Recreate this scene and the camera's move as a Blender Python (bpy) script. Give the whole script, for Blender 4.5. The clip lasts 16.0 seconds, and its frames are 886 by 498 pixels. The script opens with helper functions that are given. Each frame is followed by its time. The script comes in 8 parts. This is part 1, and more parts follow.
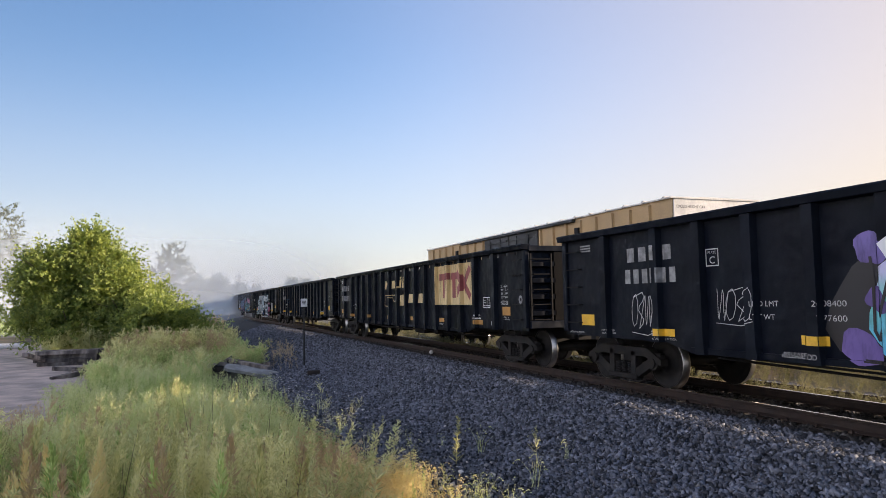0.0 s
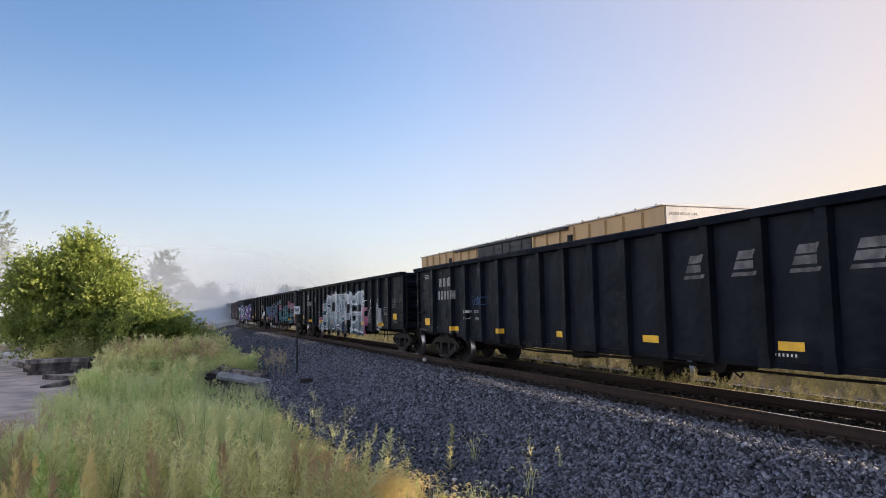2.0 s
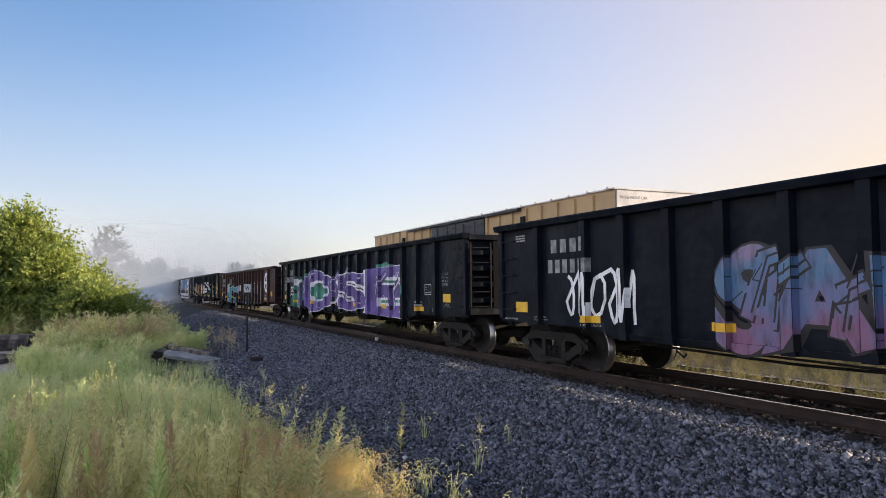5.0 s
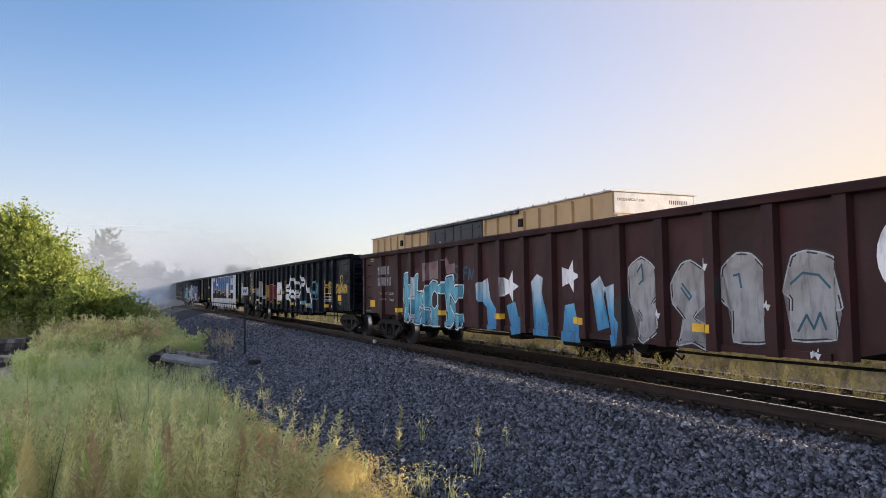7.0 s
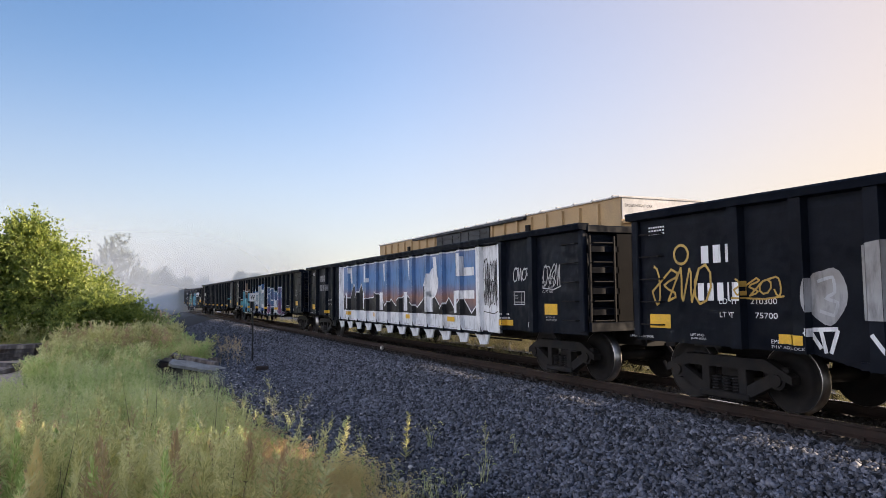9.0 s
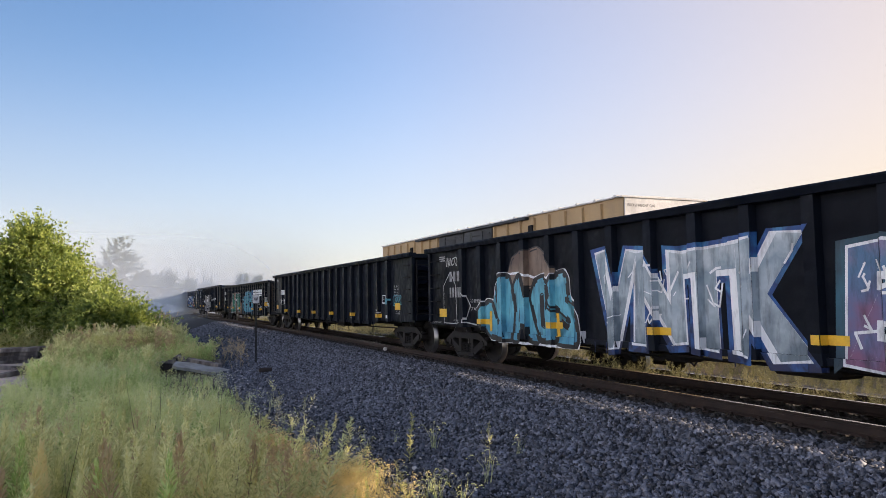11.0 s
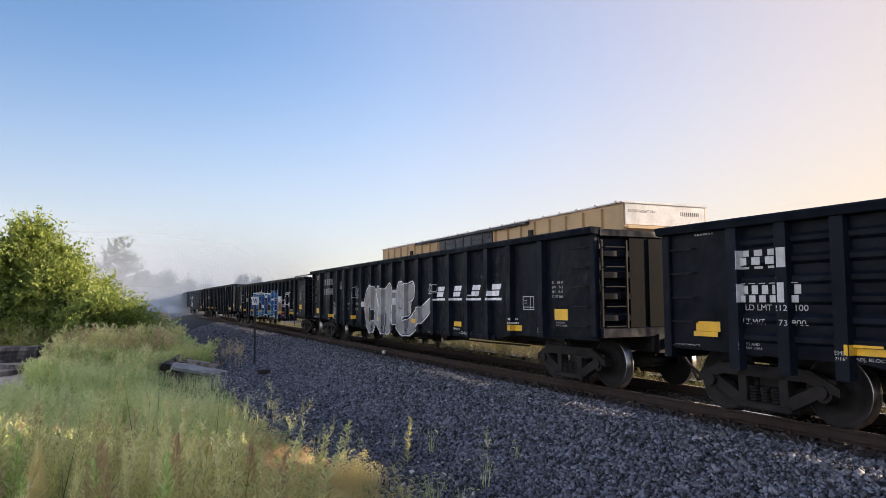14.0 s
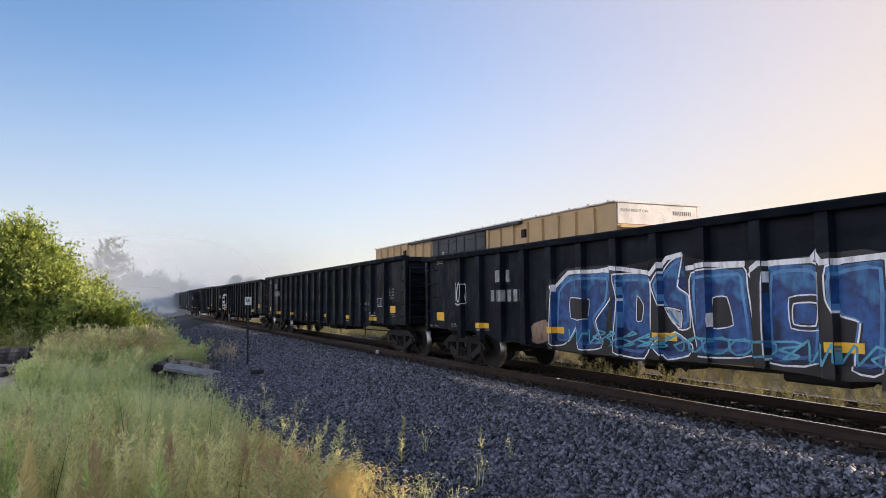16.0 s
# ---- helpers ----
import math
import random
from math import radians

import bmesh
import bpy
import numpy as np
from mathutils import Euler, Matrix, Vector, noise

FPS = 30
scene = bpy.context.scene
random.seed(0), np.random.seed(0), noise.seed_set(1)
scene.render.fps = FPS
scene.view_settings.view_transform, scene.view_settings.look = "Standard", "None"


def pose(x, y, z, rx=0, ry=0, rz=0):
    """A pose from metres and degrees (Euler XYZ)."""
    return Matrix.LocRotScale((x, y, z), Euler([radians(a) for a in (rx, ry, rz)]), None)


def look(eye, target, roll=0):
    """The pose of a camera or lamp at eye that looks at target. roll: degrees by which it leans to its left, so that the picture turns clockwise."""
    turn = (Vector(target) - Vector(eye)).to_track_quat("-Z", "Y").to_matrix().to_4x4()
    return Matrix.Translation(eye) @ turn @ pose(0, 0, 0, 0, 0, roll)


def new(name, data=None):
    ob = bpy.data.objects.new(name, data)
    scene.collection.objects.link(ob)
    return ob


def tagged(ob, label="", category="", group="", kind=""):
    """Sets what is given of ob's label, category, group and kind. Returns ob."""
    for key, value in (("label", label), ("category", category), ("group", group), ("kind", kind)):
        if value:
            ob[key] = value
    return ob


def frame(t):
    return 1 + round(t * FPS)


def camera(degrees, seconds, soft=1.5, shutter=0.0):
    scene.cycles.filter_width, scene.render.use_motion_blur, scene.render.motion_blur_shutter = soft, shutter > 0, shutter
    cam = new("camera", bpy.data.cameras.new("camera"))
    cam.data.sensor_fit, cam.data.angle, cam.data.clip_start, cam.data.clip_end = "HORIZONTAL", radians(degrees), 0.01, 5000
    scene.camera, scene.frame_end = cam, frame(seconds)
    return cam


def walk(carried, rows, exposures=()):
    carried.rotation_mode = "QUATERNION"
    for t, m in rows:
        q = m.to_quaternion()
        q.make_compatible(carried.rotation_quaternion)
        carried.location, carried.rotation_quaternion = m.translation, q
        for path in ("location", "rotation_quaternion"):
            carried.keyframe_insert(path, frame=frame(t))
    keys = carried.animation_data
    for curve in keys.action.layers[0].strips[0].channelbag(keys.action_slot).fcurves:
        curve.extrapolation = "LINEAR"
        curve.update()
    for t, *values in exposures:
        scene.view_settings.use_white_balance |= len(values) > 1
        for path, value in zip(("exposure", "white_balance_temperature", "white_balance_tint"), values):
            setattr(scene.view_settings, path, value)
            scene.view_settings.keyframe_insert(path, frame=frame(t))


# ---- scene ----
# ---------------------------------------------------------------- camera
EYE = 1.64
cam = camera(65.0, 16.0, soft=0.8)
TURNS = [
    (0.0, 94.22, 1.02, 4.59), (0.5, 94.26, 1.07, 4.61), (1.0, 94.47, 1.18, 4.52), (1.5, 94.75, 1.21, 4.34),
    (2.0, 94.81, 1.13, 4.05), (2.5, 94.53, 0.85, 3.42), (3.0, 94.14, 0.40, 2.51), (3.5, 93.60, 0.22, 1.59),
    (4.0, 93.07, 0.13, 0.75), (6.5, 93.22, 0.79, -0.10), (7.0, 93.29, 0.69, -0.01), (7.5, 93.35, 0.70, 0.12),
    (8.0, 93.50, 0.65, 0.33), (8.5, 93.66, 0.67, 0.51), (9.0, 93.81, 0.65, 0.60), (11.5, 93.88, 1.00, 0.86),
    (12.0, 93.88, 0.99, 0.84), (12.5, 93.88, 0.83, 0.81), (13.0, 93.94, 0.56, 0.83), (13.5, 94.09, 0.35, 0.85),
    (14.0, 94.18, 0.34, 0.80), (14.5, 94.10, 0.43, 0.66), (15.0, 94.08, 0.49, 0.49), (15.5, 94.14, 0.53, 0.32),
    (16.0, 94.14, 0.53, 0.25)]
walk(cam, [(t, pose(0, 0, EYE, rx, ry, rz)) for t, rx, ry, rz in TURNS], exposures=[(0.0, 1.64, 6900, 19), (16.0, 1.64, 6900, 19)])

# ---------------------------------------------------------------- world, sun
SUN_RIGHT, SUN_UP = 77.0, 11.3          # degrees right of straight ahead, degrees above the horizon
HAZE_RIGHT = 61.0                       # degrees right at which the sky's warm glow is centred
world = bpy.data.worlds.new("morning_sky")
scene.world = world
world.use_nodes = True
wn = world.node_tree.nodes
sky = wn.new("ShaderNodeTexSky")
sky.sky_type = "NISHITA"
sky.sun_disc = False
sky.sun_elevation, sky.sun_rotation = radians(SUN_UP), radians(SUN_RIGHT)
sky.air_density, sky.dust_density, sky.ozone_density = 1.0, 0.8, 1.35
sky.altitude = 1200
wl = world.node_tree.links
wn["Background"].inputs["Strength"].default_value = 0.115
# a pale haze all round the horizon, warmer towards HAZE_RIGHT, brightened behind the camera
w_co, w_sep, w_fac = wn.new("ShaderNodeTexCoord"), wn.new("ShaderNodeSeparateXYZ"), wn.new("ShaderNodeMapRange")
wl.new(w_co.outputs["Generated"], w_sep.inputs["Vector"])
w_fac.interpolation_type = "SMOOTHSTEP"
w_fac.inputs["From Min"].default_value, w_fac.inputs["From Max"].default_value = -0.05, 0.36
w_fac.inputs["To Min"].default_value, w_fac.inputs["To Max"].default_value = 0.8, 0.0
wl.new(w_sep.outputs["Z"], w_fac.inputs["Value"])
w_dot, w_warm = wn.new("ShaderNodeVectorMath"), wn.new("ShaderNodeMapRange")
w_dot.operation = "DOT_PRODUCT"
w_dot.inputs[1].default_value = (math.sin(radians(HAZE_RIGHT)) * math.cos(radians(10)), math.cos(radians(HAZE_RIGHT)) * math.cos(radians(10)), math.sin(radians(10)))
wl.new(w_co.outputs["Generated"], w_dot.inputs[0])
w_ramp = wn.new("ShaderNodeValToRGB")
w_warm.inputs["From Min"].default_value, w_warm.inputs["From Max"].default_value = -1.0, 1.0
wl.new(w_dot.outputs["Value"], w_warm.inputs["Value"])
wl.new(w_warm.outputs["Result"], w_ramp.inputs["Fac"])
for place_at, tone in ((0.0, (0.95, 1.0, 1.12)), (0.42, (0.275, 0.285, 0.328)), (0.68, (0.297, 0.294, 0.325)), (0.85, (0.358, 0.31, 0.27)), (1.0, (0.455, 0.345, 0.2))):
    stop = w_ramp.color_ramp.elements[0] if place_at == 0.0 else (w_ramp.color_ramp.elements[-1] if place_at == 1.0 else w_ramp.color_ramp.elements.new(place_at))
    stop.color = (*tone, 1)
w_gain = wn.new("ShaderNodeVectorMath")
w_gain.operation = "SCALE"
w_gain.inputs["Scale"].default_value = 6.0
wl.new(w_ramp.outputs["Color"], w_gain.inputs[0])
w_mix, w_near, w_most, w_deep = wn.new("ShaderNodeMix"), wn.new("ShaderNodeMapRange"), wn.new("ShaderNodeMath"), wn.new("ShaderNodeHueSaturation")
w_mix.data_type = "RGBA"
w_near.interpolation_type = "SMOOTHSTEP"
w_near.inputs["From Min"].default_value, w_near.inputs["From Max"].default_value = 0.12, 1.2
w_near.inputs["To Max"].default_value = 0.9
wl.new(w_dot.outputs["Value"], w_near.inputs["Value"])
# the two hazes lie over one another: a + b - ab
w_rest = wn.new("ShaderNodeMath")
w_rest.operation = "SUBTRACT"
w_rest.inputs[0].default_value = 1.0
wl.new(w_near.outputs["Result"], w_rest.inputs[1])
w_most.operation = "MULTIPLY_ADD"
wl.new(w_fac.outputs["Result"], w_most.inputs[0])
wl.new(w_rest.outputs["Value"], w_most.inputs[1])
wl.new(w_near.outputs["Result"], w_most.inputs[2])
# unseen sky opposite the glow, raised to brighten the shaded foreground
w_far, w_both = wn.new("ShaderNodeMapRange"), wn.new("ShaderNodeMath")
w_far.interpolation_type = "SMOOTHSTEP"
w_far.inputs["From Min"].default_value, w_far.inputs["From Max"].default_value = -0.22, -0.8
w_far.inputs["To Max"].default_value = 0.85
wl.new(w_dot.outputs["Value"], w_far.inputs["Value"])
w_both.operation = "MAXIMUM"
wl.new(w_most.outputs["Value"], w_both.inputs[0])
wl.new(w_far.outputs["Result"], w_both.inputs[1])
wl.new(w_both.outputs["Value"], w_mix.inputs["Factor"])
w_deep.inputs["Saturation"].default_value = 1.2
w_away = wn.new("ShaderNodeMapRange")          # the clear sky darkens away from HAZE_RIGHT
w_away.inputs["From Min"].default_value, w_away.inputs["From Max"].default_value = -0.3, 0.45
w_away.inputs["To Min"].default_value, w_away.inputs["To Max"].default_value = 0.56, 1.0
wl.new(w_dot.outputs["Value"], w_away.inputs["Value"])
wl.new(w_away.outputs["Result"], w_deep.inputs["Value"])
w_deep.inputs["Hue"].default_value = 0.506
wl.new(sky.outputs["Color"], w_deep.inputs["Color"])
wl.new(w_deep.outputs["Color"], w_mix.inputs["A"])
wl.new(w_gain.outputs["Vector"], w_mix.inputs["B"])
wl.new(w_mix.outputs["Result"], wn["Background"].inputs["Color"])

sun = new("sun", bpy.data.lights.new("sun", "SUN"))
sun.data.energy, sun.data.angle, sun.data.color = 3.2, radians(0.8), (1.0, 0.86, 0.66)
sa, se = radians(SUN_RIGHT), radians(SUN_UP)
SUN_WAY = Vector((math.sin(sa) * math.cos(se), math.cos(sa) * math.cos(se), math.sin(se)))
sun.matrix_basis = look(SUN_WAY * 100, (0, 0, 0))

# ---------------------------------------------------------------- materials
def material(name, color, rough=0.8, metal=0.0, second=None, scale=8.0, fine=60.0, bump=0.15, bump_size=0.01,
             spread=0.0, mix=0.5, streak=1.0, spec=0.5, dents=0.0):
    """A surface with a patchy second colour at one scale, grain at another, relief, and a shade of its own for each object."""
    m = bpy.data.materials.new(name)
    m.use_nodes = True
    n, l = m.node_tree.nodes, m.node_tree.links
    b = n["Principled BSDF"]
    b.inputs["Roughness"].default_value, b.inputs["Metallic"].default_value = rough, metal
    b.inputs["Specular IOR Level"].default_value = spec
    co = n.new("ShaderNodeTexCoord")
    mp = n.new("ShaderNodeMapping")
    mp.inputs["Scale"].default_value = (1, 1, streak)
    l.new(co.outputs["Object"], mp.inputs["Vector"])
    big, small = n.new("ShaderNodeTexNoise"), n.new("ShaderNodeTexNoise")
    big.inputs["Scale"].default_value, small.inputs["Scale"].default_value = scale, fine
    big.inputs["Detail"].default_value, small.inputs["Detail"].default_value = 5, 3
    l.new(mp.outputs["Vector"], big.inputs["Vector"])
    l.new(co.outputs["Object"], small.inputs["Vector"])
    ramp = n.new("ShaderNodeValToRGB")
    ramp.color_ramp.elements[0].position, ramp.color_ramp.elements[1].position = 0.5 - 0.25 * mix - 0.02, 0.62
    ramp.color_ramp.elements[0].color = (*color, 1)
    ramp.color_ramp.elements[1].color = (*(second or [c * 0.7 for c in color]), 1)
    l.new(big.outputs["Fac"], ramp.inputs["Fac"])
    hsv = n.new("ShaderNodeHueSaturation")
    info, rng = n.new("ShaderNodeObjectInfo"), n.new("ShaderNodeMapRange")
    rng.inputs["To Min"].default_value, rng.inputs["To Max"].default_value = 1 - spread, 1 + spread
    l.new(info.outputs["Random"], rng.inputs["Value"])
    add = n.new("ShaderNodeMath")
    add.operation = "MULTIPLY"
    grain = n.new("ShaderNodeMapRange")
    grain.inputs["To Min"].default_value, grain.inputs["To Max"].default_value = 0.8, 1.2
    l.new(small.outputs["Fac"], grain.inputs["Value"])
    l.new(rng.outputs["Result"], add.inputs[0])
    l.new(grain.outputs["Result"], add.inputs[1])
    l.new(add.outputs["Value"], hsv.inputs["Value"])
    l.new(ramp.outputs["Color"], hsv.inputs["Color"])
    l.new(hsv.outputs["Color"], b.inputs["Base Color"])
    bp = n.new("ShaderNodeBump")
    bp.inputs["Strength"].default_value, bp.inputs["Distance"].default_value = bump, bump_size
    l.new(small.outputs["Fac"], bp.inputs["Height"])
    l.new(bp.outputs["Normal"], b.inputs["Normal"])
    if dents:
        wide, bp2 = n.new("ShaderNodeTexNoise"), n.new("ShaderNodeBump")
        wide.inputs["Scale"].default_value, wide.inputs["Detail"].default_value = 1.7, 2
        l.new(co.outputs["Object"], wide.inputs["Vector"])
        bp2.inputs["Strength"].default_value, bp2.inputs["Distance"].default_value = 1.0, dents
        l.new(wide.outputs["Fac"], bp2.inputs["Height"])
        l.new(bp.outputs["Normal"], bp2.inputs["Normal"])
        l.new(bp2.outputs["Normal"], b.inputs["Normal"])
        rr = n.new("ShaderNodeMapRange")
        rr.inputs["To Min"].default_value, rr.inputs["To Max"].default_value = rough - 0.12, rough + 0.2
        l.new(big.outputs["Fac"], rr.inputs["Value"])
        l.new(rr.outputs["Result"], b.inputs["Roughness"])
    return m


BLACK = material("weathered_black_paint", (0.0026, 0.0048, 0.011), 0.42, second=(0.0075, 0.0105, 0.017), scale=2.2, fine=25, spread=0.25, streak=0.3, spec=0.1, dents=0.09)
MAROON = material("oxide_red_paint", (0.055, 0.016, 0.017), 0.55, second=(0.03, 0.014, 0.014), scale=1.3, fine=25, spread=0.1, streak=0.35, spec=0.3, dents=0.06)
GEAR = material("grimy_cast_steel", (0.0085, 0.0088, 0.0105), 0.7, second=(0.018, 0.016, 0.015), scale=4, fine=40, spread=0.15, spec=0.25)
GRIME = material("rust_brown_grime", (0.0085, 0.0076, 0.0076), 0.85, second=(0.0045, 0.0045, 0.0055), scale=2.5, fine=30, spec=0.12)
TREAD = material("polished_wheel_steel", (0.45, 0.44, 0.43), 0.3, 1.0, scale=6, bump=0.02)
RUST = material("rusty_rail_steel", (0.04, 0.026, 0.021), 0.8, second=(0.026, 0.019, 0.017), scale=5, fine=80, spec=0.3)
RAILTOP = material("polished_rail_head", (0.5, 0.5, 0.5), 0.25, 1.0, scale=5, bump=0.02)
TIE = material("weathered_creosote_wood", (0.055, 0.04, 0.033), 0.9, second=(0.03, 0.024, 0.021), scale=3, fine=45, bump=0.5, spread=0.3)
# shade in the gaps between loose stones is put into the bed's colour
STONE = material("gap_dark_ballast_stone", (0.026, 0.028, 0.033), 0.9, second=(0.018, 0.019, 0.022), scale=7, fine=60, bump=0.4)
# earth darkened to give the weeds shaded gaps
EARTH = material("dry_earth", (0.13, 0.1, 0.065), 0.95, second=(0.07, 0.07, 0.035), scale=0.4, fine=9, bump=0.6, bump_size=0.05)
TAN = material("tan_boxcar_paint", (0.56, 0.38, 0.19), 0.6, second=(0.46, 0.32, 0.17), scale=1.2, fine=20, spread=0.05)
PALE = material("pale_grey_paint", (0.8, 0.78, 0.74), 0.6, scale=1.5, fine=20)
DARKDOOR = material("dark_slate_paint", (0.05, 0.055, 0.06), 0.6, scale=1.5, fine=20)
YELLOW = material("yellow_reflective_sheet", (0.85, 0.5, 0.03), 0.45, second=(0.7, 0.4, 0.04), scale=5, fine=30)
WHITE = material("white_stencil_paint", (0.62, 0.63, 0.63), 0.6, second=(0.45, 0.46, 0.47), scale=6, fine=30)
WORN = material("worn_grey_stencil_paint", (0.34, 0.35, 0.36), 0.7, second=(0.16, 0.165, 0.17), scale=7, fine=30)
SIGNWHITE = material("white_sign_enamel", (0.8, 0.8, 0.8), 0.5, scale=6)
SIGNBLACK = material("black_sign_paint", (0.015, 0.015, 0.015), 0.5, scale=6)


def foliage(name, colors, gloss=0.6, through_light=0.35):
    """Leaves and stems: each blade its own shade of the given colours, letting some light through."""
    m = bpy.data.materials.new(name)
    m.use_nodes = True
    n, l = m.node_tree.nodes, m.node_tree.links
    b = n["Principled BSDF"]
    b.inputs["Roughness"].default_value = gloss
    geo, ramp = n.new("ShaderNodeNewGeometry"), n.new("ShaderNodeValToRGB")
    while len(ramp.color_ramp.elements) < len(colors):
        ramp.color_ramp.elements.new(0.5)
    for i, (e, c) in enumerate(zip(ramp.color_ramp.elements, colors)):
        e.position, e.color = i / (len(colors) - 1), (*c, 1)
    co, noi, add = n.new("ShaderNodeTexCoord"), n.new("ShaderNodeTexNoise"), n.new("ShaderNodeMath")
    noi.inputs["Scale"].default_value, noi.inputs["Detail"].default_value = 0.5, 3
    l.new(co.outputs["Object"], noi.inputs["Vector"])
    add.operation = "MULTIPLY_ADD"
    add.inputs[1].default_value = 0.45
    l.new(geo.outputs["Random Per Island"], add.inputs[0])
    rng = n.new("ShaderNodeMapRange")
    rng.inputs["From Min"].default_value, rng.inputs["From Max"].default_value = 0.3, 0.7
    rng.inputs["To Max"].default_value = 0.55
    l.new(noi.outputs["Fac"], rng.inputs["Value"])
    l.new(rng.outputs["Result"], add.inputs[2])
    l.new(add.outputs["Value"], ramp.inputs["Fac"])
    l.new(ramp.outputs["Color"], b.inputs["Base Color"])
    tr, mix = n.new("ShaderNodeBsdfTranslucent"), n.new("ShaderNodeMixShader")
    l.new(ramp.outputs["Color"], tr.inputs["Color"])
    mix.inputs["Fac"].default_value = through_light
    l.new(b.outputs["BSDF"], mix.inputs[1])
    l.new(tr.outputs["BSDF"], mix.inputs[2])
    l.new(mix.outputs["Shader"], n["Material Output"].inputs["Surface"])
    return m


def stones(name, colors):
    m = material(name, colors[0], 0.85, second=colors[1], scale=7, fine=50, bump=0.5)
    n, l = m.node_tree.nodes, m.node_tree.links
    geo, rng = n.new("ShaderNodeNewGeometry"), n.new("ShaderNodeMapRange")
    rng.inputs["To Min"].default_value, rng.inputs["To Max"].default_value = 0.2, 2.75
    l.new(geo.outputs["Random Per Island"], rng.inputs["Value"])
    hsv = [k for k in n if k.type == "HUE_SAT"][0]
    old = hsv.inputs["Value"].links[0].from_socket
    mul = n.new("ShaderNodeMath")
    mul.operation = "MULTIPLY"
    l.new(old, mul.inputs[0])
    l.new(rng.outputs["Result"], mul.inputs[1])
    l.new(mul.outputs["Value"], hsv.inputs["Value"])
    return m


def mist(name, thick, top, low):
    """Haze painted on mostly clear sheets: denser near the ground and in drifting patches."""
    m = bpy.data.materials.new(name)
    m.use_nodes = True
    n, l = m.node_tree.nodes, m.node_tree.links
    n.remove(n["Principled BSDF"])
    co, sep, rng, noi = n.new("ShaderNodeTexCoord"), n.new("ShaderNodeSeparateXYZ"), n.new("ShaderNodeMapRange"), n.new("ShaderNodeTexNoise")
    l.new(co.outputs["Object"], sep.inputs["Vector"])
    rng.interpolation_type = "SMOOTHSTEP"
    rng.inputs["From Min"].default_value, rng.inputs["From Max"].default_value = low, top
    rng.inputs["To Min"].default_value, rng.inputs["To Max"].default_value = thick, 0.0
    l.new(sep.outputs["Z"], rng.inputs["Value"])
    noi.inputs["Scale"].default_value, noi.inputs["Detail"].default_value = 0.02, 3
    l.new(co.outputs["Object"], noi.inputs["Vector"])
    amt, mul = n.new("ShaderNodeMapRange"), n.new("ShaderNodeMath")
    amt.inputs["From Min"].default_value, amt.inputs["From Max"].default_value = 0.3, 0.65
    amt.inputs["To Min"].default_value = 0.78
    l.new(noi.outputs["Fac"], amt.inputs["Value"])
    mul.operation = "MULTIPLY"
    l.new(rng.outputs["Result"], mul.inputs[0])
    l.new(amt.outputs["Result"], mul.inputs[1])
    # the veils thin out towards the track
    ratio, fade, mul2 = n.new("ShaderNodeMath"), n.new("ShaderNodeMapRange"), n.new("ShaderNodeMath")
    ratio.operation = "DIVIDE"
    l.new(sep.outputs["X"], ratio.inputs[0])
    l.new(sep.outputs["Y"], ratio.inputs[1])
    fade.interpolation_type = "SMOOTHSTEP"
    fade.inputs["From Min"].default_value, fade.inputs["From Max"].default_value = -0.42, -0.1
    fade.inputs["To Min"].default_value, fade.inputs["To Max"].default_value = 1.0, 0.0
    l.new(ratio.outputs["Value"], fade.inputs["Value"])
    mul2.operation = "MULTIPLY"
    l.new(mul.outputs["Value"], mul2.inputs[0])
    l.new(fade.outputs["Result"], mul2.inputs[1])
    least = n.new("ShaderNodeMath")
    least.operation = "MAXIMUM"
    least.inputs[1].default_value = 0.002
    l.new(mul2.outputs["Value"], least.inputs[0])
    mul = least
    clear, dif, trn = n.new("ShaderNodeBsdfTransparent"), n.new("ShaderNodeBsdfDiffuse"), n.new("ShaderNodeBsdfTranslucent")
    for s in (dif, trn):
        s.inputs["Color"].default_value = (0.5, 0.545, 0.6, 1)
    # reflected and passed light are summed, which doubles the haze's brightness
    body, mix = n.new("ShaderNodeAddShader"), n.new("ShaderNodeMixShader")
    l.new(dif.outputs["BSDF"], body.inputs[0])
    l.new(trn.outputs["BSDF"], body.inputs[1])
    l.new(mul.outputs["Value"], mix.inputs["Fac"])
    l.new(clear.outputs["BSDF"], mix.inputs[1])
    l.new(body.outputs["Shader"], mix.inputs[2])
    l.new(mix.outputs["Shader"], n["Material Output"].inputs["Surface"])
    return m


PEBBLE = stones("crushed_ballast_stones", [(0.114, 0.12, 0.14), (0.059, 0.064, 0.078)])
PALESTONE = stones("pale_dusty_stones", [(0.3, 0.29, 0.28), (0.2, 0.19, 0.18)])
# between the rails: the cars' shade is put into the stone colour
SHADESTONE = stones("shade_dark_ballast_stones", [(0.03, 0.028, 0.027), (0.02, 0.019, 0.018)])
WEED_GREEN = foliage("green_weed", [(0.14, 0.22, 0.06), (0.4, 0.52, 0.16), (0.72, 0.82, 0.36), (0.88, 0.92, 0.54)], through_light=0.48)
WEED_OLIVE = foliage("olive_weed", [(0.17, 0.17, 0.06), (0.55, 0.54, 0.23), (0.86, 0.82, 0.42), (0.93, 0.9, 0.56)], through_light=0.48)
STEM = foliage("dark_dry_stem", [(0.06, 0.05, 0.03), (0.12, 0.09, 0.05)], through_light=0.1)
WEED_PALE = foliage("pale_seeding_weed", [(0.5, 0.58, 0.22), (0.74, 0.77, 0.38), (0.86, 0.85, 0.56)], through_light=0.45)
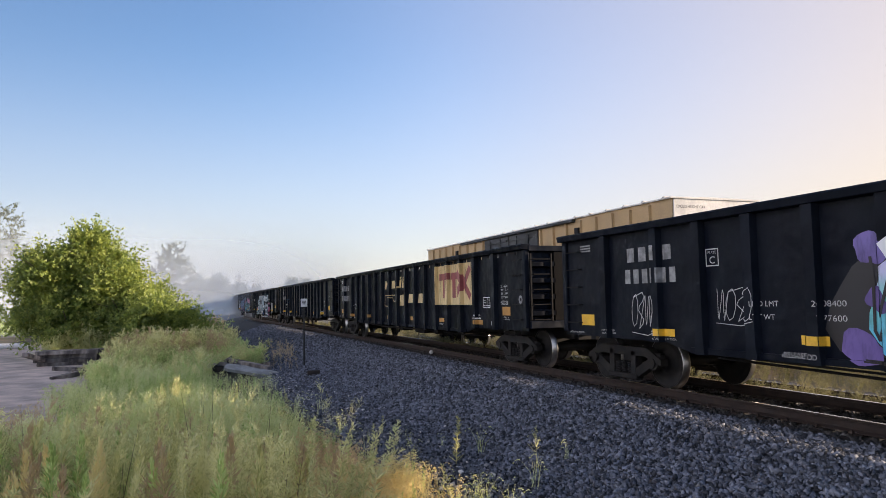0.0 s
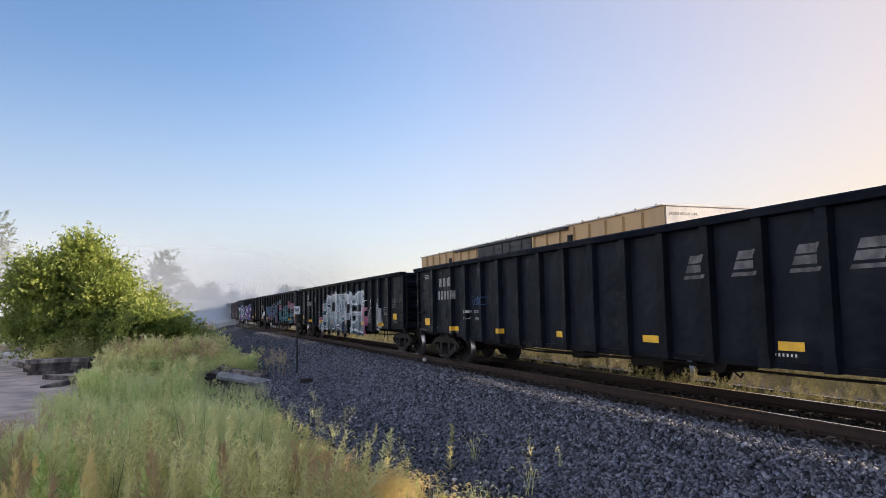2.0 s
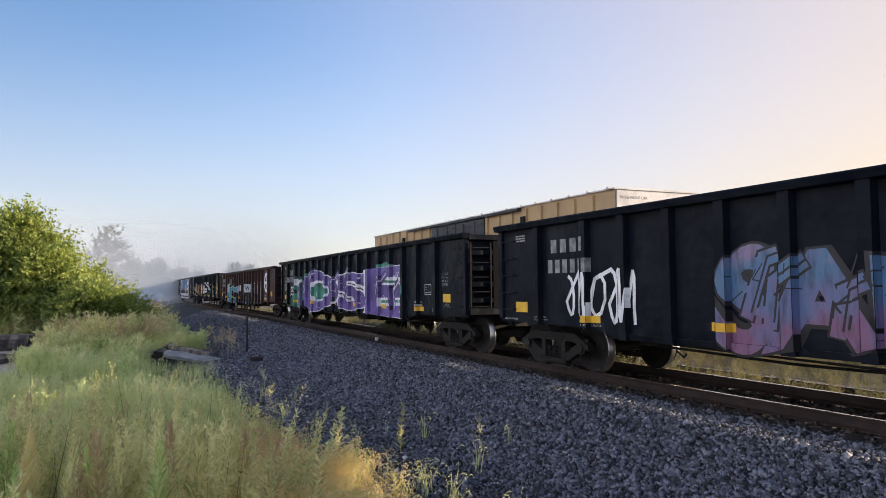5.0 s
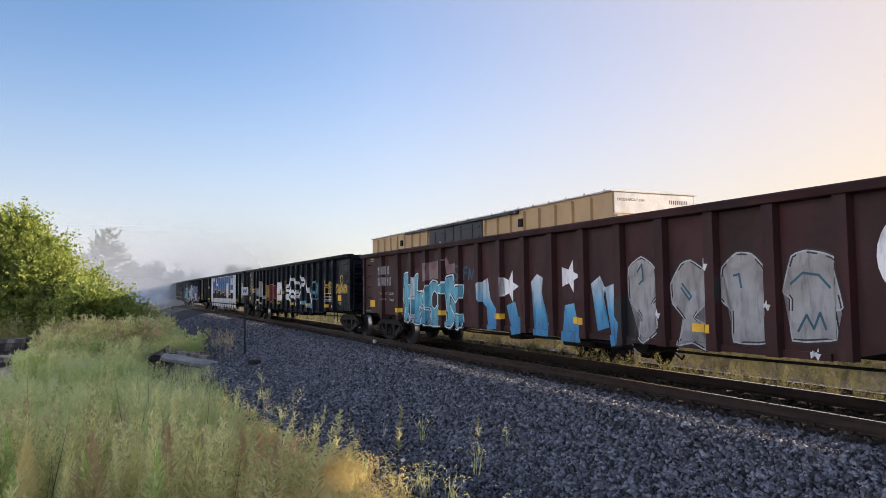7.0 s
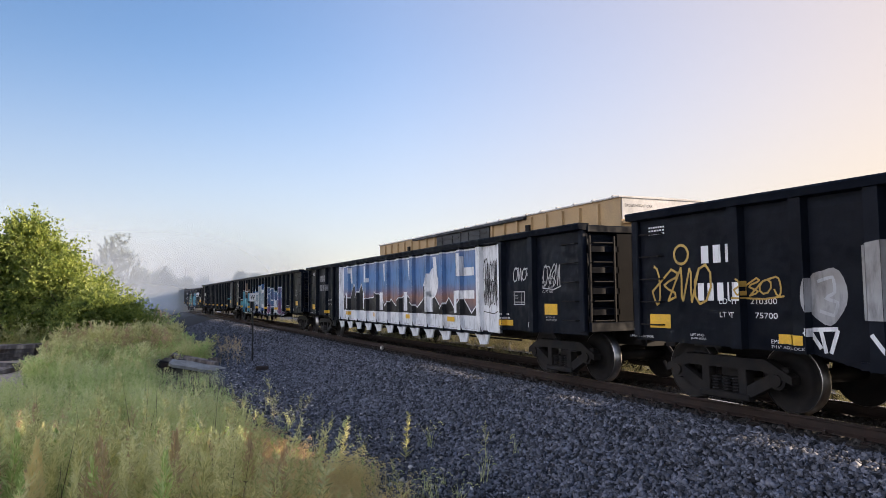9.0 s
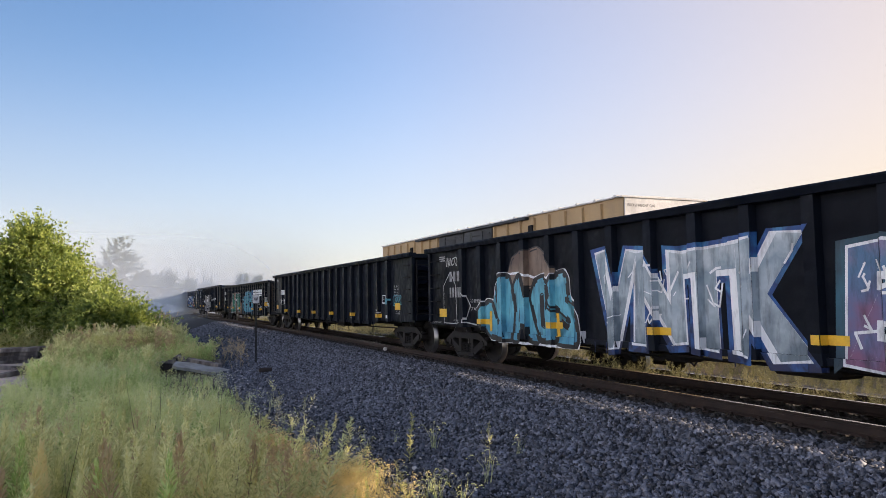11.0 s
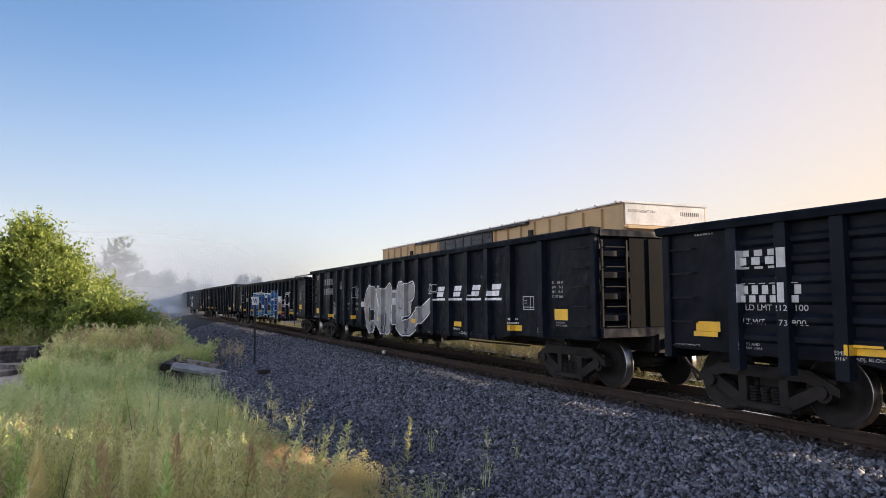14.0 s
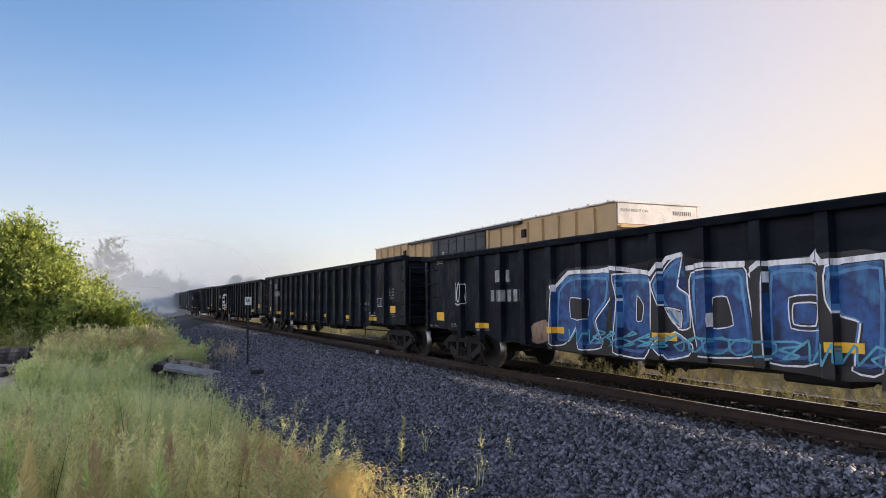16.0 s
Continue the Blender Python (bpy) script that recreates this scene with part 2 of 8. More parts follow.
GRASS_GOLD = foliage("golden_dry_grass", [(0.8, 0.6, 0.28), (0.88, 0.75, 0.38), (0.76, 0.72, 0.35)], through_light=0.45)
GRASS_ORANGE = foliage("orange_dry_grass", [(0.7, 0.44, 0.22), (0.76, 0.56, 0.32), (0.68, 0.54, 0.34)], through_light=0.45)
WEED_BROWN = foliage("brown_seed_weed", [(0.5, 0.35, 0.2), (0.66, 0.5, 0.3), (0.58, 0.5, 0.25)], through_light=0.45)
WEED_DARK = foliage("dull_trackside_weed", [(0.05, 0.06, 0.022), (0.15, 0.15, 0.06), (0.3, 0.27, 0.13), (0.56, 0.52, 0.34)], through_light=0.4)
LEAF = foliage("green_leaf", [(0.07, 0.11, 0.03), (0.2, 0.27, 0.07), (0.36, 0.42, 0.1), (0.5, 0.53, 0.15)], 0.5, 0.5)
FARLEAF = foliage("far_tree_leaf", [(0.08, 0.1, 0.05), (0.14, 0.17, 0.08)], 0.6, 0.3)
BARK = material("grey_brown_bark", (0.12, 0.09, 0.07), 0.9, scale=6, fine=40, bump=0.5)
# colour raised because the tie stack lies in shade
OLDTIE = material("lightened_old_timber", (0.3, 0.26, 0.23), 0.9, second=(0.08, 0.066, 0.06), scale=3, fine=45, bump=0.5, spread=0.5, streak=0.4)
CONCRETE = material("weathered_concrete", (0.42, 0.41, 0.38), 0.9, second=(0.3, 0.29, 0.26), scale=3, fine=40, bump=0.4)
ROADGREY = material("worn_asphalt_road", (0.16, 0.165, 0.17), 0.85, second=(0.12, 0.125, 0.13), scale=0.5, fine=30)
GRAVEL = material("pinkish_gravel_lot", (0.64, 0.51, 0.43), 0.95, second=(0.36, 0.3, 0.26), scale=0.9, fine=14, bump=0.6, bump_size=0.03)

# ---------------------------------------------------------------- builders
def box(bm, x0, x1, y0, y1, z0, z1, bevel=0.0):
    vs = [bm.verts.new(p) for p in ((x0, y0, z0), (x1, y0, z0), (x1, y1, z0), (x0, y1, z0), (x0, y0, z1), (x1, y0, z1), (x1, y1, z1), (x0, y1, z1))]
    fs = [bm.faces.new([vs[i] for i in f]) for f in ((3, 2, 1, 0), (4, 5, 6, 7), (0, 1, 5, 4), (1, 2, 6, 5), (2, 3, 7, 6), (3, 0, 4, 7))]
    if bevel:
        es = {e for f in fs for e in f.edges}
        bmesh.ops.bevel(bm, geom=list(es), offset=bevel, segments=1, affect="EDGES")
    return vs


def prism(bm, outline, axis, a, b):
    """A closed outline of two coordinates, drawn out from a to b along the third axis."""
    def p(u, v, w):
        return {"x": (w, u, v), "y": (u, w, v), "z": (u, v, w)}[axis]
    lo = [bm.verts.new(p(u, v, a)) for u, v in outline]
    hi = [bm.verts.new(p(u, v, b)) for u, v in outline]
    n = len(outline)
    for i in range(n):
        bm.faces.new((lo[i], lo[(i + 1) % n], hi[(i + 1) % n], hi[i]))
    bm.faces.new(lo[::-1])
    bm.faces.new(hi)
    bmesh.ops.recalc_face_normals(bm, faces=bm.faces)


def tube(bm, points, r, sides=6):
    rings = []
    for i, p in enumerate(points):
        p = Vector(p)
        way = (Vector(points[min(i + 1, len(points) - 1)]) - Vector(points[max(i - 1, 0)])).normalized()
        u = way.cross(Vector((0, 0, 1)) if abs(way.z) < 0.9 else Vector((1, 0, 0))).normalized()
        v = way.cross(u)
        rr = r[i] if isinstance(r, (list, tuple)) else r
        rings.append([bm.verts.new(p + rr * (u * math.cos(a) + v * math.sin(a))) for a in [2 * math.pi * k / sides for k in range(sides)]])
    for a, b in zip(rings, rings[1:]):
        for k in range(sides):
            bm.faces.new((a[k], a[(k + 1) % sides], b[(k + 1) % sides], b[k]))
    bm.faces.new(rings[0][::-1])
    bm.faces.new(rings[-1])


def disc(bm, cx, cy, cz, r, w, sides=24, axis="y"):
    prism(bm, [(cx + r * math.cos(a), cz + r * math.sin(a)) for a in [2 * math.pi * k / sides for k in range(sides)]], axis, cy - w / 2, cy + w / 2)


CACHE = {}


def mesh(key, build, mat, smooth=False):
    """Mesh data under a key, built once."""
    key = (key, mat.name)
    if key not in CACHE:
        bm = bmesh.new()
        build(bm)
        bmesh.ops.recalc_face_normals(bm, faces=bm.faces)
        data = bpy.data.meshes.new(str(key[0]))
        bm.to_mesh(data)
        bm.free()
        data.materials.append(mat)
        if smooth:
            data.polygons.foreach_set("use_smooth", [True] * len(data.polygons))
        CACHE[key] = data
    return CACHE[key]


def part(name, data, parent, at=None, label=""):
    ob = new(name, data)
    ob.parent = parent
    if at is not None:
        ob.matrix_basis = at
    if label:
        ob["label"] = label
    return ob


def raw(name, verts, faces, mat, smooth=False):
    data = bpy.data.meshes.new(name)
    data.from_pydata(verts, [], faces)
    data.materials.append(mat)
    if smooth:
        data.polygons.foreach_set("use_smooth", [True] * len(data.polygons))
    return data


# ---------------------------------------------------------------- the line of the track
TRACK_RIGHT, HEADING = 9.08, radians(26.23)
BEND_AT = (-45, 0, 28, 65, 112, 186, 560)
BEND = (0.0, -0.00145, 0.00031, -0.00017, -0.00182, -0.00149, -0.00149)
STEP = 0.5
LINE_S = np.arange(-340, 560, STEP)
_turn = np.cumsum(np.interp(LINE_S, BEND_AT, BEND)) * STEP
_turn += HEADING - np.interp(0, LINE_S, _turn)
_x, _y = np.cumsum(-np.sin(_turn)) * STEP, np.cumsum(np.cos(_turn)) * STEP
_x += TRACK_RIGHT * math.cos(HEADING) - np.interp(0, LINE_S, _x)
_y += TRACK_RIGHT * math.sin(HEADING) - np.interp(0, LINE_S, _y)


def line(s, left=0.0):
    """The point at s metres along the track, left metres to the camera's side of its middle, and the heading there."""
    a = float(np.interp(s, LINE_S, _turn))
    return (float(np.interp(s, LINE_S, _x)) - math.cos(a) * left, float(np.interp(s, LINE_S, _y)) - math.sin(a) * left, a)


def spot(s, lateral):
    """A point of the ground: s metres along the straight through the camera, lateral metres to its right."""
    return (-math.sin(HEADING) * s + math.cos(HEADING) * lateral, math.cos(HEADING) * s + math.sin(HEADING) * lateral)


def sweep(name, outline, mat, s0, s1, step, closed=True, smooth=False):
    """An outline of (left, z) drawn along the track."""
    stations = list(np.arange(s0, s1 + step / 2, step))
    verts, faces, n = [], [], len(outline)
    for s in stations:
        for left, z in outline:
            x, y, _ = line(s, left)
            verts.append((x, y, z))
    for i in range(len(stations) - 1):
        for k in range(n if closed else n - 1):
            a, b = i * n + k, i * n + (k + 1) % n
            faces.append((a, b, b + n, a + n))
    if closed:
        faces.append(tuple(range(n))[::-1])
        faces.append(tuple(range((len(stations) - 1) * n, len(stations) * n)))
    return raw(name, verts, faces, mat, smooth)


GROUND = -1.1
SIDING, SIDING_Z = -5.42, -0.75         # the second track's middle, and its rail head


def profile(left):
    """Height of the ballast at a distance to the camera's side of the track."""
    return float(np.interp(left, (-9.4, -7.6, -7.0, -3.9, -3.3, -1.95, -1.0, 1.0, 1.95, 4.2, 6.3), (GROUND - 0.05, -0.97, -0.93, -0.93, -0.75, -0.23, -0.2, -0.2, -0.23, -0.95, GROUND - 0.06)))


# ---------------------------------------------------------------- ground
ground = tagged(new("ground", raw("ground", [(-2500, -2500, GROUND), (2500, -2500, GROUND), (2500, 2500, GROUND), (-2500, 2500, GROUND)], [(0, 1, 2, 3)], EARTH)),
                "dry weedy earth beside the railway line", "ground", kind="structure")
bed_outline = [(left, profile(left)) for left in np.linspace(-9.4, 6.3, 48)]
bed = tagged(new("ballast_bed", sweep("ballast_bed", bed_outline, STONE, -340, 555, 2.5, closed=False, smooth=True)), "dark grey crushed stone ballast bank", "ballast", kind="structure")

RAIL = [(-0.07, -0.17), (0.07, -0.17), (0.07, -0.155), (0.012, -0.13), (0.01, -0.045), (0.036, -0.035), (0.037, -0.006), (0.03, 0.0), (-0.03, 0.0), (-0.037, -0.006), (-0.036, -0.035), (-0.01, -0.045), (-0.012, -0.13), (-0.07, -0.155)]
for mid, lift in ((0.0, 0.0), (SIDING, SIDING_Z)):
    for side in (0.755, -0.755):
        r = tagged(new("rail", sweep("rail", [(mid + side + a, z + lift) for a, z in RAIL], RUST, -340, 555, 2.5)), "rusty brown steel rail on wooden ties", "rail", "rails", kind="structure")
        part("running_face", sweep("running_face", [(mid + side + a, z + lift) for a, z in ((-0.026, 0.0), (-0.026, 0.0025), (0.026, 0.0025), (0.026, 0.0))], RAILTOP, -340, 555, 2.5), r, label="polished bright rail head")

# ---------------------------------------------------------------- freight cars
HALF, PANEL_Y, POST_Y, TOP = 10.1, 1.45, 1.56, 2.90      # half length, panel and post planes, top of the sides
POSTS = [-8.62] + [-7.14 + 1.02 * i for i in range(15)] + [8.38]
MID_POSTS = [-8.3] + [-6.98 + 0.972 * i for i in range(15)] + [8.3]
EVEN_POSTS = [-8.05 + 16.1 * i / 17 for i in range(18)]
POSTS_OF, ZERO_OF, RIBBED = {}, {}, set()
RIBS = (1.12, 1.37, 1.62, 1.87, 2.12, 2.37)
CLOSE_POSTS = [-8.75 + 17.5 * i / 23 for i in range(24)]
POST_W = 0.085
TRUCK_X, AXLE, WHEEL = 8.7, 0.889, 0.457


def build_wall(bm):
    prism(bm, [(-HALF, 0.9), (-7.0, 0.88), (-6.4, 0.74), (6.4, 0.74), (7.0, 0.88), (HALF, 0.9), (HALF, 2.64), (-HALF, 2.64)], "y", -PANEL_Y, -PANEL_Y + 0.03)


def build_strip(bm):
    box(bm, -HALF, HALF, -PANEL_Y, -PANEL_Y + 0.03, 2.64, TOP - 0.1)


def build_strip_holed(bm):
    """The strip under the top chord, with a row of drain holes that let the sky through."""
    box(bm, -HALF, HALF, -PANEL_Y, -PANEL_Y + 0.03, 2.64, 2.69)
    edges = [-HALF] + [e for i in range(38) for e in (-9.6 + i * 0.515, -9.47 + i * 0.515)] + [HALF]
    for a, b in zip(edges[::2], edges[1::2]):
        box(bm, a, b, -PANEL_Y, -PANEL_Y + 0.03, 2.69, TOP - 0.1)


def build_panel_rib(bm):
    prism(bm, [(-PANEL_Y, -0.07), (-PANEL_Y - 0.05, -0.03), (-PANEL_Y - 0.05, 0.03), (-PANEL_Y, 0.07)], "x", -0.27, 0.27)


def build_post(bm):
    w = POST_W
    prism(bm, [(-w - 0.02, -PANEL_Y), (-w, -POST_Y), (w, -POST_Y), (w + 0.02, -PANEL_Y)], "z", 0.88, TOP - 0.11)


def build_gusset(bm):
    prism(bm, [(-POST_W, 1.0), (POST_W, 1.0), (POST_W + 0.015, 0.735), (-POST_W - 0.015, 0.735)], "y", -POST_Y + 0.005, -PANEL_Y + 0.01)


def build_bracket(bm):
    prism(bm, [(-0.34, 0.74), (0.34, 0.74), (0.24, 0.52), (-0.1, 0.5), (-0.16, 0.6)], "y", -PANEL_Y - 0.02, -PANEL_Y + 0.02)


def build_chord(bm):
    prism(bm, [(-1.60, TOP - 0.11), (-1.40, TOP - 0.13), (-1.39, TOP), (-1.61, TOP + 0.005), (-1.625, TOP - 0.02)], "x", -HALF - 0.03, HALF + 0.03)


def build_sill(bm):
    prism(bm, [(-PANEL_Y - 0.035, 0.0), (-PANEL_Y + 0.06, 0.0), (-PANEL_Y + 0.06, 0.09), (-PANEL_Y - 0.035, 0.09)], "x", -6.4, 6.4)


def build_end(bm):
    box(bm, -0.02, 0.02, -1.43, 1.43, 1.0, TOP - 0.03)
    box(bm, 0.02, 0.16, -1.42, 1.42, TOP - 0.16, TOP - 0.03, 0.012)
    box(bm, 0.02, 0.2, -1.42, 1.42, 0.95, 1.12, 0.012)


def build_end_rib(bm):
    prism(bm, [(0.02, -0.09), (0.13, -0.05), (0.13, 0.05), (0.02, 0.09)], "y", -1.36, -0.72)


def build_end_plate(bm):
    box(bm, 0.02, 0.13, -0.76, 1.41, 1.12, TOP - 0.16, 0.01)
    for y in (-0.3, 0.3, 0.9):
        box(bm, 0.125, 0.15, y - 0.03, y + 0.03, 1.14, TOP - 0.18)


def build_brake_wheel(bm):
    n = 20
    ring = [(0.0, 0.3 * math.cos(2 * math.pi * k / n), 0.3 * math.sin(2 * math.pi * k / n)) for k in range(n + 1)]
    tube(bm, ring, 0.018)
    for k in range(5):
        a = 2 * math.pi * k / 5
        tube(bm, [(-0.03, 0, 0), (0, 0.3 * math.cos(a), 0.3 * math.sin(a))], 0.012)
    box(bm, -0.2, -0.03, -0.11, 0.11, -0.2, 0.16, 0.02)


def build_corner(bm):
    box(bm, -0.07, 0.07, -1.52, -1.4, 0.96, TOP - 0.11, 0.015)


def build_rung(bm):
    tube(bm, [(-0.21, -PANEL_Y, 0), (-0.21, -PANEL_Y - 0.09, 0), (0.21, -PANEL_Y - 0.09, 0), (0.21, -PANEL_Y, 0)], 0.013)


def build_stile(bm):
    box(bm, -0.02, 0.02, -PANEL_Y - 0.1, -PANEL_Y - 0.07, 1.02, 2.68)


def build_end_rung(bm):
    tube(bm, [(0.0, -0.21, 0), (0.1, -0.21, 0), (0.1, 0.21, 0), (0.0, 0.21, 0)], 0.013)


def build_floor(bm):
    box(bm, -HALF + 0.03, HALF - 0.03, -1.4, 1.4, 1.02, 1.1)


def build_frame(bm):
    box(bm, -10.2, 10.2, -0.2, 0.2, 0.66, 1.0)
    for x in [-6.2 + 1.55 * i for i in range(9)]:
        box(bm, x - 0.08, x + 0.08, -1.4, 1.4, 0.86, 1.01)
    for x in (-TRUCK_X, TRUCK_X):
        box(bm, x - 0.25, x + 0.25, -1.4, 1.4, 0.86, 1.01)


def build_brake(bm):
    disc(bm, 2.6, -0.62, 0.72, 0.2, 0.7, 16)
    box(bm, 0.3, 1.3, -0.95, -0.45, 0.5, 0.82, 0.04)
    box(bm, -1.9, -1.4, -0.85, -0.45, 0.5, 0.8, 0.03)
    tube(bm, [(-6.6, -0.75, 0.62), (-3.5, -0.8, 0.55), (0.4, -0.8, 0.6), (4.5, -0.75, 0.58), (6.6, -0.7, 0.6)], 0.022)
    tube(bm, [(-6.0, -1.25, 0.72), (-2.0, -1.3, 0.66), (2.5, -1.28, 0.68)], 0.018)


def build_coupler(bm):
    box(bm, -0.3, 0.55, -0.09, 0.09, 0.76, 0.92, 0.02)
    prism(bm, [(0.5, -0.12), (0.62, -0.2), (0.78, -0.17), (0.8, 0.02), (0.72, 0.16), (0.52, 0.15)], "z", 0.7, 0.98)
    box(bm, -0.12, 0.06, -0.32, 0.32, 0.68, 1.02, 0.02)
    tube(bm, [(0.0, 0.3, 0.75), (0.25, 0.34, 0.45), (0.55, 0.3, 0.3), (0.74, 0.2, 0.42)], 0.03)


def build_bolster(bm):
    box(bm, -0.2, 0.2, -0.95, 0.95, 0.4, 0.66, 0.03)
    box(bm, -0.55, -0.5, -0.7, 0.7, 0.35, 0.5)
    box(bm, 0.5, 0.55, -0.7, 0.7, 0.35, 0.5)


def build_side_frame(bm):
    """The cast side frame: an arched top member, a sagging bottom one, columns and the two axle boxes."""
    y0, y1 = -1.12, -0.96
    top = [(-1.12, 0.52), (-0.72, 0.72), (0.72, 0.72), (1.12, 0.52), (1.12, 0.42), (0.66, 0.56), (-0.66, 0.56), (-1.12, 0.42)]
    prism(bm, top, "y", y0, y1)
    for k in (-1, 1):
        prism(bm, [(k * 1.05, 0.5), (k * 0.92, 0.42), (k * 0.42, 0.16), (k * 0.3, 0.16), (k * 0.3, 0.28), (k * 0.76, 0.52)], "y", y0 + 0.01, y1 - 0.01)
        box(bm, min(k * 0.26, k * 0.4), max(k * 0.26, k * 0.4), y0, y1, 0.2, 0.66, 0.01)
    box(bm, -0.44, 0.44, y0 - 0.02, y1, 0.12, 0.22, 0.02)


def build_journal(bm):
    disc(bm, 0, 0, 0, 0.13, 0.12, 14)
    disc(bm, 0, -0.07, 0, 0.085, 0.05, 10)
    box(bm, -0.15, 0.15, -0.03, 0.1, -0.02, 0.17, 0.02)


def build_spring(bm):
    rows = []
    for k in range(11):
        r, z = (0.08 if k % 2 else 0.06), 0.22 + 0.021 * k
        rows.append([bm.verts.new((r * math.cos(2 * math.pi * j / 8), -1.04 + r * math.sin(2 * math.pi * j / 8), z)) for j in range(8)])
    for a, b in zip(rows, rows[1:]):
        for j in range(8):
            bm.faces.new((a[j], a[(j + 1) % 8], b[(j + 1) % 8], b[j]))


def build_wheelset(bm):
    for y in (-0.755, 0.755):
        s = -1 if y < 0 else 1
        ring = [(0.10, 0.09), (0.17, 0.08), (0.19, 0.03), (0.34, 0.02), (0.39, 0.06), (0.445, 0.065), (WHEEL, 0.06), (WHEEL + 0.003, -0.03), (WHEEL + 0.028, -0.05), (WHEEL + 0.02, -0.075), (0.39, -0.075), (0.34, -0.02), (0.19, -0.02), (0.10, -0.07)]
        n, rows = 28, []
        for k in range(n):
            a = 2 * math.pi * k / n
            rows.append([bm.verts.new((r * math.cos(a), y + s * w, r * math.sin(a))) for r, w in ring])
        for k in range(n):
            for i in range(len(ring) - 1):
                bm.faces.new((rows[k][i], rows[(k + 1) % n][i], rows[(k + 1) % n][i + 1], rows[k][i + 1])).material_index = 1 if 5 <= i <= 8 else 0
    disc(bm, 0, 0, 0, 0.1, 2.0, 14)


WHEELSETS = []
TURN = pose(0, 0, 0, 0, 0, 180)
mesh("wheelset", build_wheelset, GEAR, True).materials.append(TREAD)


def add_trucks(car, rolling=True):
    for tx in (-TRUCK_X, TRUCK_X):
        truck = part("truck", mesh("bolster", build_bolster, GEAR), car, pose(tx, 0, 0))
        for m in (pose(0, 0, 0), TURN):
            part("side_frame", mesh("side_frame", build_side_frame, GEAR), truck, m)
            for sx in (-0.18, 0.0, 0.18):
                part("spring", mesh("spring", build_spring, GEAR), truck, m @ pose(sx, 0, 0))
            for ax in (-AXLE, AXLE):
                part("axle_box", mesh("journal", build_journal, GEAR), truck, m @ pose(ax, -1.05, WHEEL))
        for ax in (-AXLE, AXLE):
            w = part("wheelset", mesh("wheelset", build_wheelset, GEAR, True), truck, pose(ax, 0, WHEEL))
            if rolling:
                WHEELSETS.append((w, ax))


def gondola(paint, label, posts=POSTS, drop=0.0, holes=False, ribbed=False, half=10.1, zero=0.17):
    """An open freight car of its own paint; drop lowers the top of its sides."""
    car = tagged(new("gondola_car"), label, "freight car", "cars of the passing train")
    POSTS_OF[car.name] = posts
    if ribbed:
        RIBBED.add(car.name)
    global HALF
    HALF = half
    low = pose(0, 0, -drop)
    for m in (pose(0, 0, 0), TURN):
        part("side_wall", mesh(("wall", half), build_wall, paint), car, m)
        part("upper_strip", mesh(("strip_holed", half), build_strip_holed, paint) if holes else mesh(("strip", half), build_strip, paint), car, m @ low @ pose(0, 0.004, 0))
        part("top_chord", mesh(("chord", half), build_chord, paint), car, m @ low)
        part("side_sill", mesh("sill", build_sill, paint), car, m @ pose(0, 0, 0.74))
        end = part("end_wall", mesh("end", build_end, paint), car, m @ low @ pose(HALF - 0.12, 0, 0))
        for z in (1.3, 1.68, 2.06, 2.44):
            part("end_rib", mesh("end_rib", build_end_rib, paint), end, pose(0, 0, z))
        part("end_plate", mesh("end_plate", build_end_plate, GRIME), end)
        part("coupler", mesh("coupler", build_coupler, GEAR), car, m @ pose(HALF, 0, 0))
        for x in posts:
            part("side_post", mesh("post", build_post, paint), car, m @ low @ pose(x, 0, 0))
            if abs(x) < 6.3:
                part("gusset", mesh("gusset", build_gusset, paint), car, m @ pose(x, 0, 0))
        if ribbed:
            for a, b in zip(posts, posts[1:]):
                for z in RIBS:
                    part("panel_rib", mesh("panel_rib", build_panel_rib, paint), car, m @ pose((a + b) / 2, 0, z))
        for x in (-HALF + 0.07, HALF - 0.07):
            part("corner_post", mesh("corner", build_corner, paint), car, m @ low @ pose(x, 0, 0))
        for z in (1.15, 1.5, 1.85, 2.2, 2.55):
            part("grab_iron", mesh("rung", build_rung, GEAR), car, m @ low @ pose(-HALF + 0.42, 0, z))
            part("grab_iron", mesh("rung", build_rung, GEAR), car, m @ low @ pose(HALF - 0.42, 0, z))
            part("grab_iron", mesh("end_rung", build_end_rung, GEAR), car, m @ low @ pose(HALF - 0.04, -1.11, z))
        for y in (-1.38, -0.84):
            part("ladder_stile", mesh("stile", build_stile, GEAR), end, pose(0.15, y + PANEL_Y + 0.085, 0))
        part("step", mesh("rung", build_rung, GEAR), car, m @ pose(HALF - 0.42, 0, 0.6))
    part("brake_wheel", mesh("brake_wheel", build_brake_wheel, GEAR), car, pose(-HALF - 0.22, -0.45, 2.5))
    part("floor", mesh(("floor", half), build_floor, paint), car)
    part("centre_frame", mesh("frame", build_frame, GEAR), car)
    part("brake_gear", mesh("brake", build_brake, GEAR), car)
    add_trucks(car)
    HALF = 10.1
    ZERO_OF[car.name] = zero
    return car


SPEED, PITCH = 17.3, 21.65
# where each car's middle stands along the track at the start
MIDDLES = [2.41, 24.28, 45.82, 67.52, 89.31, 111.1, 132.79, 154.38, 175.88, 197.37, 218.74, 240.26, 262.12, 283.58]
MIDDLES += [MIDDLES[-1] + PITCH * (i + 1) for i in range(8)]


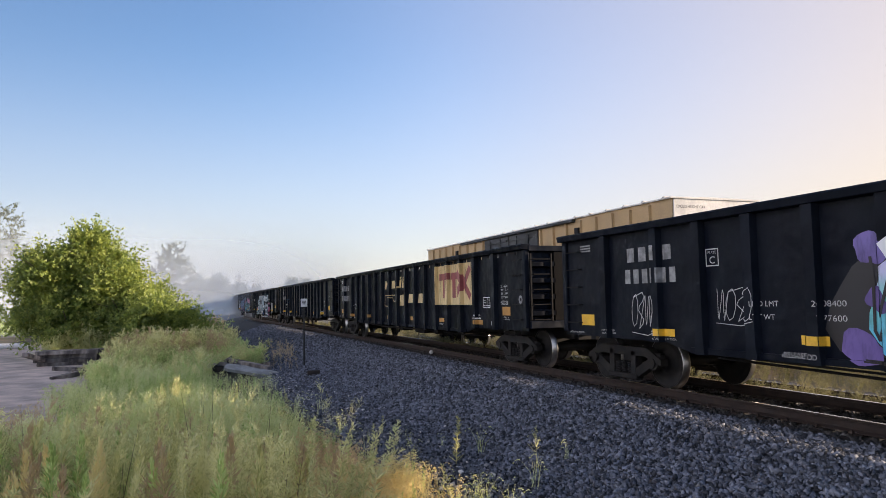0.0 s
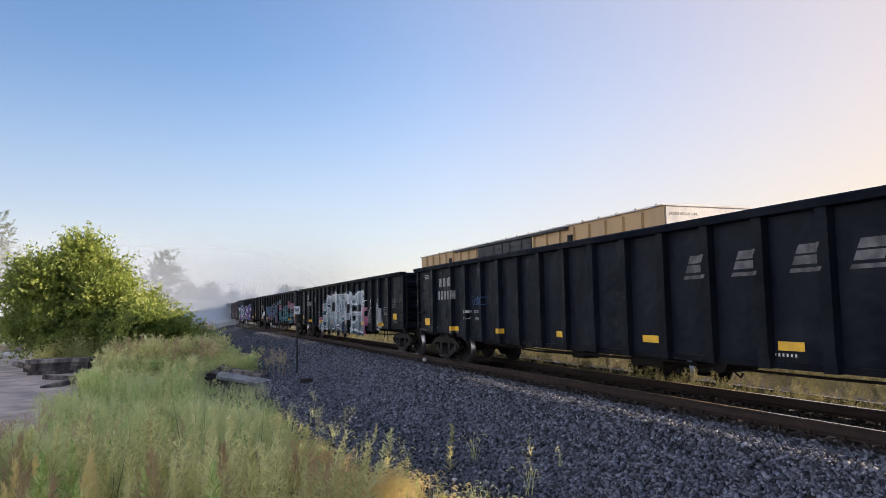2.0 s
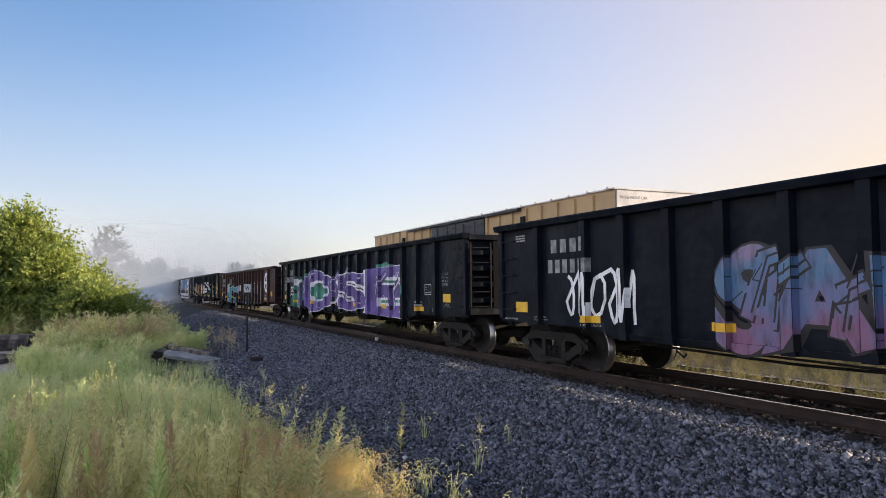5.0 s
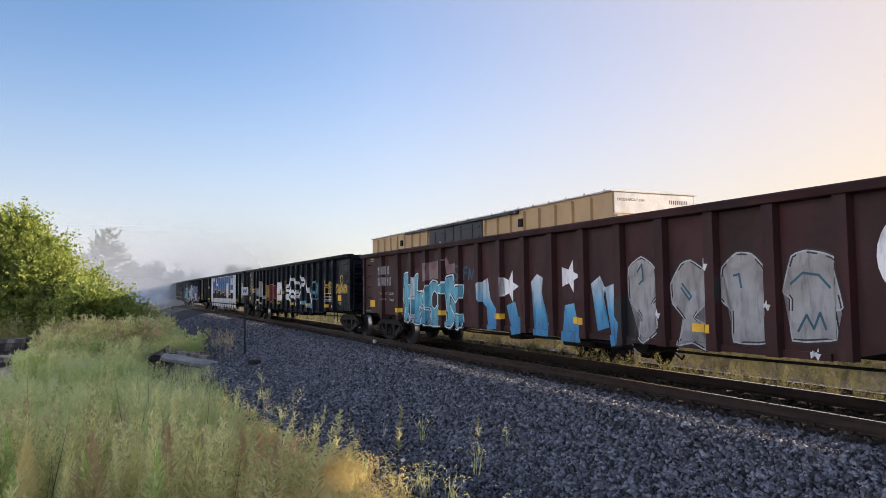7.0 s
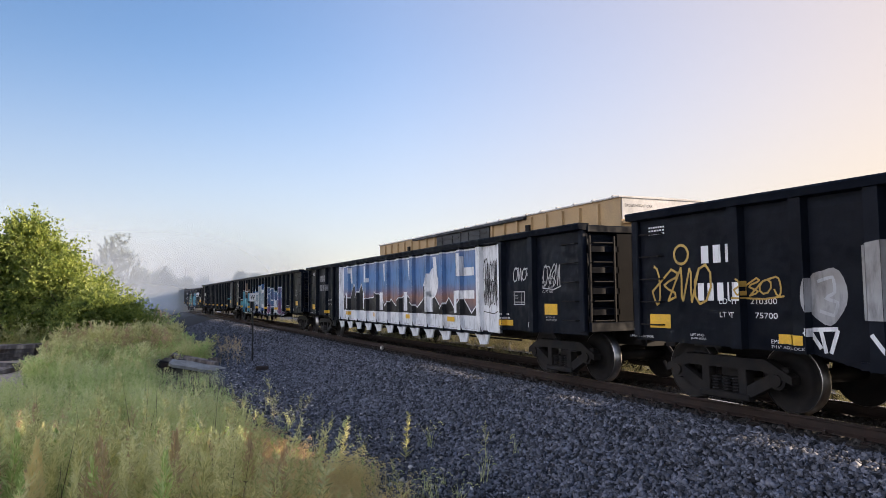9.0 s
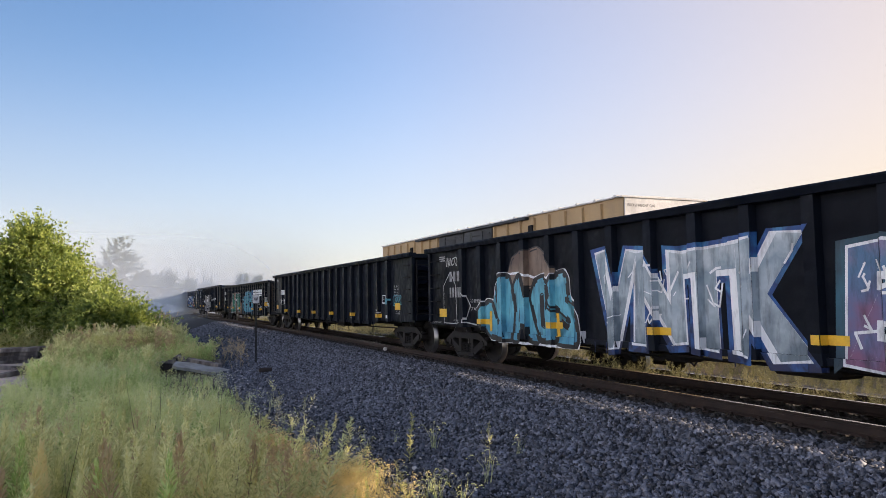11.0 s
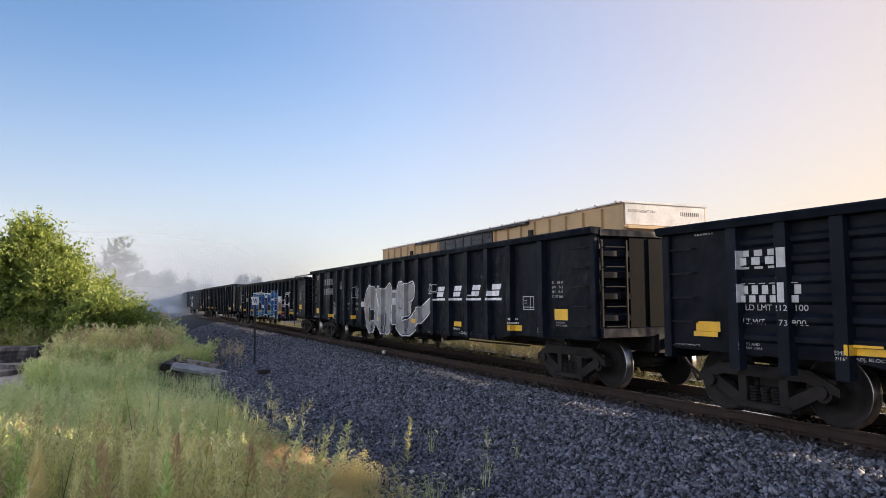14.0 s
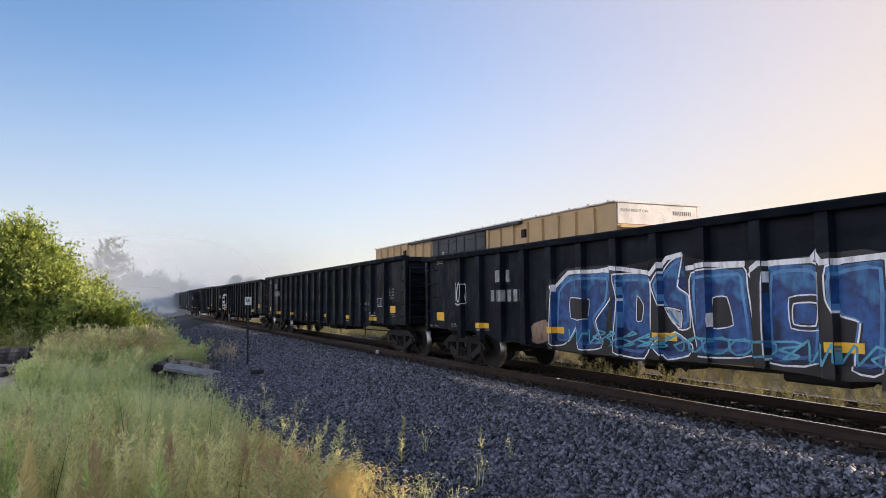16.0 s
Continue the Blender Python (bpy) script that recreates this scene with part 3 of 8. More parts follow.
def car_pose(n, t):
    s = MIDDLES[n] - SPEED * t
    ax, ay, _ = line(s - TRUCK_X)
    bx, by, _ = line(s + TRUCK_X)
    return pose((ax + bx) / 2, (ay + by) / 2, 0.003, 0, 0, math.degrees(math.atan2(ay - by, ax - bx)))



# ---------------------------------------------------------------- paint and lettering on the car sides
FONTS = {}


def words(text, fat=0.0, shear=0.0):
    """Flat outlines of a text in the built-in font, filling the unit square: vertices and faces."""
    key = (text, fat, shear)
    if key not in FONTS:
        curve = bpy.data.curves.new("text", "FONT")
        curve.body, curve.size, curve.offset, curve.shear, curve.resolution_u = text, 1.0, fat, shear, 5
        holder = bpy.data.objects.new("text", curve)
        data = bpy.data.meshes.new_from_object(holder)
        vs = [(v.co.x, v.co.y) for v in data.vertices]
        fs = [tuple(p.vertices) for p in data.polygons]
        x0, x1 = min(v[0] for v in vs), max(v[0] for v in vs)
        y0, y1 = min(v[1] for v in vs), max(v[1] for v in vs)
        FONTS[key] = ([((x - x0) / (x1 - x0), (y - y0) / (y1 - y0)) for x, y in vs], fs)
        bpy.data.objects.remove(holder)
        bpy.data.meshes.remove(data)
    return FONTS[key]


def text(body, x0, x1, z0, z1, fat=0.0, shear=0.0, bulge=0.0):
    vs, fs = words(body, fat, shear)
    n = len(body)
    pts = []
    for u, v in vs:
        k = u * n
        swell = bulge * math.sin(math.pi * (k % 1.0))
        pts.append((x0 + u * (x1 - x0) + bulge * 0.8 * (v - 0.5) * math.sin(2.4 * int(k) + 1), z0 + v * (z1 - z0) + bulge * (v - 0.5) * math.sin(7.3 * u + 1.1) + (v - 0.5) * swell))
    return [[pts[i] for i in f] for f in fs]


def rect(x0, x1, z0, z1, lean=0.0):
    return [[(x0, z0), (x1, z0), (x1 + lean, z1), (x0 + lean, z1)]]


def frame_box(x0, x1, z0, z1, w=0.025):
    return rect(x0, x1, z0, z0 + w) + rect(x0, x1, z1 - w, z1) + rect(x0, x0 + w, z0 + w, z1 - w) + rect(x1 - w, x1, z0 + w, z1 - w)


def bars(x0, x1, z0, z1, n, fill=0.45, lean=0.0):
    step = (x1 - x0) / n
    return [p for i in range(n) for p in rect(x0 + i * step, x0 + (i + fill) * step, z0, z1, lean)]


def blob(x, z, rx, rz, seed, rough=0.18, n=22):
    rnd = random.Random(seed)
    ph = [rnd.uniform(0, 6.28) for _ in range(4)]
    pts = []
    for k in range(n):
        a = 2 * math.pi * k / n
        r = 1 + rough * (math.sin(2 * a + ph[0]) + 0.6 * math.sin(3 * a + ph[1]) + 0.4 * math.sin(5 * a + ph[2]))
        pts.append((x + rx * r * math.cos(a), z + rz * r * math.sin(a)))
    return [pts]


def star(x, z, r, turn=0.0, inner=0.42):
    return [[(x + (r if k % 2 == 0 else r * inner) * math.sin(turn + math.pi * k / 5), z + (r if k % 2 == 0 else r * inner) * math.cos(turn + math.pi * k / 5)) for k in range(10)]]


def stroke(points, w):
    out = []
    for (ax, az), (bx, bz) in zip(points, points[1:]):
        d = math.hypot(bx - ax, bz - az) or 1
        nx, nz = -(bz - az) / d * w / 2, (bx - ax) / d * w / 2
        ex, ez = (bx - ax) / d * w * 0.3, (bz - az) / d * w * 0.3
        out.append([(ax - ex + nx, az - ez + nz), (ax - ex - nx, az - ez - nz), (bx + ex - nx, bz + ez - nz), (bx + ex + nx, bz + ez + nz)])
    return out


def brush(points, w, closed=False, steps=3):
    """A rounded ribbon of paint through a few points."""
    pts = [Vector(q) for q in points]
    n, way = len(pts), []
    for i in range(n if closed else n - 1):
        a, b, c, d = ((pts[(i + k) % n] if closed else pts[min(max(i + k, 0), n - 1)]) for k in (-1, 0, 1, 2))
        m0, m1 = (c - a) * 0.22, (d - b) * 0.22
        for k in range(steps):
            t = k / steps
            h = t * t * (3 - 2 * t)
            way.append(b.lerp(c, h) + m0 * (t * (1 - t) ** 2) + m1 * (-t * t * (1 - t)))
    way.append(way[0] if closed else pts[-1])
    last, edges = len(way) - 1, []
    for i, q in enumerate(way):
        u = (way[(i + 1) % last] - way[(i - 1) % last]) if closed else way[min(i + 1, last)] - way[max(i - 1, 0)]
        u = Vector((-u.y, u.x)).normalized() * w / 2
        edges.append((q + u, q - u))
    return [[tuple(a), tuple(b), tuple(d), tuple(c)] for (a, b), (c, d) in zip(edges, edges[1:])]


def scrawl(x0, x1, z0, z1, n, seed, w=0.03):
    """A loose handwritten tag: joined loops, hooks and zigzags, with a flourish under it."""
    rd = random.Random(seed)
    m = max(2, n // 2)
    step, mid, h = (x1 - x0) / m, (z0 + z1) / 2, (z1 - z0) / 2
    pts = []
    for i in range(m):
        cx, kind = x0 + (i + 0.5) * step, rd.randrange(4)
        ph, q = rd.uniform(-0.5, 0.5), rd.uniform(0.7, 1.0)
        for k in range(9):
            t = k / 8
            if kind == 0:
                dx, dz = 0.45 * math.cos(2 * math.pi * t + 2.2), math.sin(2 * math.pi * t + 2.2)
            elif kind == 1:
                dx, dz = 0.4 * math.sin(3.1 * math.pi * t + ph), 1 - 2 * t
            elif kind == 2:
                dx, dz = (t - 0.5) * 0.8, math.cos(3 * math.pi * t)
            else:
                dx, dz = 0.5 * math.sin(math.pi * t) - 0.2, math.cos(math.pi * t * 1.4)
            pts.append((cx + dx * step * 1.1 + 0.12 * dz * step, mid + dz * h * q))
    out = stroke(pts, w)
    if rd.random() < 0.6:
        out += stroke([(x0, z0 - 0.1 * h), (x0 + 0.6 * (x1 - x0), z0 - 0.22 * h), (x1, z0 + 0.05 * h)], w)
    return out


def ring(x, z, r, w, n=28):
    return [[(x + q * math.cos(a), z + q * math.sin(a)) for q, a in ((r, a0), (r, a1), (r - w, a1), (r - w, a0))] for a0, a1 in [(2 * math.pi * k / n, 2 * math.pi * (k + 1) / n) for k in range(n)]]


def drips(x0, x1, z, seed, n=6, most=0.22):
    rnd = random.Random(seed)
    out = []
    for _ in range(n):
        x = rnd.uniform(x0, x1)
        out += rect(x, x + rnd.uniform(0.012, 0.025), z - rnd.uniform(0.3, 1) * most, z)
    return out


def hills(x0, x1, base, low, high, n, seed):
    rnd = random.Random(seed)
    top = [(x0 + (x1 - x0) * i / n, high * (0.5 + 0.5 * rnd.random()) if i % 2 else low + 0.1 * rnd.random()) for i in range(n + 1)]
    return [[(ax, base), (bx, base), (bx, bz), (ax, az)] for (ax, az), (bx, bz) in zip(top, top[1:])], stroke(top, 0.035)


def spray(name, stops, low=0.8, high=2.5, rough=0.5, scale=2.2, amount=0.35, metal=0.0, thinness=0.75):
    """Spray paint: colours from low to high, blown into each other unevenly."""
    m = bpy.data.materials.new(name)
    m.use_nodes = True
    n, l = m.node_tree.nodes, m.node_tree.links
    b = n["Principled BSDF"]
    b.inputs["Roughness"].default_value, b.inputs["Metallic"].default_value = rough, metal
    co, sep, rng = n.new("ShaderNodeTexCoord"), n.new("ShaderNodeSeparateXYZ"), n.new("ShaderNodeMapRange")
    l.new(co.outputs["Object"], sep.inputs["Vector"])
    rng.inputs["From Min"].default_value, rng.inputs["From Max"].default_value = low, high
    l.new(sep.outputs["Z"], rng.inputs["Value"])
    noi, add = n.new("ShaderNodeTexNoise"), n.new("ShaderNodeMath")
    noi.inputs["Scale"].default_value, noi.inputs["Detail"].default_value = scale, 4
    l.new(co.outputs["Object"], noi.inputs["Vector"])
    add.operation = "MULTIPLY_ADD"
    add.inputs[1].default_value = amount * 2
    l.new(noi.outputs["Fac"], add.inputs[0])
    off = n.new("ShaderNodeMath")
    off.operation = "SUBTRACT"
    off.inputs[1].default_value = amount
    l.new(rng.outputs["Result"], off.inputs[0])
    l.new(off.outputs["Value"], add.inputs[2])
    ramp = n.new("ShaderNodeValToRGB")
    while len(ramp.color_ramp.elements) < len(stops):
        ramp.color_ramp.elements.new(0.5)
    for e, (i, c) in zip(ramp.color_ramp.elements, enumerate(stops)):
        e.position, e.color = i / max(1, len(stops) - 1), (*c, 1)
    l.new(add.outputs["Value"], ramp.inputs["Fac"])
    mp, wear, thin, under = n.new("ShaderNodeMapping"), n.new("ShaderNodeTexNoise"), n.new("ShaderNodeMapRange"), n.new("ShaderNodeMix")
    mp.inputs["Scale"].default_value = (1, 1, 0.22)
    wear.inputs["Scale"].default_value, wear.inputs["Detail"].default_value, wear.inputs["Roughness"].default_value = 9.0, 6, 0.65
    l.new(co.outputs["Object"], mp.inputs["Vector"])
    l.new(mp.outputs["Vector"], wear.inputs["Vector"])
    thin.inputs["From Min"].default_value, thin.inputs["From Max"].default_value = 0.48, 0.78
    thin.inputs["To Max"].default_value = thinness
    l.new(wear.outputs["Fac"], thin.inputs["Value"])
    under.data_type = "RGBA"
    under.inputs["B"].default_value = (0.012, 0.015, 0.022, 1)
    l.new(thin.outputs["Result"], under.inputs["Factor"])
    l.new(ramp.outputs["Color"], under.inputs["A"])
    l.new(under.outputs["Result"], b.inputs["Base Color"])
    bp = n.new("ShaderNodeBump")
    bp.inputs["Strength"].default_value, bp.inputs["Distance"].default_value = 0.1, 0.005
    l.new(noi.outputs["Fac"], bp.inputs["Height"])
    l.new(bp.outputs["Normal"], b.inputs["Normal"])
    return m


SILVER = spray("silver_spray", [(0.13, 0.18, 0.22), (0.42, 0.5, 0.55), (0.24, 0.32, 0.38), (0.62, 0.68, 0.7)], scale=2.4, amount=0.6)
CYAN = spray("cyan_spray", [(0.05, 0.27, 0.42), (0.12, 0.47, 0.58), (0.08, 0.36, 0.5), (0.34, 0.66, 0.7)], scale=2.6, amount=0.5)
BLUE = spray("blue_spray", [(0.004, 0.015, 0.07), (0.014, 0.1, 0.32), (0.008, 0.035, 0.15), (0.035, 0.2, 0.42), (0.012, 0.07, 0.26)], scale=3.5, amount=0.7)
TEAL = spray("dark_teal_spray", [(0.01, 0.045, 0.075), (0.016, 0.11, 0.165), (0.01, 0.035, 0.055)])
PINK = spray("pink_spray", [(0.42, 0.1, 0.22), (0.6, 0.28, 0.38), (0.36, 0.08, 0.17)])
LILAC = spray("lilac_blue_spray", [(0.22, 0.1, 0.19), (0.12, 0.15, 0.3), (0.07, 0.18, 0.32), (0.26, 0.2, 0.32)], scale=2.2, amount=0.7, thinness=0.9)
GREEN = spray("green_spray", [(0.02, 0.17, 0.13), (0.045, 0.3, 0.22), (0.03, 0.13, 0.1), (0.07, 0.36, 0.27)], scale=3, amount=0.5)
PURPLE = spray("purple_spray", [(0.18, 0.12, 0.4), (0.08, 0.05, 0.2), (0.2, 0.15, 0.45)], amount=0.5)
MIXED = spray("blue_green_lilac_spray", [(0.08, 0.5, 0.8), (0.15, 0.6, 0.55), (0.55, 0.55, 0.8), (0.3, 0.22, 0.55)], scale=1.2, amount=0.5)
GOLD = spray("gold_spray", [(0.45, 0.27, 0.04), (0.6, 0.4, 0.1)])
DEEPRED = spray("deep_red_spray", [(0.12, 0.01, 0.02), (0.2, 0.02, 0.035)])
CHALK = spray("white_spray", [(0.72, 0.76, 0.8), (0.92, 0.93, 0.94), (0.8, 0.83, 0.86)])
PALETEAL = spray("pale_teal_spray", [(0.16, 0.3, 0.33), (0.3, 0.42, 0.44)])
PALEBLUE = spray("light_blue_spray", [(0.03, 0.1, 0.3), (0.1, 0.3, 0.55), (0.05, 0.18, 0.42)], scale=4)
GREYSILVER = spray("dull_silver_spray", [(0.2, 0.21, 0.23), (0.36, 0.37, 0.38), (0.28, 0.27, 0.26), (0.42, 0.43, 0.44)], scale=3, amount=0.5)
SOFTSILVER = spray("pale_silver_spray", [(0.4, 0.42, 0.45), (0.5, 0.52, 0.54)])
FIGURE = spray("white_to_blue_spray", [(0.02, 0.2, 0.42), (0.06, 0.34, 0.58), (0.4, 0.56, 0.66), (0.66, 0.7, 0.74)], low=0.9, high=1.95, amount=0.16)
PINKHAZE = spray("pale_pink_haze", [(0.2, 0.1, 0.1), (0.34, 0.24, 0.25), (0.16, 0.08, 0.08)], scale=3, amount=0.6)
DIMCYAN = spray("dim_cyan_spray", [(0.03, 0.16, 0.24), (0.08, 0.3, 0.36), (0.04, 0.12, 0.2), (0.22, 0.42, 0.44)], scale=3, amount=0.6, thinness=0.9)
INK = spray("black_spray", [(0.01, 0.01, 0.012), (0.02, 0.02, 0.025)])
CREAM = spray("faded_cream_panel", [(0.62, 0.45, 0.2), (0.7, 0.54, 0.28), (0.64, 0.47, 0.22)], scale=4)
WINE = spray("faded_wine_paint", [(0.25, 0.05, 0.06), (0.32, 0.08, 0.08)], scale=4)
DUSK = spray("mural_sky_paint", [(0.04, 0.08, 0.15), (0.34, 0.18, 0.14), (0.12, 0.25, 0.48), (0.09, 0.23, 0.48), (0.18, 0.26, 0.45)], low=1.2, high=2.7, amount=0.12)
BROWN = spray("brown_spray_haze", [(0.2, 0.12, 0.08), (0.33, 0.24, 0.17), (0.14, 0.09, 0.07)], scale=1.6, amount=0.7, thinness=0.9)
ORANGE = material("faded_orange_reflector", (0.55, 0.27, 0.06), 0.5, second=(0.4, 0.2, 0.05), scale=5)


def layer(car, name, shapes, mat, depth, posts=POSTS, proud=0.0, label=""):
    """Lays flat shapes of (x, z) as a film of paint on the camera's side of a car, over panels and posts alike; x counts from a mark near the car's middle."""
    posts, zero = POSTS_OF.get(car.name, posts), ZERO_OF[car.name]
    bm = bmesh.new()
    for i, poly in enumerate(shapes):
        vs = [bm.verts.new((x + zero, 0, z)) for x, z in poly]
        if len(vs) > 2:
            bm.faces.new(vs).material_index = i % 4
    bmesh.ops.triangulate(bm, faces=bm.faces)
    x0, x1 = min(v.co.x for v in bm.verts), max(v.co.x for v in bm.verts)
    for p in posts:
        for c in (p - POST_W, p + POST_W):
            if x0 < c < x1:
                bmesh.ops.bisect_plane(bm, geom=bm.verts[:] + bm.edges[:] + bm.faces[:], plane_co=(c, 0, 0), plane_no=(1, 0, 0))
    ribs = RIBS if car.name in RIBBED else ()
    z0, z1 = min(v.co.z for v in bm.verts), max(v.co.z for v in bm.verts)
    for c in [0.835] + [r + k for r in ribs for k in (-0.05, 0.05)]:
        if z0 < c < z1:
            bmesh.ops.bisect_plane(bm, geom=bm.verts[:] + bm.edges[:] + bm.faces[:], plane_co=(0, 0, c), plane_no=(0, 0, 1))
    verts, faces = [], []
    for f in bm.faces:
        cx, cz = sum(v.co.x for v in f.verts) / len(f.verts), sum(v.co.z for v in f.verts) / len(f.verts)
        on = any(abs(cx - p) < POST_W for p in posts)
        high = 0.037 if cz < 0.835 and abs(cx) < 6.4 else (0.052 if any(abs(cz - r) < 0.05 for r in ribs) else 0.0)
        y = (-POST_Y if on else -PANEL_Y - max(proud, high)) - 0.003 * depth - 0.0005 * f.material_index
        pts = [(v.co.x, y, v.co.z) for v in f.verts]
        a = sum(p[0] * q[2] - q[0] * p[2] for p, q in zip(pts, pts[1:] + pts[:1]))
        if a < 0:
            pts.reverse()
        faces.append(tuple(range(len(verts), len(verts) + len(pts))))
        verts += pts
    # the flanks of the posts take paint too
    cuts = [(p + k * POST_W, p + k * (POST_W + 0.02), k) for p in posts for k in (-1, 1)]
    for e in bm.edges:
        (ax, _, az), (bx, _, bz) = e.verts[0].co, e.verts[1].co
        if abs(ax - bx) < 1e-5 and abs(az - bz) > 0.01:
            for c, foot, k in cuts:
                if abs(ax - c) < 1e-4:
                    o = k * 0.003 * depth
                    faces.append(tuple(range(len(verts), len(verts) + 4)))
                    verts += [(foot + o, -PANEL_Y - 0.003 * depth, az), (c + o, -POST_Y - 0.003 * depth, az), (c + o, -POST_Y - 0.003 * depth, bz), (foot + o, -PANEL_Y - 0.003 * depth, bz)]
    bm.free()
    return part(name, raw(name, verts, faces, mat), car, label=label)


def piece(car, body, x0, x1, z0, z1, fill, rim, label, posts=POSTS, shear=0.0, back=None, bulge=0.12, proud=0.0, shine=True, wild=0, fat=0.085):
    """Fat sprayed letters: a rim, the filling inside it, glints, and runs of paint under it."""
    w = x1 - x0
    if back:
        layer(car, "graffiti_backing", text(body, x0 - 0.12, x1 + 0.14, z0 - 0.1, z1 + 0.06, 0.13, shear, bulge) + drips(x0, x1, z0, hash_of(body)), back, 1, posts, proud)
    g = layer(car, "graffiti", text(body, x0, x1, z0, z1, fat, shear, bulge), rim, 2, posts, proud, label)
    e = 0.035
    layer(car, "graffiti_filling", text(body, x0 + e, x1 - e, z0 + e, z1 - e, fat - 0.04, shear, bulge), fill, 3, posts, proud)
    rw = random.Random(hash_of(body) + 5)
    for k in range(wild):
        x, z = x0 + (k + rw.uniform(0.1, 0.9)) * w / wild, rw.uniform(z0 + 0.1, z0 + 0.5)
        bar = [(x, z), (x + rw.uniform(-0.3, 0.5), z + rw.uniform(0.4, 0.8)), (x + rw.uniform(0.1, 0.9), z + rw.uniform(0.5, 1.2))]
        layer(car, "graffiti_edge", stroke(bar, 0.27), INK, 3.4 + 0.02 * k, posts, proud)
        layer(car, "graffiti_bar", stroke(bar, 0.2), fill, 3.7 + 0.02 * k, posts, proud)
        layer(car, "graffiti_line", stroke([(a + 0.06, b + 0.03) for a, b in bar], 0.03), rim, 4.4, posts, proud)
    if shine:
        rnd = random.Random(hash_of(body))
        marks = []
        for _ in range(int(w * 5)):
            x, z = rnd.uniform(x0 + 0.1, x1 - 0.2), rnd.uniform(z0 + 0.15, z1 - 0.2)
            marks += stroke([(x, z), (x + rnd.uniform(-0.12, 0.2), z + rnd.uniform(-0.12, 0.18)), (x + rnd.uniform(-0.05, 0.25), z + rnd.uniform(0.05, 0.3))], rnd.uniform(0.015, 0.04))
        layer(car, "graffiti_line", marks, rim, 4, posts, proud)
    return g


def letter(car, outline, fill, rim, depth=2, w=0.05, hole=None, label="", shade=None):
    """One sprayed shape: its filling, a rim round it, a dark counter where it has one, and a shaded inner edge."""
    low, high = min(z for _, z in outline), max(z for _, z in outline)
    layer(car, "graffiti", [outline], fill, depth, label=label)
    if shade:
        cx, cz = sum(x for x, _ in outline) / len(outline), (low + high) / 2
        layer(car, "graffiti_shade", brush([(x + (cx - x) * 0.16, z + (cz - z) * 0.16) for x, z in outline], w * 1.3, True), shade, depth + 0.3)
    layer(car, "graffiti_edge", brush(outline, w * 2.1, True), INK, depth - 0.3)
    layer(car, "graffiti_rim", brush(outline, w * 0.68, True), rim, depth + 0.6)
    if hole:
        layer(car, "graffiti_counter", [hole], INK, depth + 0.4)
        layer(car, "graffiti_rim", brush(hole, w * 0.5, True), rim, depth + 0.6)


def hash_of(body):
    return sum((i + 1) * ord(c) for i, c in enumerate(body))


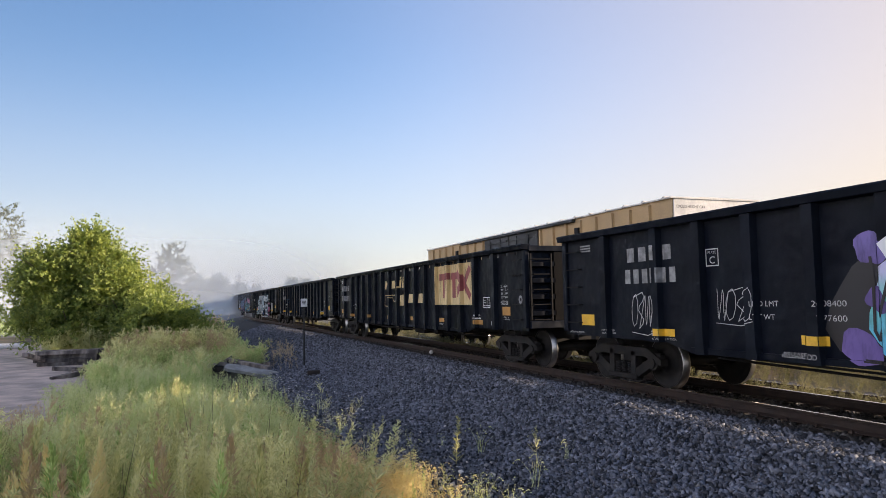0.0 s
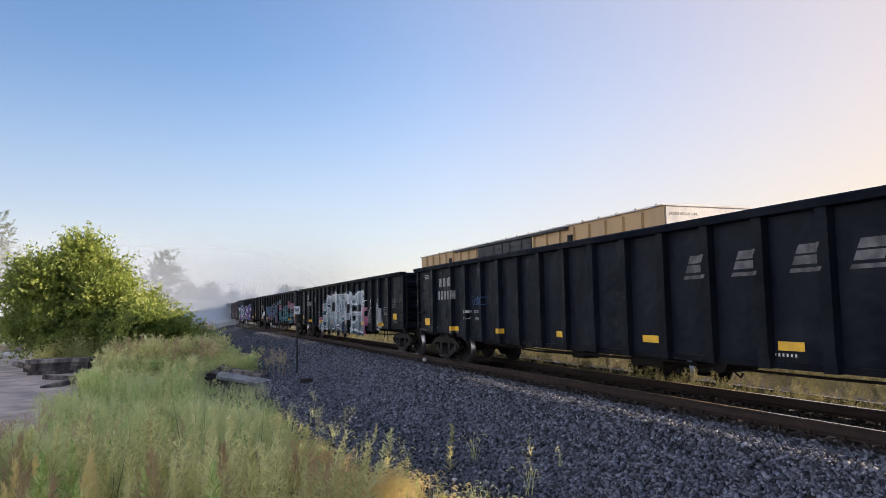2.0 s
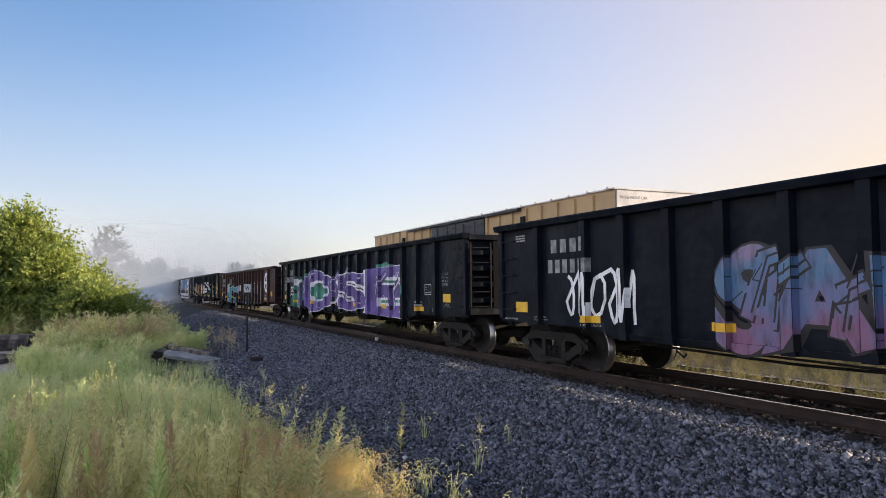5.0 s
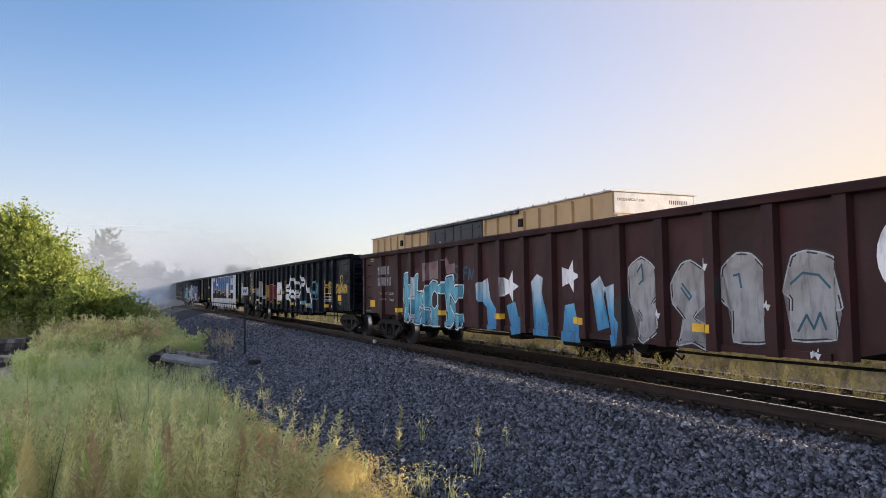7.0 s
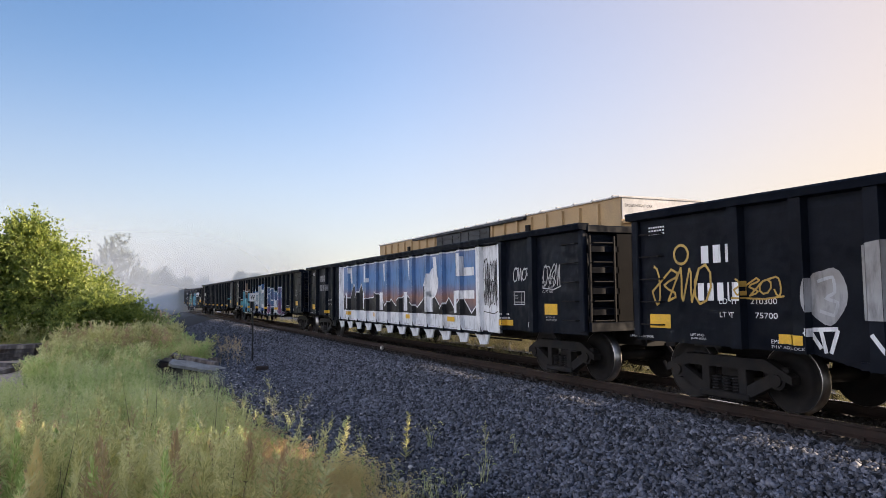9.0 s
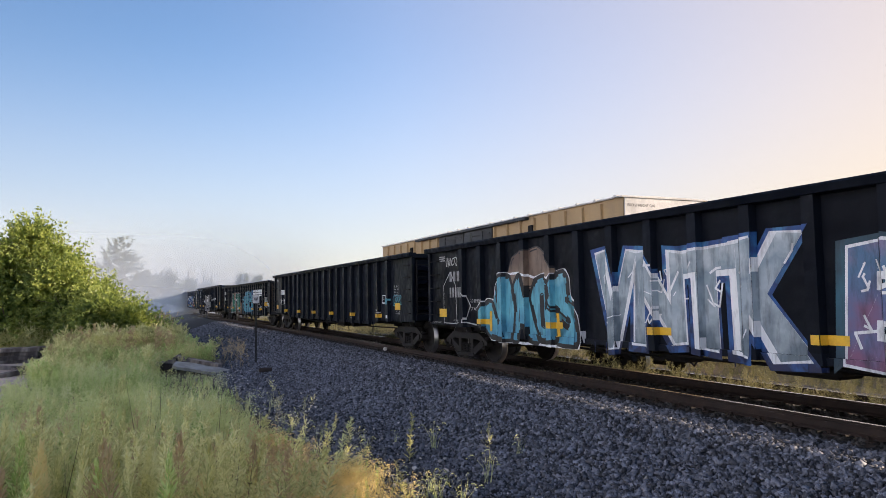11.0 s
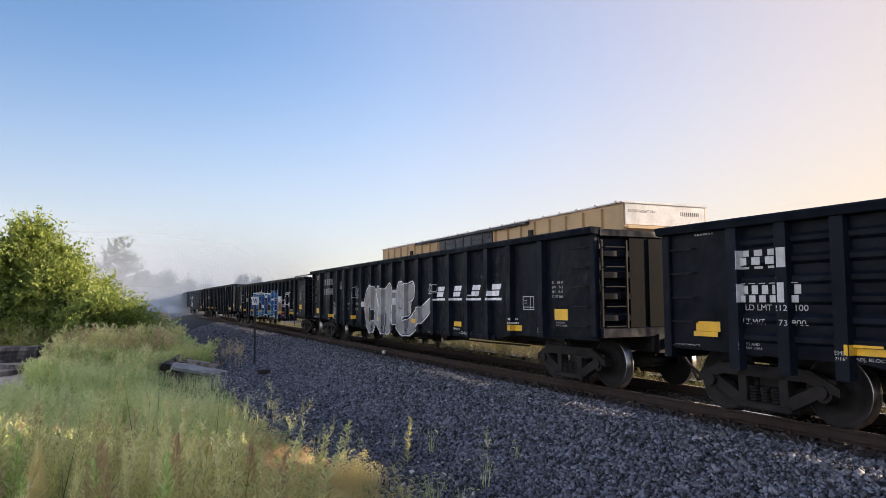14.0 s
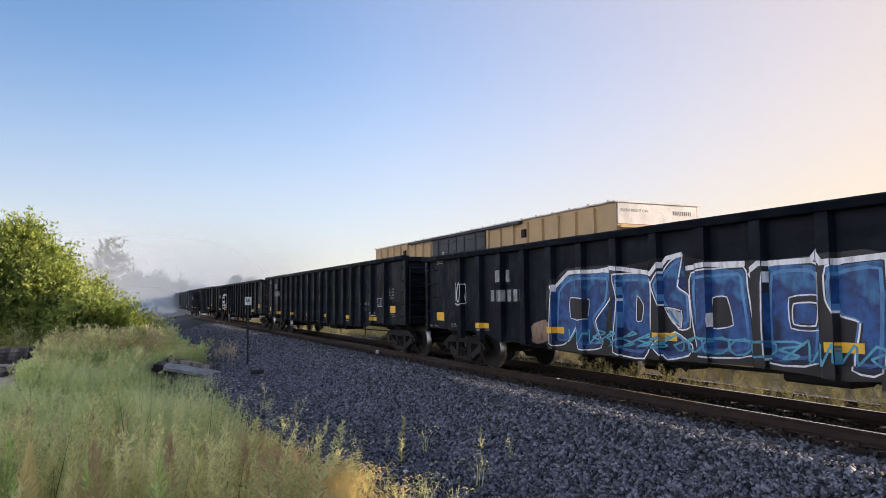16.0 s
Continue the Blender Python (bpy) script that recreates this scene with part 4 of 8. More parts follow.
def stencils(car, mark, number, weights, number_x, posts=POSTS, proud=0.0, white=None, reflector=None, table=True, worn=True, column=0.52):
    """The regular lettering of a car: reporting mark and number as bars (from, to, foot, count), weights, and reflectors."""
    white, reflector = white or WHITE, reflector or YELLOW
    for x0, x1, z, n in (mark, number):
        layer(car, "reporting_mark", bars(x0, x1, z, z + 0.25, n, 0.62), WORN if worn else white, 1, posts, proud, "white stencilled reporting mark" if n < 6 else "white stencilled car number")
    ld, lt = weights
    layer(car, "weight_stencil", text("LD LMT", number_x, number_x + 0.41, 1.475, 1.55) + text("LT WT", number_x, number_x + 0.34, 1.29, 1.365), white, 1, posts, proud, "white load weight lettering")
    layer(car, "weight_stencil", text(ld, number_x + column, number_x + column + 0.41, 1.475, 1.55) + text(lt, number_x + column + 0.07, number_x + column + 0.41, 1.29, 1.365), white, 1, posts, proud, "white load weight figures")
    layer(car, "load_stencil", text("EMPTY LOAD", -7.48, -7.03, 0.975, 1.025) + text("7/16\" ADJ. BLOCK", -7.48, -6.92, 0.905, 0.955), white, 1, posts, proud, "white brake adjustment lettering")
    layer(car, "jack_stencil", text("LIFT AND", -8.85, -8.6, 1.01, 1.045) + text("JACK HERE", -8.85, -8.56, 0.955, 0.99), white, 1, posts, proud, "white jacking point lettering")
    layer(car, "shoe_stencil", text("2 INCH HF COMP SHOES", -10.15, -9.62, 0.94, 0.975), white, 1, posts, proud, "white brake shoe lettering")
    for x in [-7.15 + 2.86 * i for i in range(6)]:
        layer(car, "reflector", rect(x - 0.21, x + 0.21, 0.98, 1.1), reflector, 5, posts, proud, "yellow reflective strip")
    for x, z in ((-9.45, 1.1), (8.8, 1.24)):
        layer(car, "reflector", rect(x - 0.22, x + 0.22, z, z + 0.21), reflector, 5, posts, proud, "yellow reflective plate")
    layer(car, "instruction_stencil", bars(6.95, 7.2, 1.2, 1.24, 4, 0.6) + bars(6.92, 7.25, 1.12, 1.16, 5, 0.6) + rect(8.0, 8.14, 0.98, 1.08), white, 1, posts, proud, "small white stencilled instructions")
    if table:
        layer(car, "notice_table", frame_box(7.4, 7.83, 1.42, 1.7, 0.018) + rect(7.68, 7.697, 1.44, 1.68) + rect(7.42, 7.81, 1.47, 1.485) + bars(7.46, 7.56, 1.6, 1.62, 3, 0.6) + bars(7.46, 7.58, 1.55, 1.57, 3, 0.6), white, 1, posts, proud, "white boxed notice table")
        for k, line_text in enumerate(("IL   66-0", "IW   9-2", "IH   6-0", "CU FT 3650")):
            layer(car, "size_stencil", text(line_text, 8.5, 8.86, 1.93 - 0.09 * k, 1.985 - 0.09 * k), white, 1, posts, proud, "white dimension lettering")
    layer(car, "shoe_stencil", text("COMP SHOES", 8.62, 8.98, 1.12, 1.155) + text("1 INCH HF", 8.62, 8.92, 1.175, 1.21), white, 1, posts, proud)
    layer(car, "instruction_stencil", bars(-9.66, -9.3, 2.64, 2.665, 7, 0.7) + bars(-9.66, -9.3, 2.59, 2.615, 6, 0.7) + bars(-9.66, -9.3, 2.54, 2.565, 7, 0.7) + bars(4.0, 4.4, 0.9, 0.94, 6), white, 1, posts, proud)


def yellow_tag(car, x, z, seed, w=1.0, h=0.7, mat=None, line=0.045, posts=POSTS, proud=0.0):
    layer(car, "graffiti_tag", scrawl(x - w / 2, x + w / 2, z - h / 2, z + h / 2, 9, seed, line), mat or GOLD, 4, posts, proud, "scrawled spray paint tag")


def far_letters(car, xs, z, mat, posts=POSTS, h=0.26, lined=True):
    """Wide-spaced slanted letter shapes, each with a line under it."""
    for x in xs:
        layer(car, "letter_shape", rect(x - 0.25, x + 0.14, z, z + h * 0.44, 0.05) + rect(x - 0.19, x + 0.22, z + h * 0.54, z + h, 0.06) + (rect(x - 0.3, x + 0.26, z - 0.1, z - 0.045, 0.03) if lined else []), mat, 1, posts, 0, "slanted white letter shape")

# ---------------------------------------------------------------- the train, car by car
CARS = []

# dark car with a purple, mint and blue piece towards its front
c = gondola(BLACK, "black open freight car with purple and mint graffiti")
stencils(c, (-8.15, -6.85, 2.25, 4), (-8.22, -6.79, 1.87, 6), ("208400", "77600"), -5.26, column=1.02)
layer(c, "plate_stencil", frame_box(-6.18, -5.91, 2.08, 2.35, 0.018) + text("PLATE", -6.13, -5.96, 2.27, 2.31) + text("C", -6.1, -5.99, 2.12, 2.23), WHITE, 1, label="boxed plate stencil")
layer(c, "release_stencil", text("RELEASE ROD", -4.8, -4.2, 0.8, 0.87), WHITE, 1)
layer(c, "graffiti", blob(-2.9, 1.5, 1.0, 0.85, 3) + blob(-1.2, 1.5, 1.4, 0.9, 4) + blob(0.8, 1.5, 1.3, 0.85, 5), INK, 1, label="purple mint and blue sprayed piece")
layer(c, "graffiti_filling", blob(-2.85, 1.4, 0.75, 0.7, 6) + blob(-1.1, 1.5, 1.1, 0.75, 7) + blob(0.9, 1.5, 1.0, 0.75, 8), MIXED, 2)
layer(c, "graffiti_filling", blob(-3.45, 2.15, 0.24, 0.2, 9) + blob(-3.65, 0.98, 0.3, 0.2, 10) + blob(-3.4, 1.55, 0.16, 0.16, 12), PURPLE, 3)
layer(c, "graffiti_filling", stroke([(-3.2, 2.2), (-2.95, 1.8), (-2.6, 2.3)], 0.2) + stroke([(-2.0, 2.2), (-1.7, 1.7)], 0.15), CHALK, 4)
layer(c, "graffiti_line", scrawl(-3.6, 1.6, 0.9, 2.2, 16, 77, 0.04), INK, 5)
yellow_tag(c, -7.7, 1.4, 2, 0.7, 0.7, WHITE, 0.012)
yellow_tag(c, -5.6, 1.5, 5, 0.8, 0.5, WHITE, 0.01)
CARS.append(c)

# car with cream panel and a row of holes under its top edge
c = gondola(BLACK, "black open freight car with cream logo panel and holed top edge", holes=True)
stencils(c, (-9.6, -8.0, 2.15, 4), (-9.6, -7.95, 1.68, 6), ("210500", "75500"), -7.2, white=CHALK, reflector=ORANGE, worn=True)
layer(c, "logo_panel", rect(3.97, 6.77, 1.5, 2.68), CREAM, 1, label="faded cream logo panel")
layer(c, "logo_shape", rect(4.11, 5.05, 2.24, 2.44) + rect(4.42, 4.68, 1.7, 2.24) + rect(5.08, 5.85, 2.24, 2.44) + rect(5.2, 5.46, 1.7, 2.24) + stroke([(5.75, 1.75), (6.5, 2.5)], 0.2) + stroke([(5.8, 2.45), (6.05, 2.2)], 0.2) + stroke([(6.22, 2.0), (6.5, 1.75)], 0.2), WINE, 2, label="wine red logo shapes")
layer(c, "rust_run", [q for x in (4.2, 4.9, 5.5, 5.62, 6.2, 6.6) for q in stroke([(x, 2.66), (x + 0.02, 2.3), (x - 0.01, 1.9 + 0.1 * math.sin(9 * x))], 0.02)], INK, 2.6, label="dark runs of dirt")
layer(c, "letter_shape", [[(-1.89, 2.41), (-1.75, 2.42), (-1.77, 2.34), (-1.45, 2.40), (-1.47, 2.28), (-1.69, 2.25), (-1.78, 2.10), (-1.99, 2.10)]], CREAM, 1, label="slanted cream letter shape")
layer(c, "letter_shape", [[(-1.02, 2.40), (-0.56, 2.40), (-0.56, 2.12), (-1.08, 2.11)]], CREAM, 1, label="slanted cream letter shape")
layer(c, "letter_shape", [[(-0.03, 2.41), (0.21, 2.42), (0.07, 2.11), (-0.10, 2.11)]], CREAM, 1, label="slanted cream letter shape")
layer(c, "letter_shape", [[(0.01, 2.52), (0.20, 2.51), (0.17, 2.45), (-0.01, 2.45)]], CREAM, 1, label="slanted cream letter shape")
layer(c, "letter_shape", [[(0.36, 2.50), (0.54, 2.51), (0.47, 2.11), (0.25, 2.11)]], CREAM, 1, label="slanted cream letter shape")
layer(c, "letter_shape", [[(0.00, 1.85), (0.51, 1.87), (0.45, 1.53), (0.39, 1.47), (-0.03, 1.47), (-0.01, 1.54), (0.22, 1.55), (0.24, 1.59), (-0.04, 1.60)]], CREAM, 1, label="slanted cream letter shape")
layer(c, "letter_shape", [[(1.05, 1.87), (1.51, 1.88), (1.44, 1.57), (0.96, 1.57)]], CREAM, 1, label="slanted cream letter shape")
layer(c, "letter_shape", [[(2.12, 1.87), (2.57, 1.88), (2.51, 1.57), (2.02, 1.56)]], CREAM, 1, label="slanted cream letter shape")
layer(c, "logo_outline", stroke([(-0.49, 1.86), (-1.93, 1.86), (-2.01, 1.46), (-1.50, 1.44), (-1.38, 1.78), (-0.89, 1.76), (-0.82, 1.64), (-0.50, 1.64)], 0.028), CREAM, 1, label="cream outline of an open car")
layer(c, "date_stencil", text("NSG21", 8.48, 8.86, 1.5, 1.6), CHALK, 1, label="white lettering")
layer(c, "round_sticker", ring(9.55, 1.62, 0.1, 0.06, 14), WORN, 1, label="small round white sticker")
CARS.append(c)

# plain car with worn letters
c = gondola(BLACK, "plain black open freight car with worn grey letters")
stencils(c, (-8.4, -7.15, 2.25, 4), (-8.5, -7.05, 1.87, 6), ("210200", "75800"), -6.4)
far_letters(c, (2.6, 3.6, 4.62, 5.5), 2.1, material("worn_grey_letter_paint", (0.16, 0.16, 0.17), 0.7, second=(0.06, 0.06, 0.065), scale=6))
yellow_tag(c, -5.5, 1.8, 9, 1.0, 0.3, BLUE, 0.02)
CARS.append(c)

# car with the large silver piece
c = gondola(BLACK, "black open freight car with large silver graffiti letters and pink ends")
stencils(c, (-8.35, -7.2, 2.25, 4), (-8.45, -7.05, 1.87, 6), ("208000", "77700"), -5.26, column=1.02)
letter(c, [(-3.66, 1.66), (-2.72, 2.45), (-1.48, 2.28), (-0.89, 2.63), (-0.52, 2.38), (1.87, 2.37), (1.79, 0.61), (0.11, 0.63), (-2.39, 0.63), (-3.64, 0.86)], TEAL, INK, 1, 0.04, label="dark teal ground of a silver piece")
letter(c, [(-3.57, 1.74), (-3.45, 1.91), (-3.13, 1.95), (-2.77, 2.24), (-2.20, 2.35), (-1.64, 2.24), (-1.46, 2.04), (-1.50, 1.65), (-1.66, 1.72), (-1.89, 1.86), (-2.15, 1.89), (-2.47, 1.71), (-2.89, 1.71), (-3.19, 1.57)], SILVER, CHALK, 2, 0.05, label="silver sprayed letter")
letter(c, [(-3.26, 1.11), (-3.15, 1.34), (-2.74, 1.63), (-2.26, 1.81), (-1.96, 1.60), (-1.83, 1.25), (-1.99, 0.83), (-2.30, 0.62), (-2.92, 0.70), (-2.96, 0.96)], SILVER, CHALK, 2.2, 0.05, hole=[(-2.70, 1.25), (-2.55, 1.52), (-2.29, 1.54), (-2.17, 1.33), (-2.27, 1.06), (-2.57, 1.03)])
letter(c, [(-4.39, 0.81), (-4.19, 1.04), (-3.61, 1.14), (-3.59, 0.89), (-3.05, 0.78), (-2.77, 0.65), (-4.39, 0.63)], SILVER, CHALK, 2, 0.045)
letter(c, [(-1.46, 1.82), (-1.25, 2.21), (-0.90, 2.54), (-0.69, 2.10), (-0.52, 1.65), (-0.56, 1.18), (-0.87, 0.81), (-1.10, 0.68), (-1.28, 1.13), (-1.48, 1.19)], SILVER, CHALK, 2.4, 0.05, hole=[(-1.27, 1.54), (-1.22, 1.96), (-1.01, 2.02), (-0.89, 1.81), (-0.97, 1.57), (-1.07, 1.53)], label="silver sprayed letter")
letter(c, [(-0.54, 1.81), (-0.55, 2.25), (-0.27, 2.57), (-0.11, 2.35), (0.74, 2.33), (1.87, 2.42), (1.85, 2.02), (1.18, 2.01), (1.04, 2.11), (0.83, 2.04), (0.59, 1.92), (0.06, 1.91), (0.16, 1.65), (-0.24, 1.46), (-0.51, 1.40)], SILVER, CHALK, 2, 0.05, label="wide silver sprayed sweep")
letter(c, [(-0.22, 1.42), (0.18, 1.49), (0.45, 1.12), (0.65, 0.65), (0.29, 0.73), (-0.05, 0.81)], SILVER, CHALK, 2.2, 0.05)
letter(c, [(0.65, 1.88), (0.97, 2.11), (1.06, 1.95), (1.08, 1.75), (1.27, 1.64), (1.56, 1.06), (1.80, 0.70), (1.54, 0.65), (1.01, 1.19), (0.85, 1.57)], SILVER, CHALK, 2.6, 0.05, label="silver sprayed letter")
letter(c, [(0.55, 1.40), (0.99, 1.25), (0.86, 1.01), (0.55, 1.12)], PALETEAL, CHALK, 2.2, 0.04)
letter(c, [(1.52, 1.72), (1.68, 1.81), (1.84, 1.69), (1.81, 1.08), (1.67, 1.15), (1.51, 1.43)], SILVER, CHALK, 2.2, 0.05)
letter(c, [(0.18, 1.86), (0.48, 1.84), (0.47, 1.47), (0.22, 1.54)], BLUE, INK, 2.1, 0.03)
letter(c, [(0.51, 0.96), (0.89, 0.89), (1.20, 0.64), (0.67, 0.68)], BLUE, INK, 2.1, 0.03)
letter(c, [(-0.71, 0.86), (-0.50, 0.97), (-0.18, 0.89), (-0.06, 0.71), (-0.51, 0.71)], SILVER, CHALK, 2.2, 0.04)
letter(c, [(-5.06, 0.82), (-4.71, 1.02), (-4.83, 1.42), (-4.62, 1.70), (-4.42, 1.62), (-4.38, 1.31), (-3.99, 1.23), (-4.24, 1.01), (-4.47, 0.71)], PINK, CHALK, 3, 0.02, label="pink sprayed figure")
letter(c, [(-4.02, 1.83), (-3.88, 1.99), (-3.61, 1.93), (-3.59, 1.68), (-3.80, 1.56), (-3.98, 1.65)], PINK, CHALK, 3, 0.02)
letter(c, [(-1.43, 1.82), (-1.35, 2.30), (-1.24, 2.27), (-1.27, 1.82), (-1.38, 1.60)], WINE, INK, 3, 0.02)
piece(c, "TZ", 1.89, 4.6, 0.78, 2.35, SILVER, CHALK, "large silver letters rimmed in white", back=TEAL, wild=6, fat=0.1, bulge=0.22)
layer(c, "graffiti_filling", blob(4.6, 1.55, 0.4, 0.26, 22) + blob(4.85, 1.0, 0.24, 0.36, 23), PINK, 5, label="pink sprayed ends")
layer(c, "plate_stencil", frame_box(-6.18, -5.91, 2.08, 2.35, 0.018) + text("PLATE", -6.13, -5.96, 2.27, 2.31) + text("C", -6.1, -5.99, 2.12, 2.23), WHITE, 1, label="boxed plate stencil")
far_letters(c, (4.75, 5.72, 6.65), 1.75, WHITE)
yellow_tag(c, 6.75, 1.35, 14, 0.7, 0.9, WHITE, 0.035)
yellow_tag(c, 5.3, 1.35, 15, 0.5, 0.6, WHITE, 0.015)
yellow_tag(c, -6.7, 1.6, 16, 0.6, 0.6, WHITE, 0.025)
CARS.append(c)

# car with lilac and cyan pieces and small pink figures
c = gondola(BLACK, "black open freight car with lilac and cyan graffiti")
stencils(c, (-8.4, -7.2, 2.25, 4), (-8.5, -7.1, 1.87, 6), ("207900", "78100"), 6.6)
piece(c, "SAMXE", -4.4, 1.7, 0.85, 2.0, LILAC, INK, "lilac and blue sprayed letters", back=None, bulge=0.2, wild=8)
piece(c, "MUSICE", 2.1, 8.4, 0.85, 2.05, DIMCYAN, INK, "cyan sprayed letters rimmed in black", back=None, bulge=0.2, wild=11)
for i, (x, z) in enumerate(((3.0, 1.95), (5.6, 2.2), (7.0, 2.15), (8.3, 2.0), (8.7, 1.4), (9.0, 1.05))):
    layer(c, "graffiti_filling", blob(x, z, 0.13, 0.12, 40 + i) + blob(x + 0.06, z - 0.2, 0.14, 0.12, 50 + i), PINK, 5)
layer(c, "graffiti_filling", stroke([(8.0, 1.4), (8.25, 1.8)], 0.16), GOLD, 4)
layer(c, "graffiti_tag", scrawl(-8.0, -6.0, 1.0, 1.9, 10, 61, 0.07), CHALK, 3)
CARS.append(c)

# car with green ground and white-rimmed purple letters
c = gondola(BLACK, "black open freight car with green, purple and white graffiti")
stencils(c, (-8.65, -7.9, 2.22, 4), (-8.8, -7.82, 1.9, 6), ("207900", "78100"), -8.5)
layer(c, "plate_stencil", frame_box(-5.6, -5.25, 2.05, 2.4) + text("PLATE", -5.52, -5.34, 2.28, 2.33) + text("C", -5.5, -5.36, 2.1, 2.24), WHITE, 1)
layer(c, "graffiti_backing", [[(-8.70, 0.80), (-8.60, 0.93), (-8.15, 0.81), (-7.70, 0.92), (-7.50, 1.79), (-7.41, 2.11), (-7.17, 2.20), (-7.07, 1.82), (-6.74, 2.18), (-6.63, 1.86), (-6.15, 2.17), (-6.21, 0.74), (-7.16, 0.76)]], GREEN, 1, label="green sprayed ground")
layer(c, "graffiti_shade", [[(-7.48, 1.65), (-7.20, 1.55), (-7.12, 1.69), (-7.01, 1.64), (-7.19, 1.39), (-7.49, 1.49)]], INK, 2)
letter(c, [(-6.98, 1.29), (-6.79, 1.71), (-6.54, 1.90), (-6.15, 2.03), (-6.21, 0.74), (-6.33, 0.72), (-6.71, 0.95)], CHALK, INK, 2, 0.03, label="white rimmed sprayed letter")
layer(c, "graffiti_filling", [[(-6.65, 1.33), (-6.46, 1.78), (-6.16, 1.90), (-6.21, 0.74), (-6.45, 0.92)]], PURPLE, 2.8)
layer(c, "graffiti_filling", [[(-6.91, 1.30), (-6.79, 1.56), (-6.65, 1.76), (-6.74, 1.42), (-6.59, 1.00), (-6.71, 1.03)]], GOLD, 2.8)
layer(c, "graffiti_tag", brush([(-7.24, 2.05), (-7.23, 1.80), (-7.15, 1.77), (-7.12, 2.08)], 0.07) + brush([(-7.02, 2.04), (-7.04, 1.70)], 0.07) + brush([(-7.03, 1.87), (-6.89, 1.89)], 0.07) + brush([(-6.88, 2.03), (-6.90, 1.71)], 0.07), CHALK, 3, label="white sprayed letters")
layer(c, "graffiti_tag", brush([(-8.14, 1.71), (-8.33, 1.61), (-8.31, 1.48), (-8.12, 1.48), (-8.12, 1.58)], 0.05) + brush([(-7.95, 1.71), (-8.05, 1.66), (-7.97, 1.60), (-8.06, 1.53), (-7.96, 1.48)], 0.05) + brush([(-7.78, 1.72), (-7.90, 1.66), (-7.79, 1.56), (-7.90, 1.47)], 0.05) + brush([(-7.70, 1.70), (-7.71, 1.45)], 0.05) + brush([(-7.71, 1.57), (-7.58, 1.59)], 0.05) + brush([(-7.57, 1.70), (-7.59, 1.44)], 0.05) + brush([(-8.51, 1.25), (-8.25, 1.38), (-8.01, 1.31), (-7.59, 1.40), (-7.53, 1.29)], 0.05), CHALK, 3, label="white sprayed tag")
layer(c, "graffiti_backing", blob(-3.77, 1.6, 2.6, 0.8, 73) + blob(4.2, 1.5, 2.0, 0.7, 74), GREEN, 1)
piece(c, "OSE", -6.07, 5.9, 0.8, 2.2, PURPLE, CHALK, "purple letters rimmed in white", bulge=0.25, wild=6)
yellow_tag(c, -9.2, 1.75, 17, 0.9, 0.5, WHITE, 0.02)
CARS.append(c)

# red-brown car
c = gondola(MAROON, "red-brown open freight car with cyan letters, blue figures and silver shapes", drop=0.12, posts=MID_POSTS)
stencils(c, (-9.0, -7.9, 2.1, 4), (-9.0, -7.8, 1.76, 6), ("212600", "71400"), -8.6, white=PALE, table=False)
layer(c, "graffiti_filling", [[(-5.43, 2.06), (-5.33, 2.32), (-4.93, 2.35), (-4.56, 2.37), (-4.41, 2.24), (-4.43, 1.91), (-5.03, 1.88), (-5.35, 1.83)]] + [[(-4.16, 2.38), (-4.04, 2.45), (-3.89, 2.25), (-3.58, 2.26), (-3.49, 2.08), (-3.65, 1.99), (-4.03, 2.00)]], PINKHAZE, 1, label="pale pink sprayed haze")
letter(c, [(-6.82, 2.09), (-6.41, 2.11), (-6.45, 1.79), (-6.11, 1.75), (-6.14, 1.41), (-6.45, 1.33), (-6.36, 1.10), (-6.14, 0.83), (-6.32, 0.72), (-6.85, 0.75), (-6.69, 1.14), (-6.91, 1.33), (-6.83, 1.73)], CYAN, CHALK, 2, 0.045, label="cyan sprayed letter")
letter(c, [(-6.08, 1.96), (-5.81, 2.07), (-5.88, 1.60), (-5.53, 1.59), (-5.34, 1.42), (-5.36, 1.19), (-5.07, 1.07), (-4.97, 0.70), (-5.38, 0.72), (-5.58, 1.11), (-5.75, 1.16), (-5.57, 0.71), (-6.08, 0.71), (-6.11, 1.23)], CYAN, CHALK, 2.2, 0.045, label="cyan sprayed letter")
letter(c, [(-5.33, 1.33), (-5.15, 1.71), (-4.88, 1.87), (-4.59, 1.83), (-4.42, 1.64), (-4.41, 1.32), (-4.60, 1.14), (-4.34, 0.99), (-4.37, 0.70), (-4.96, 0.70), (-4.99, 1.13), (-5.22, 1.18)], CYAN, CHALK, 2.4, 0.045, hole=[(-4.93, 1.45), (-4.77, 1.59), (-4.60, 1.50), (-4.58, 1.26), (-4.76, 1.13), (-4.91, 1.20)], label="cyan sprayed letter")
letter(c, [(-4.38, 1.70), (-4.17, 1.77), (-4.06, 1.95), (-3.65, 1.98), (-3.61, 1.73), (-3.41, 1.56), (-3.40, 1.72), (-3.09, 1.72), (-3.16, 1.44), (-3.39, 1.27), (-3.62, 1.34), (-3.85, 1.53), (-3.84, 1.23), (-3.54, 0.88), (-3.77, 0.68), (-4.08, 0.71), (-4.03, 1.07), (-4.12, 1.51), (-4.35, 1.54)], CYAN, CHALK, 2.6, 0.045, label="cyan sprayed letter")
letter(c, [(-3.46, 1.04), (-3.16, 1.03), (-3.11, 0.83), (-3.23, 0.66), (-3.44, 0.71)], CYAN, CHALK, 2, 0.04)
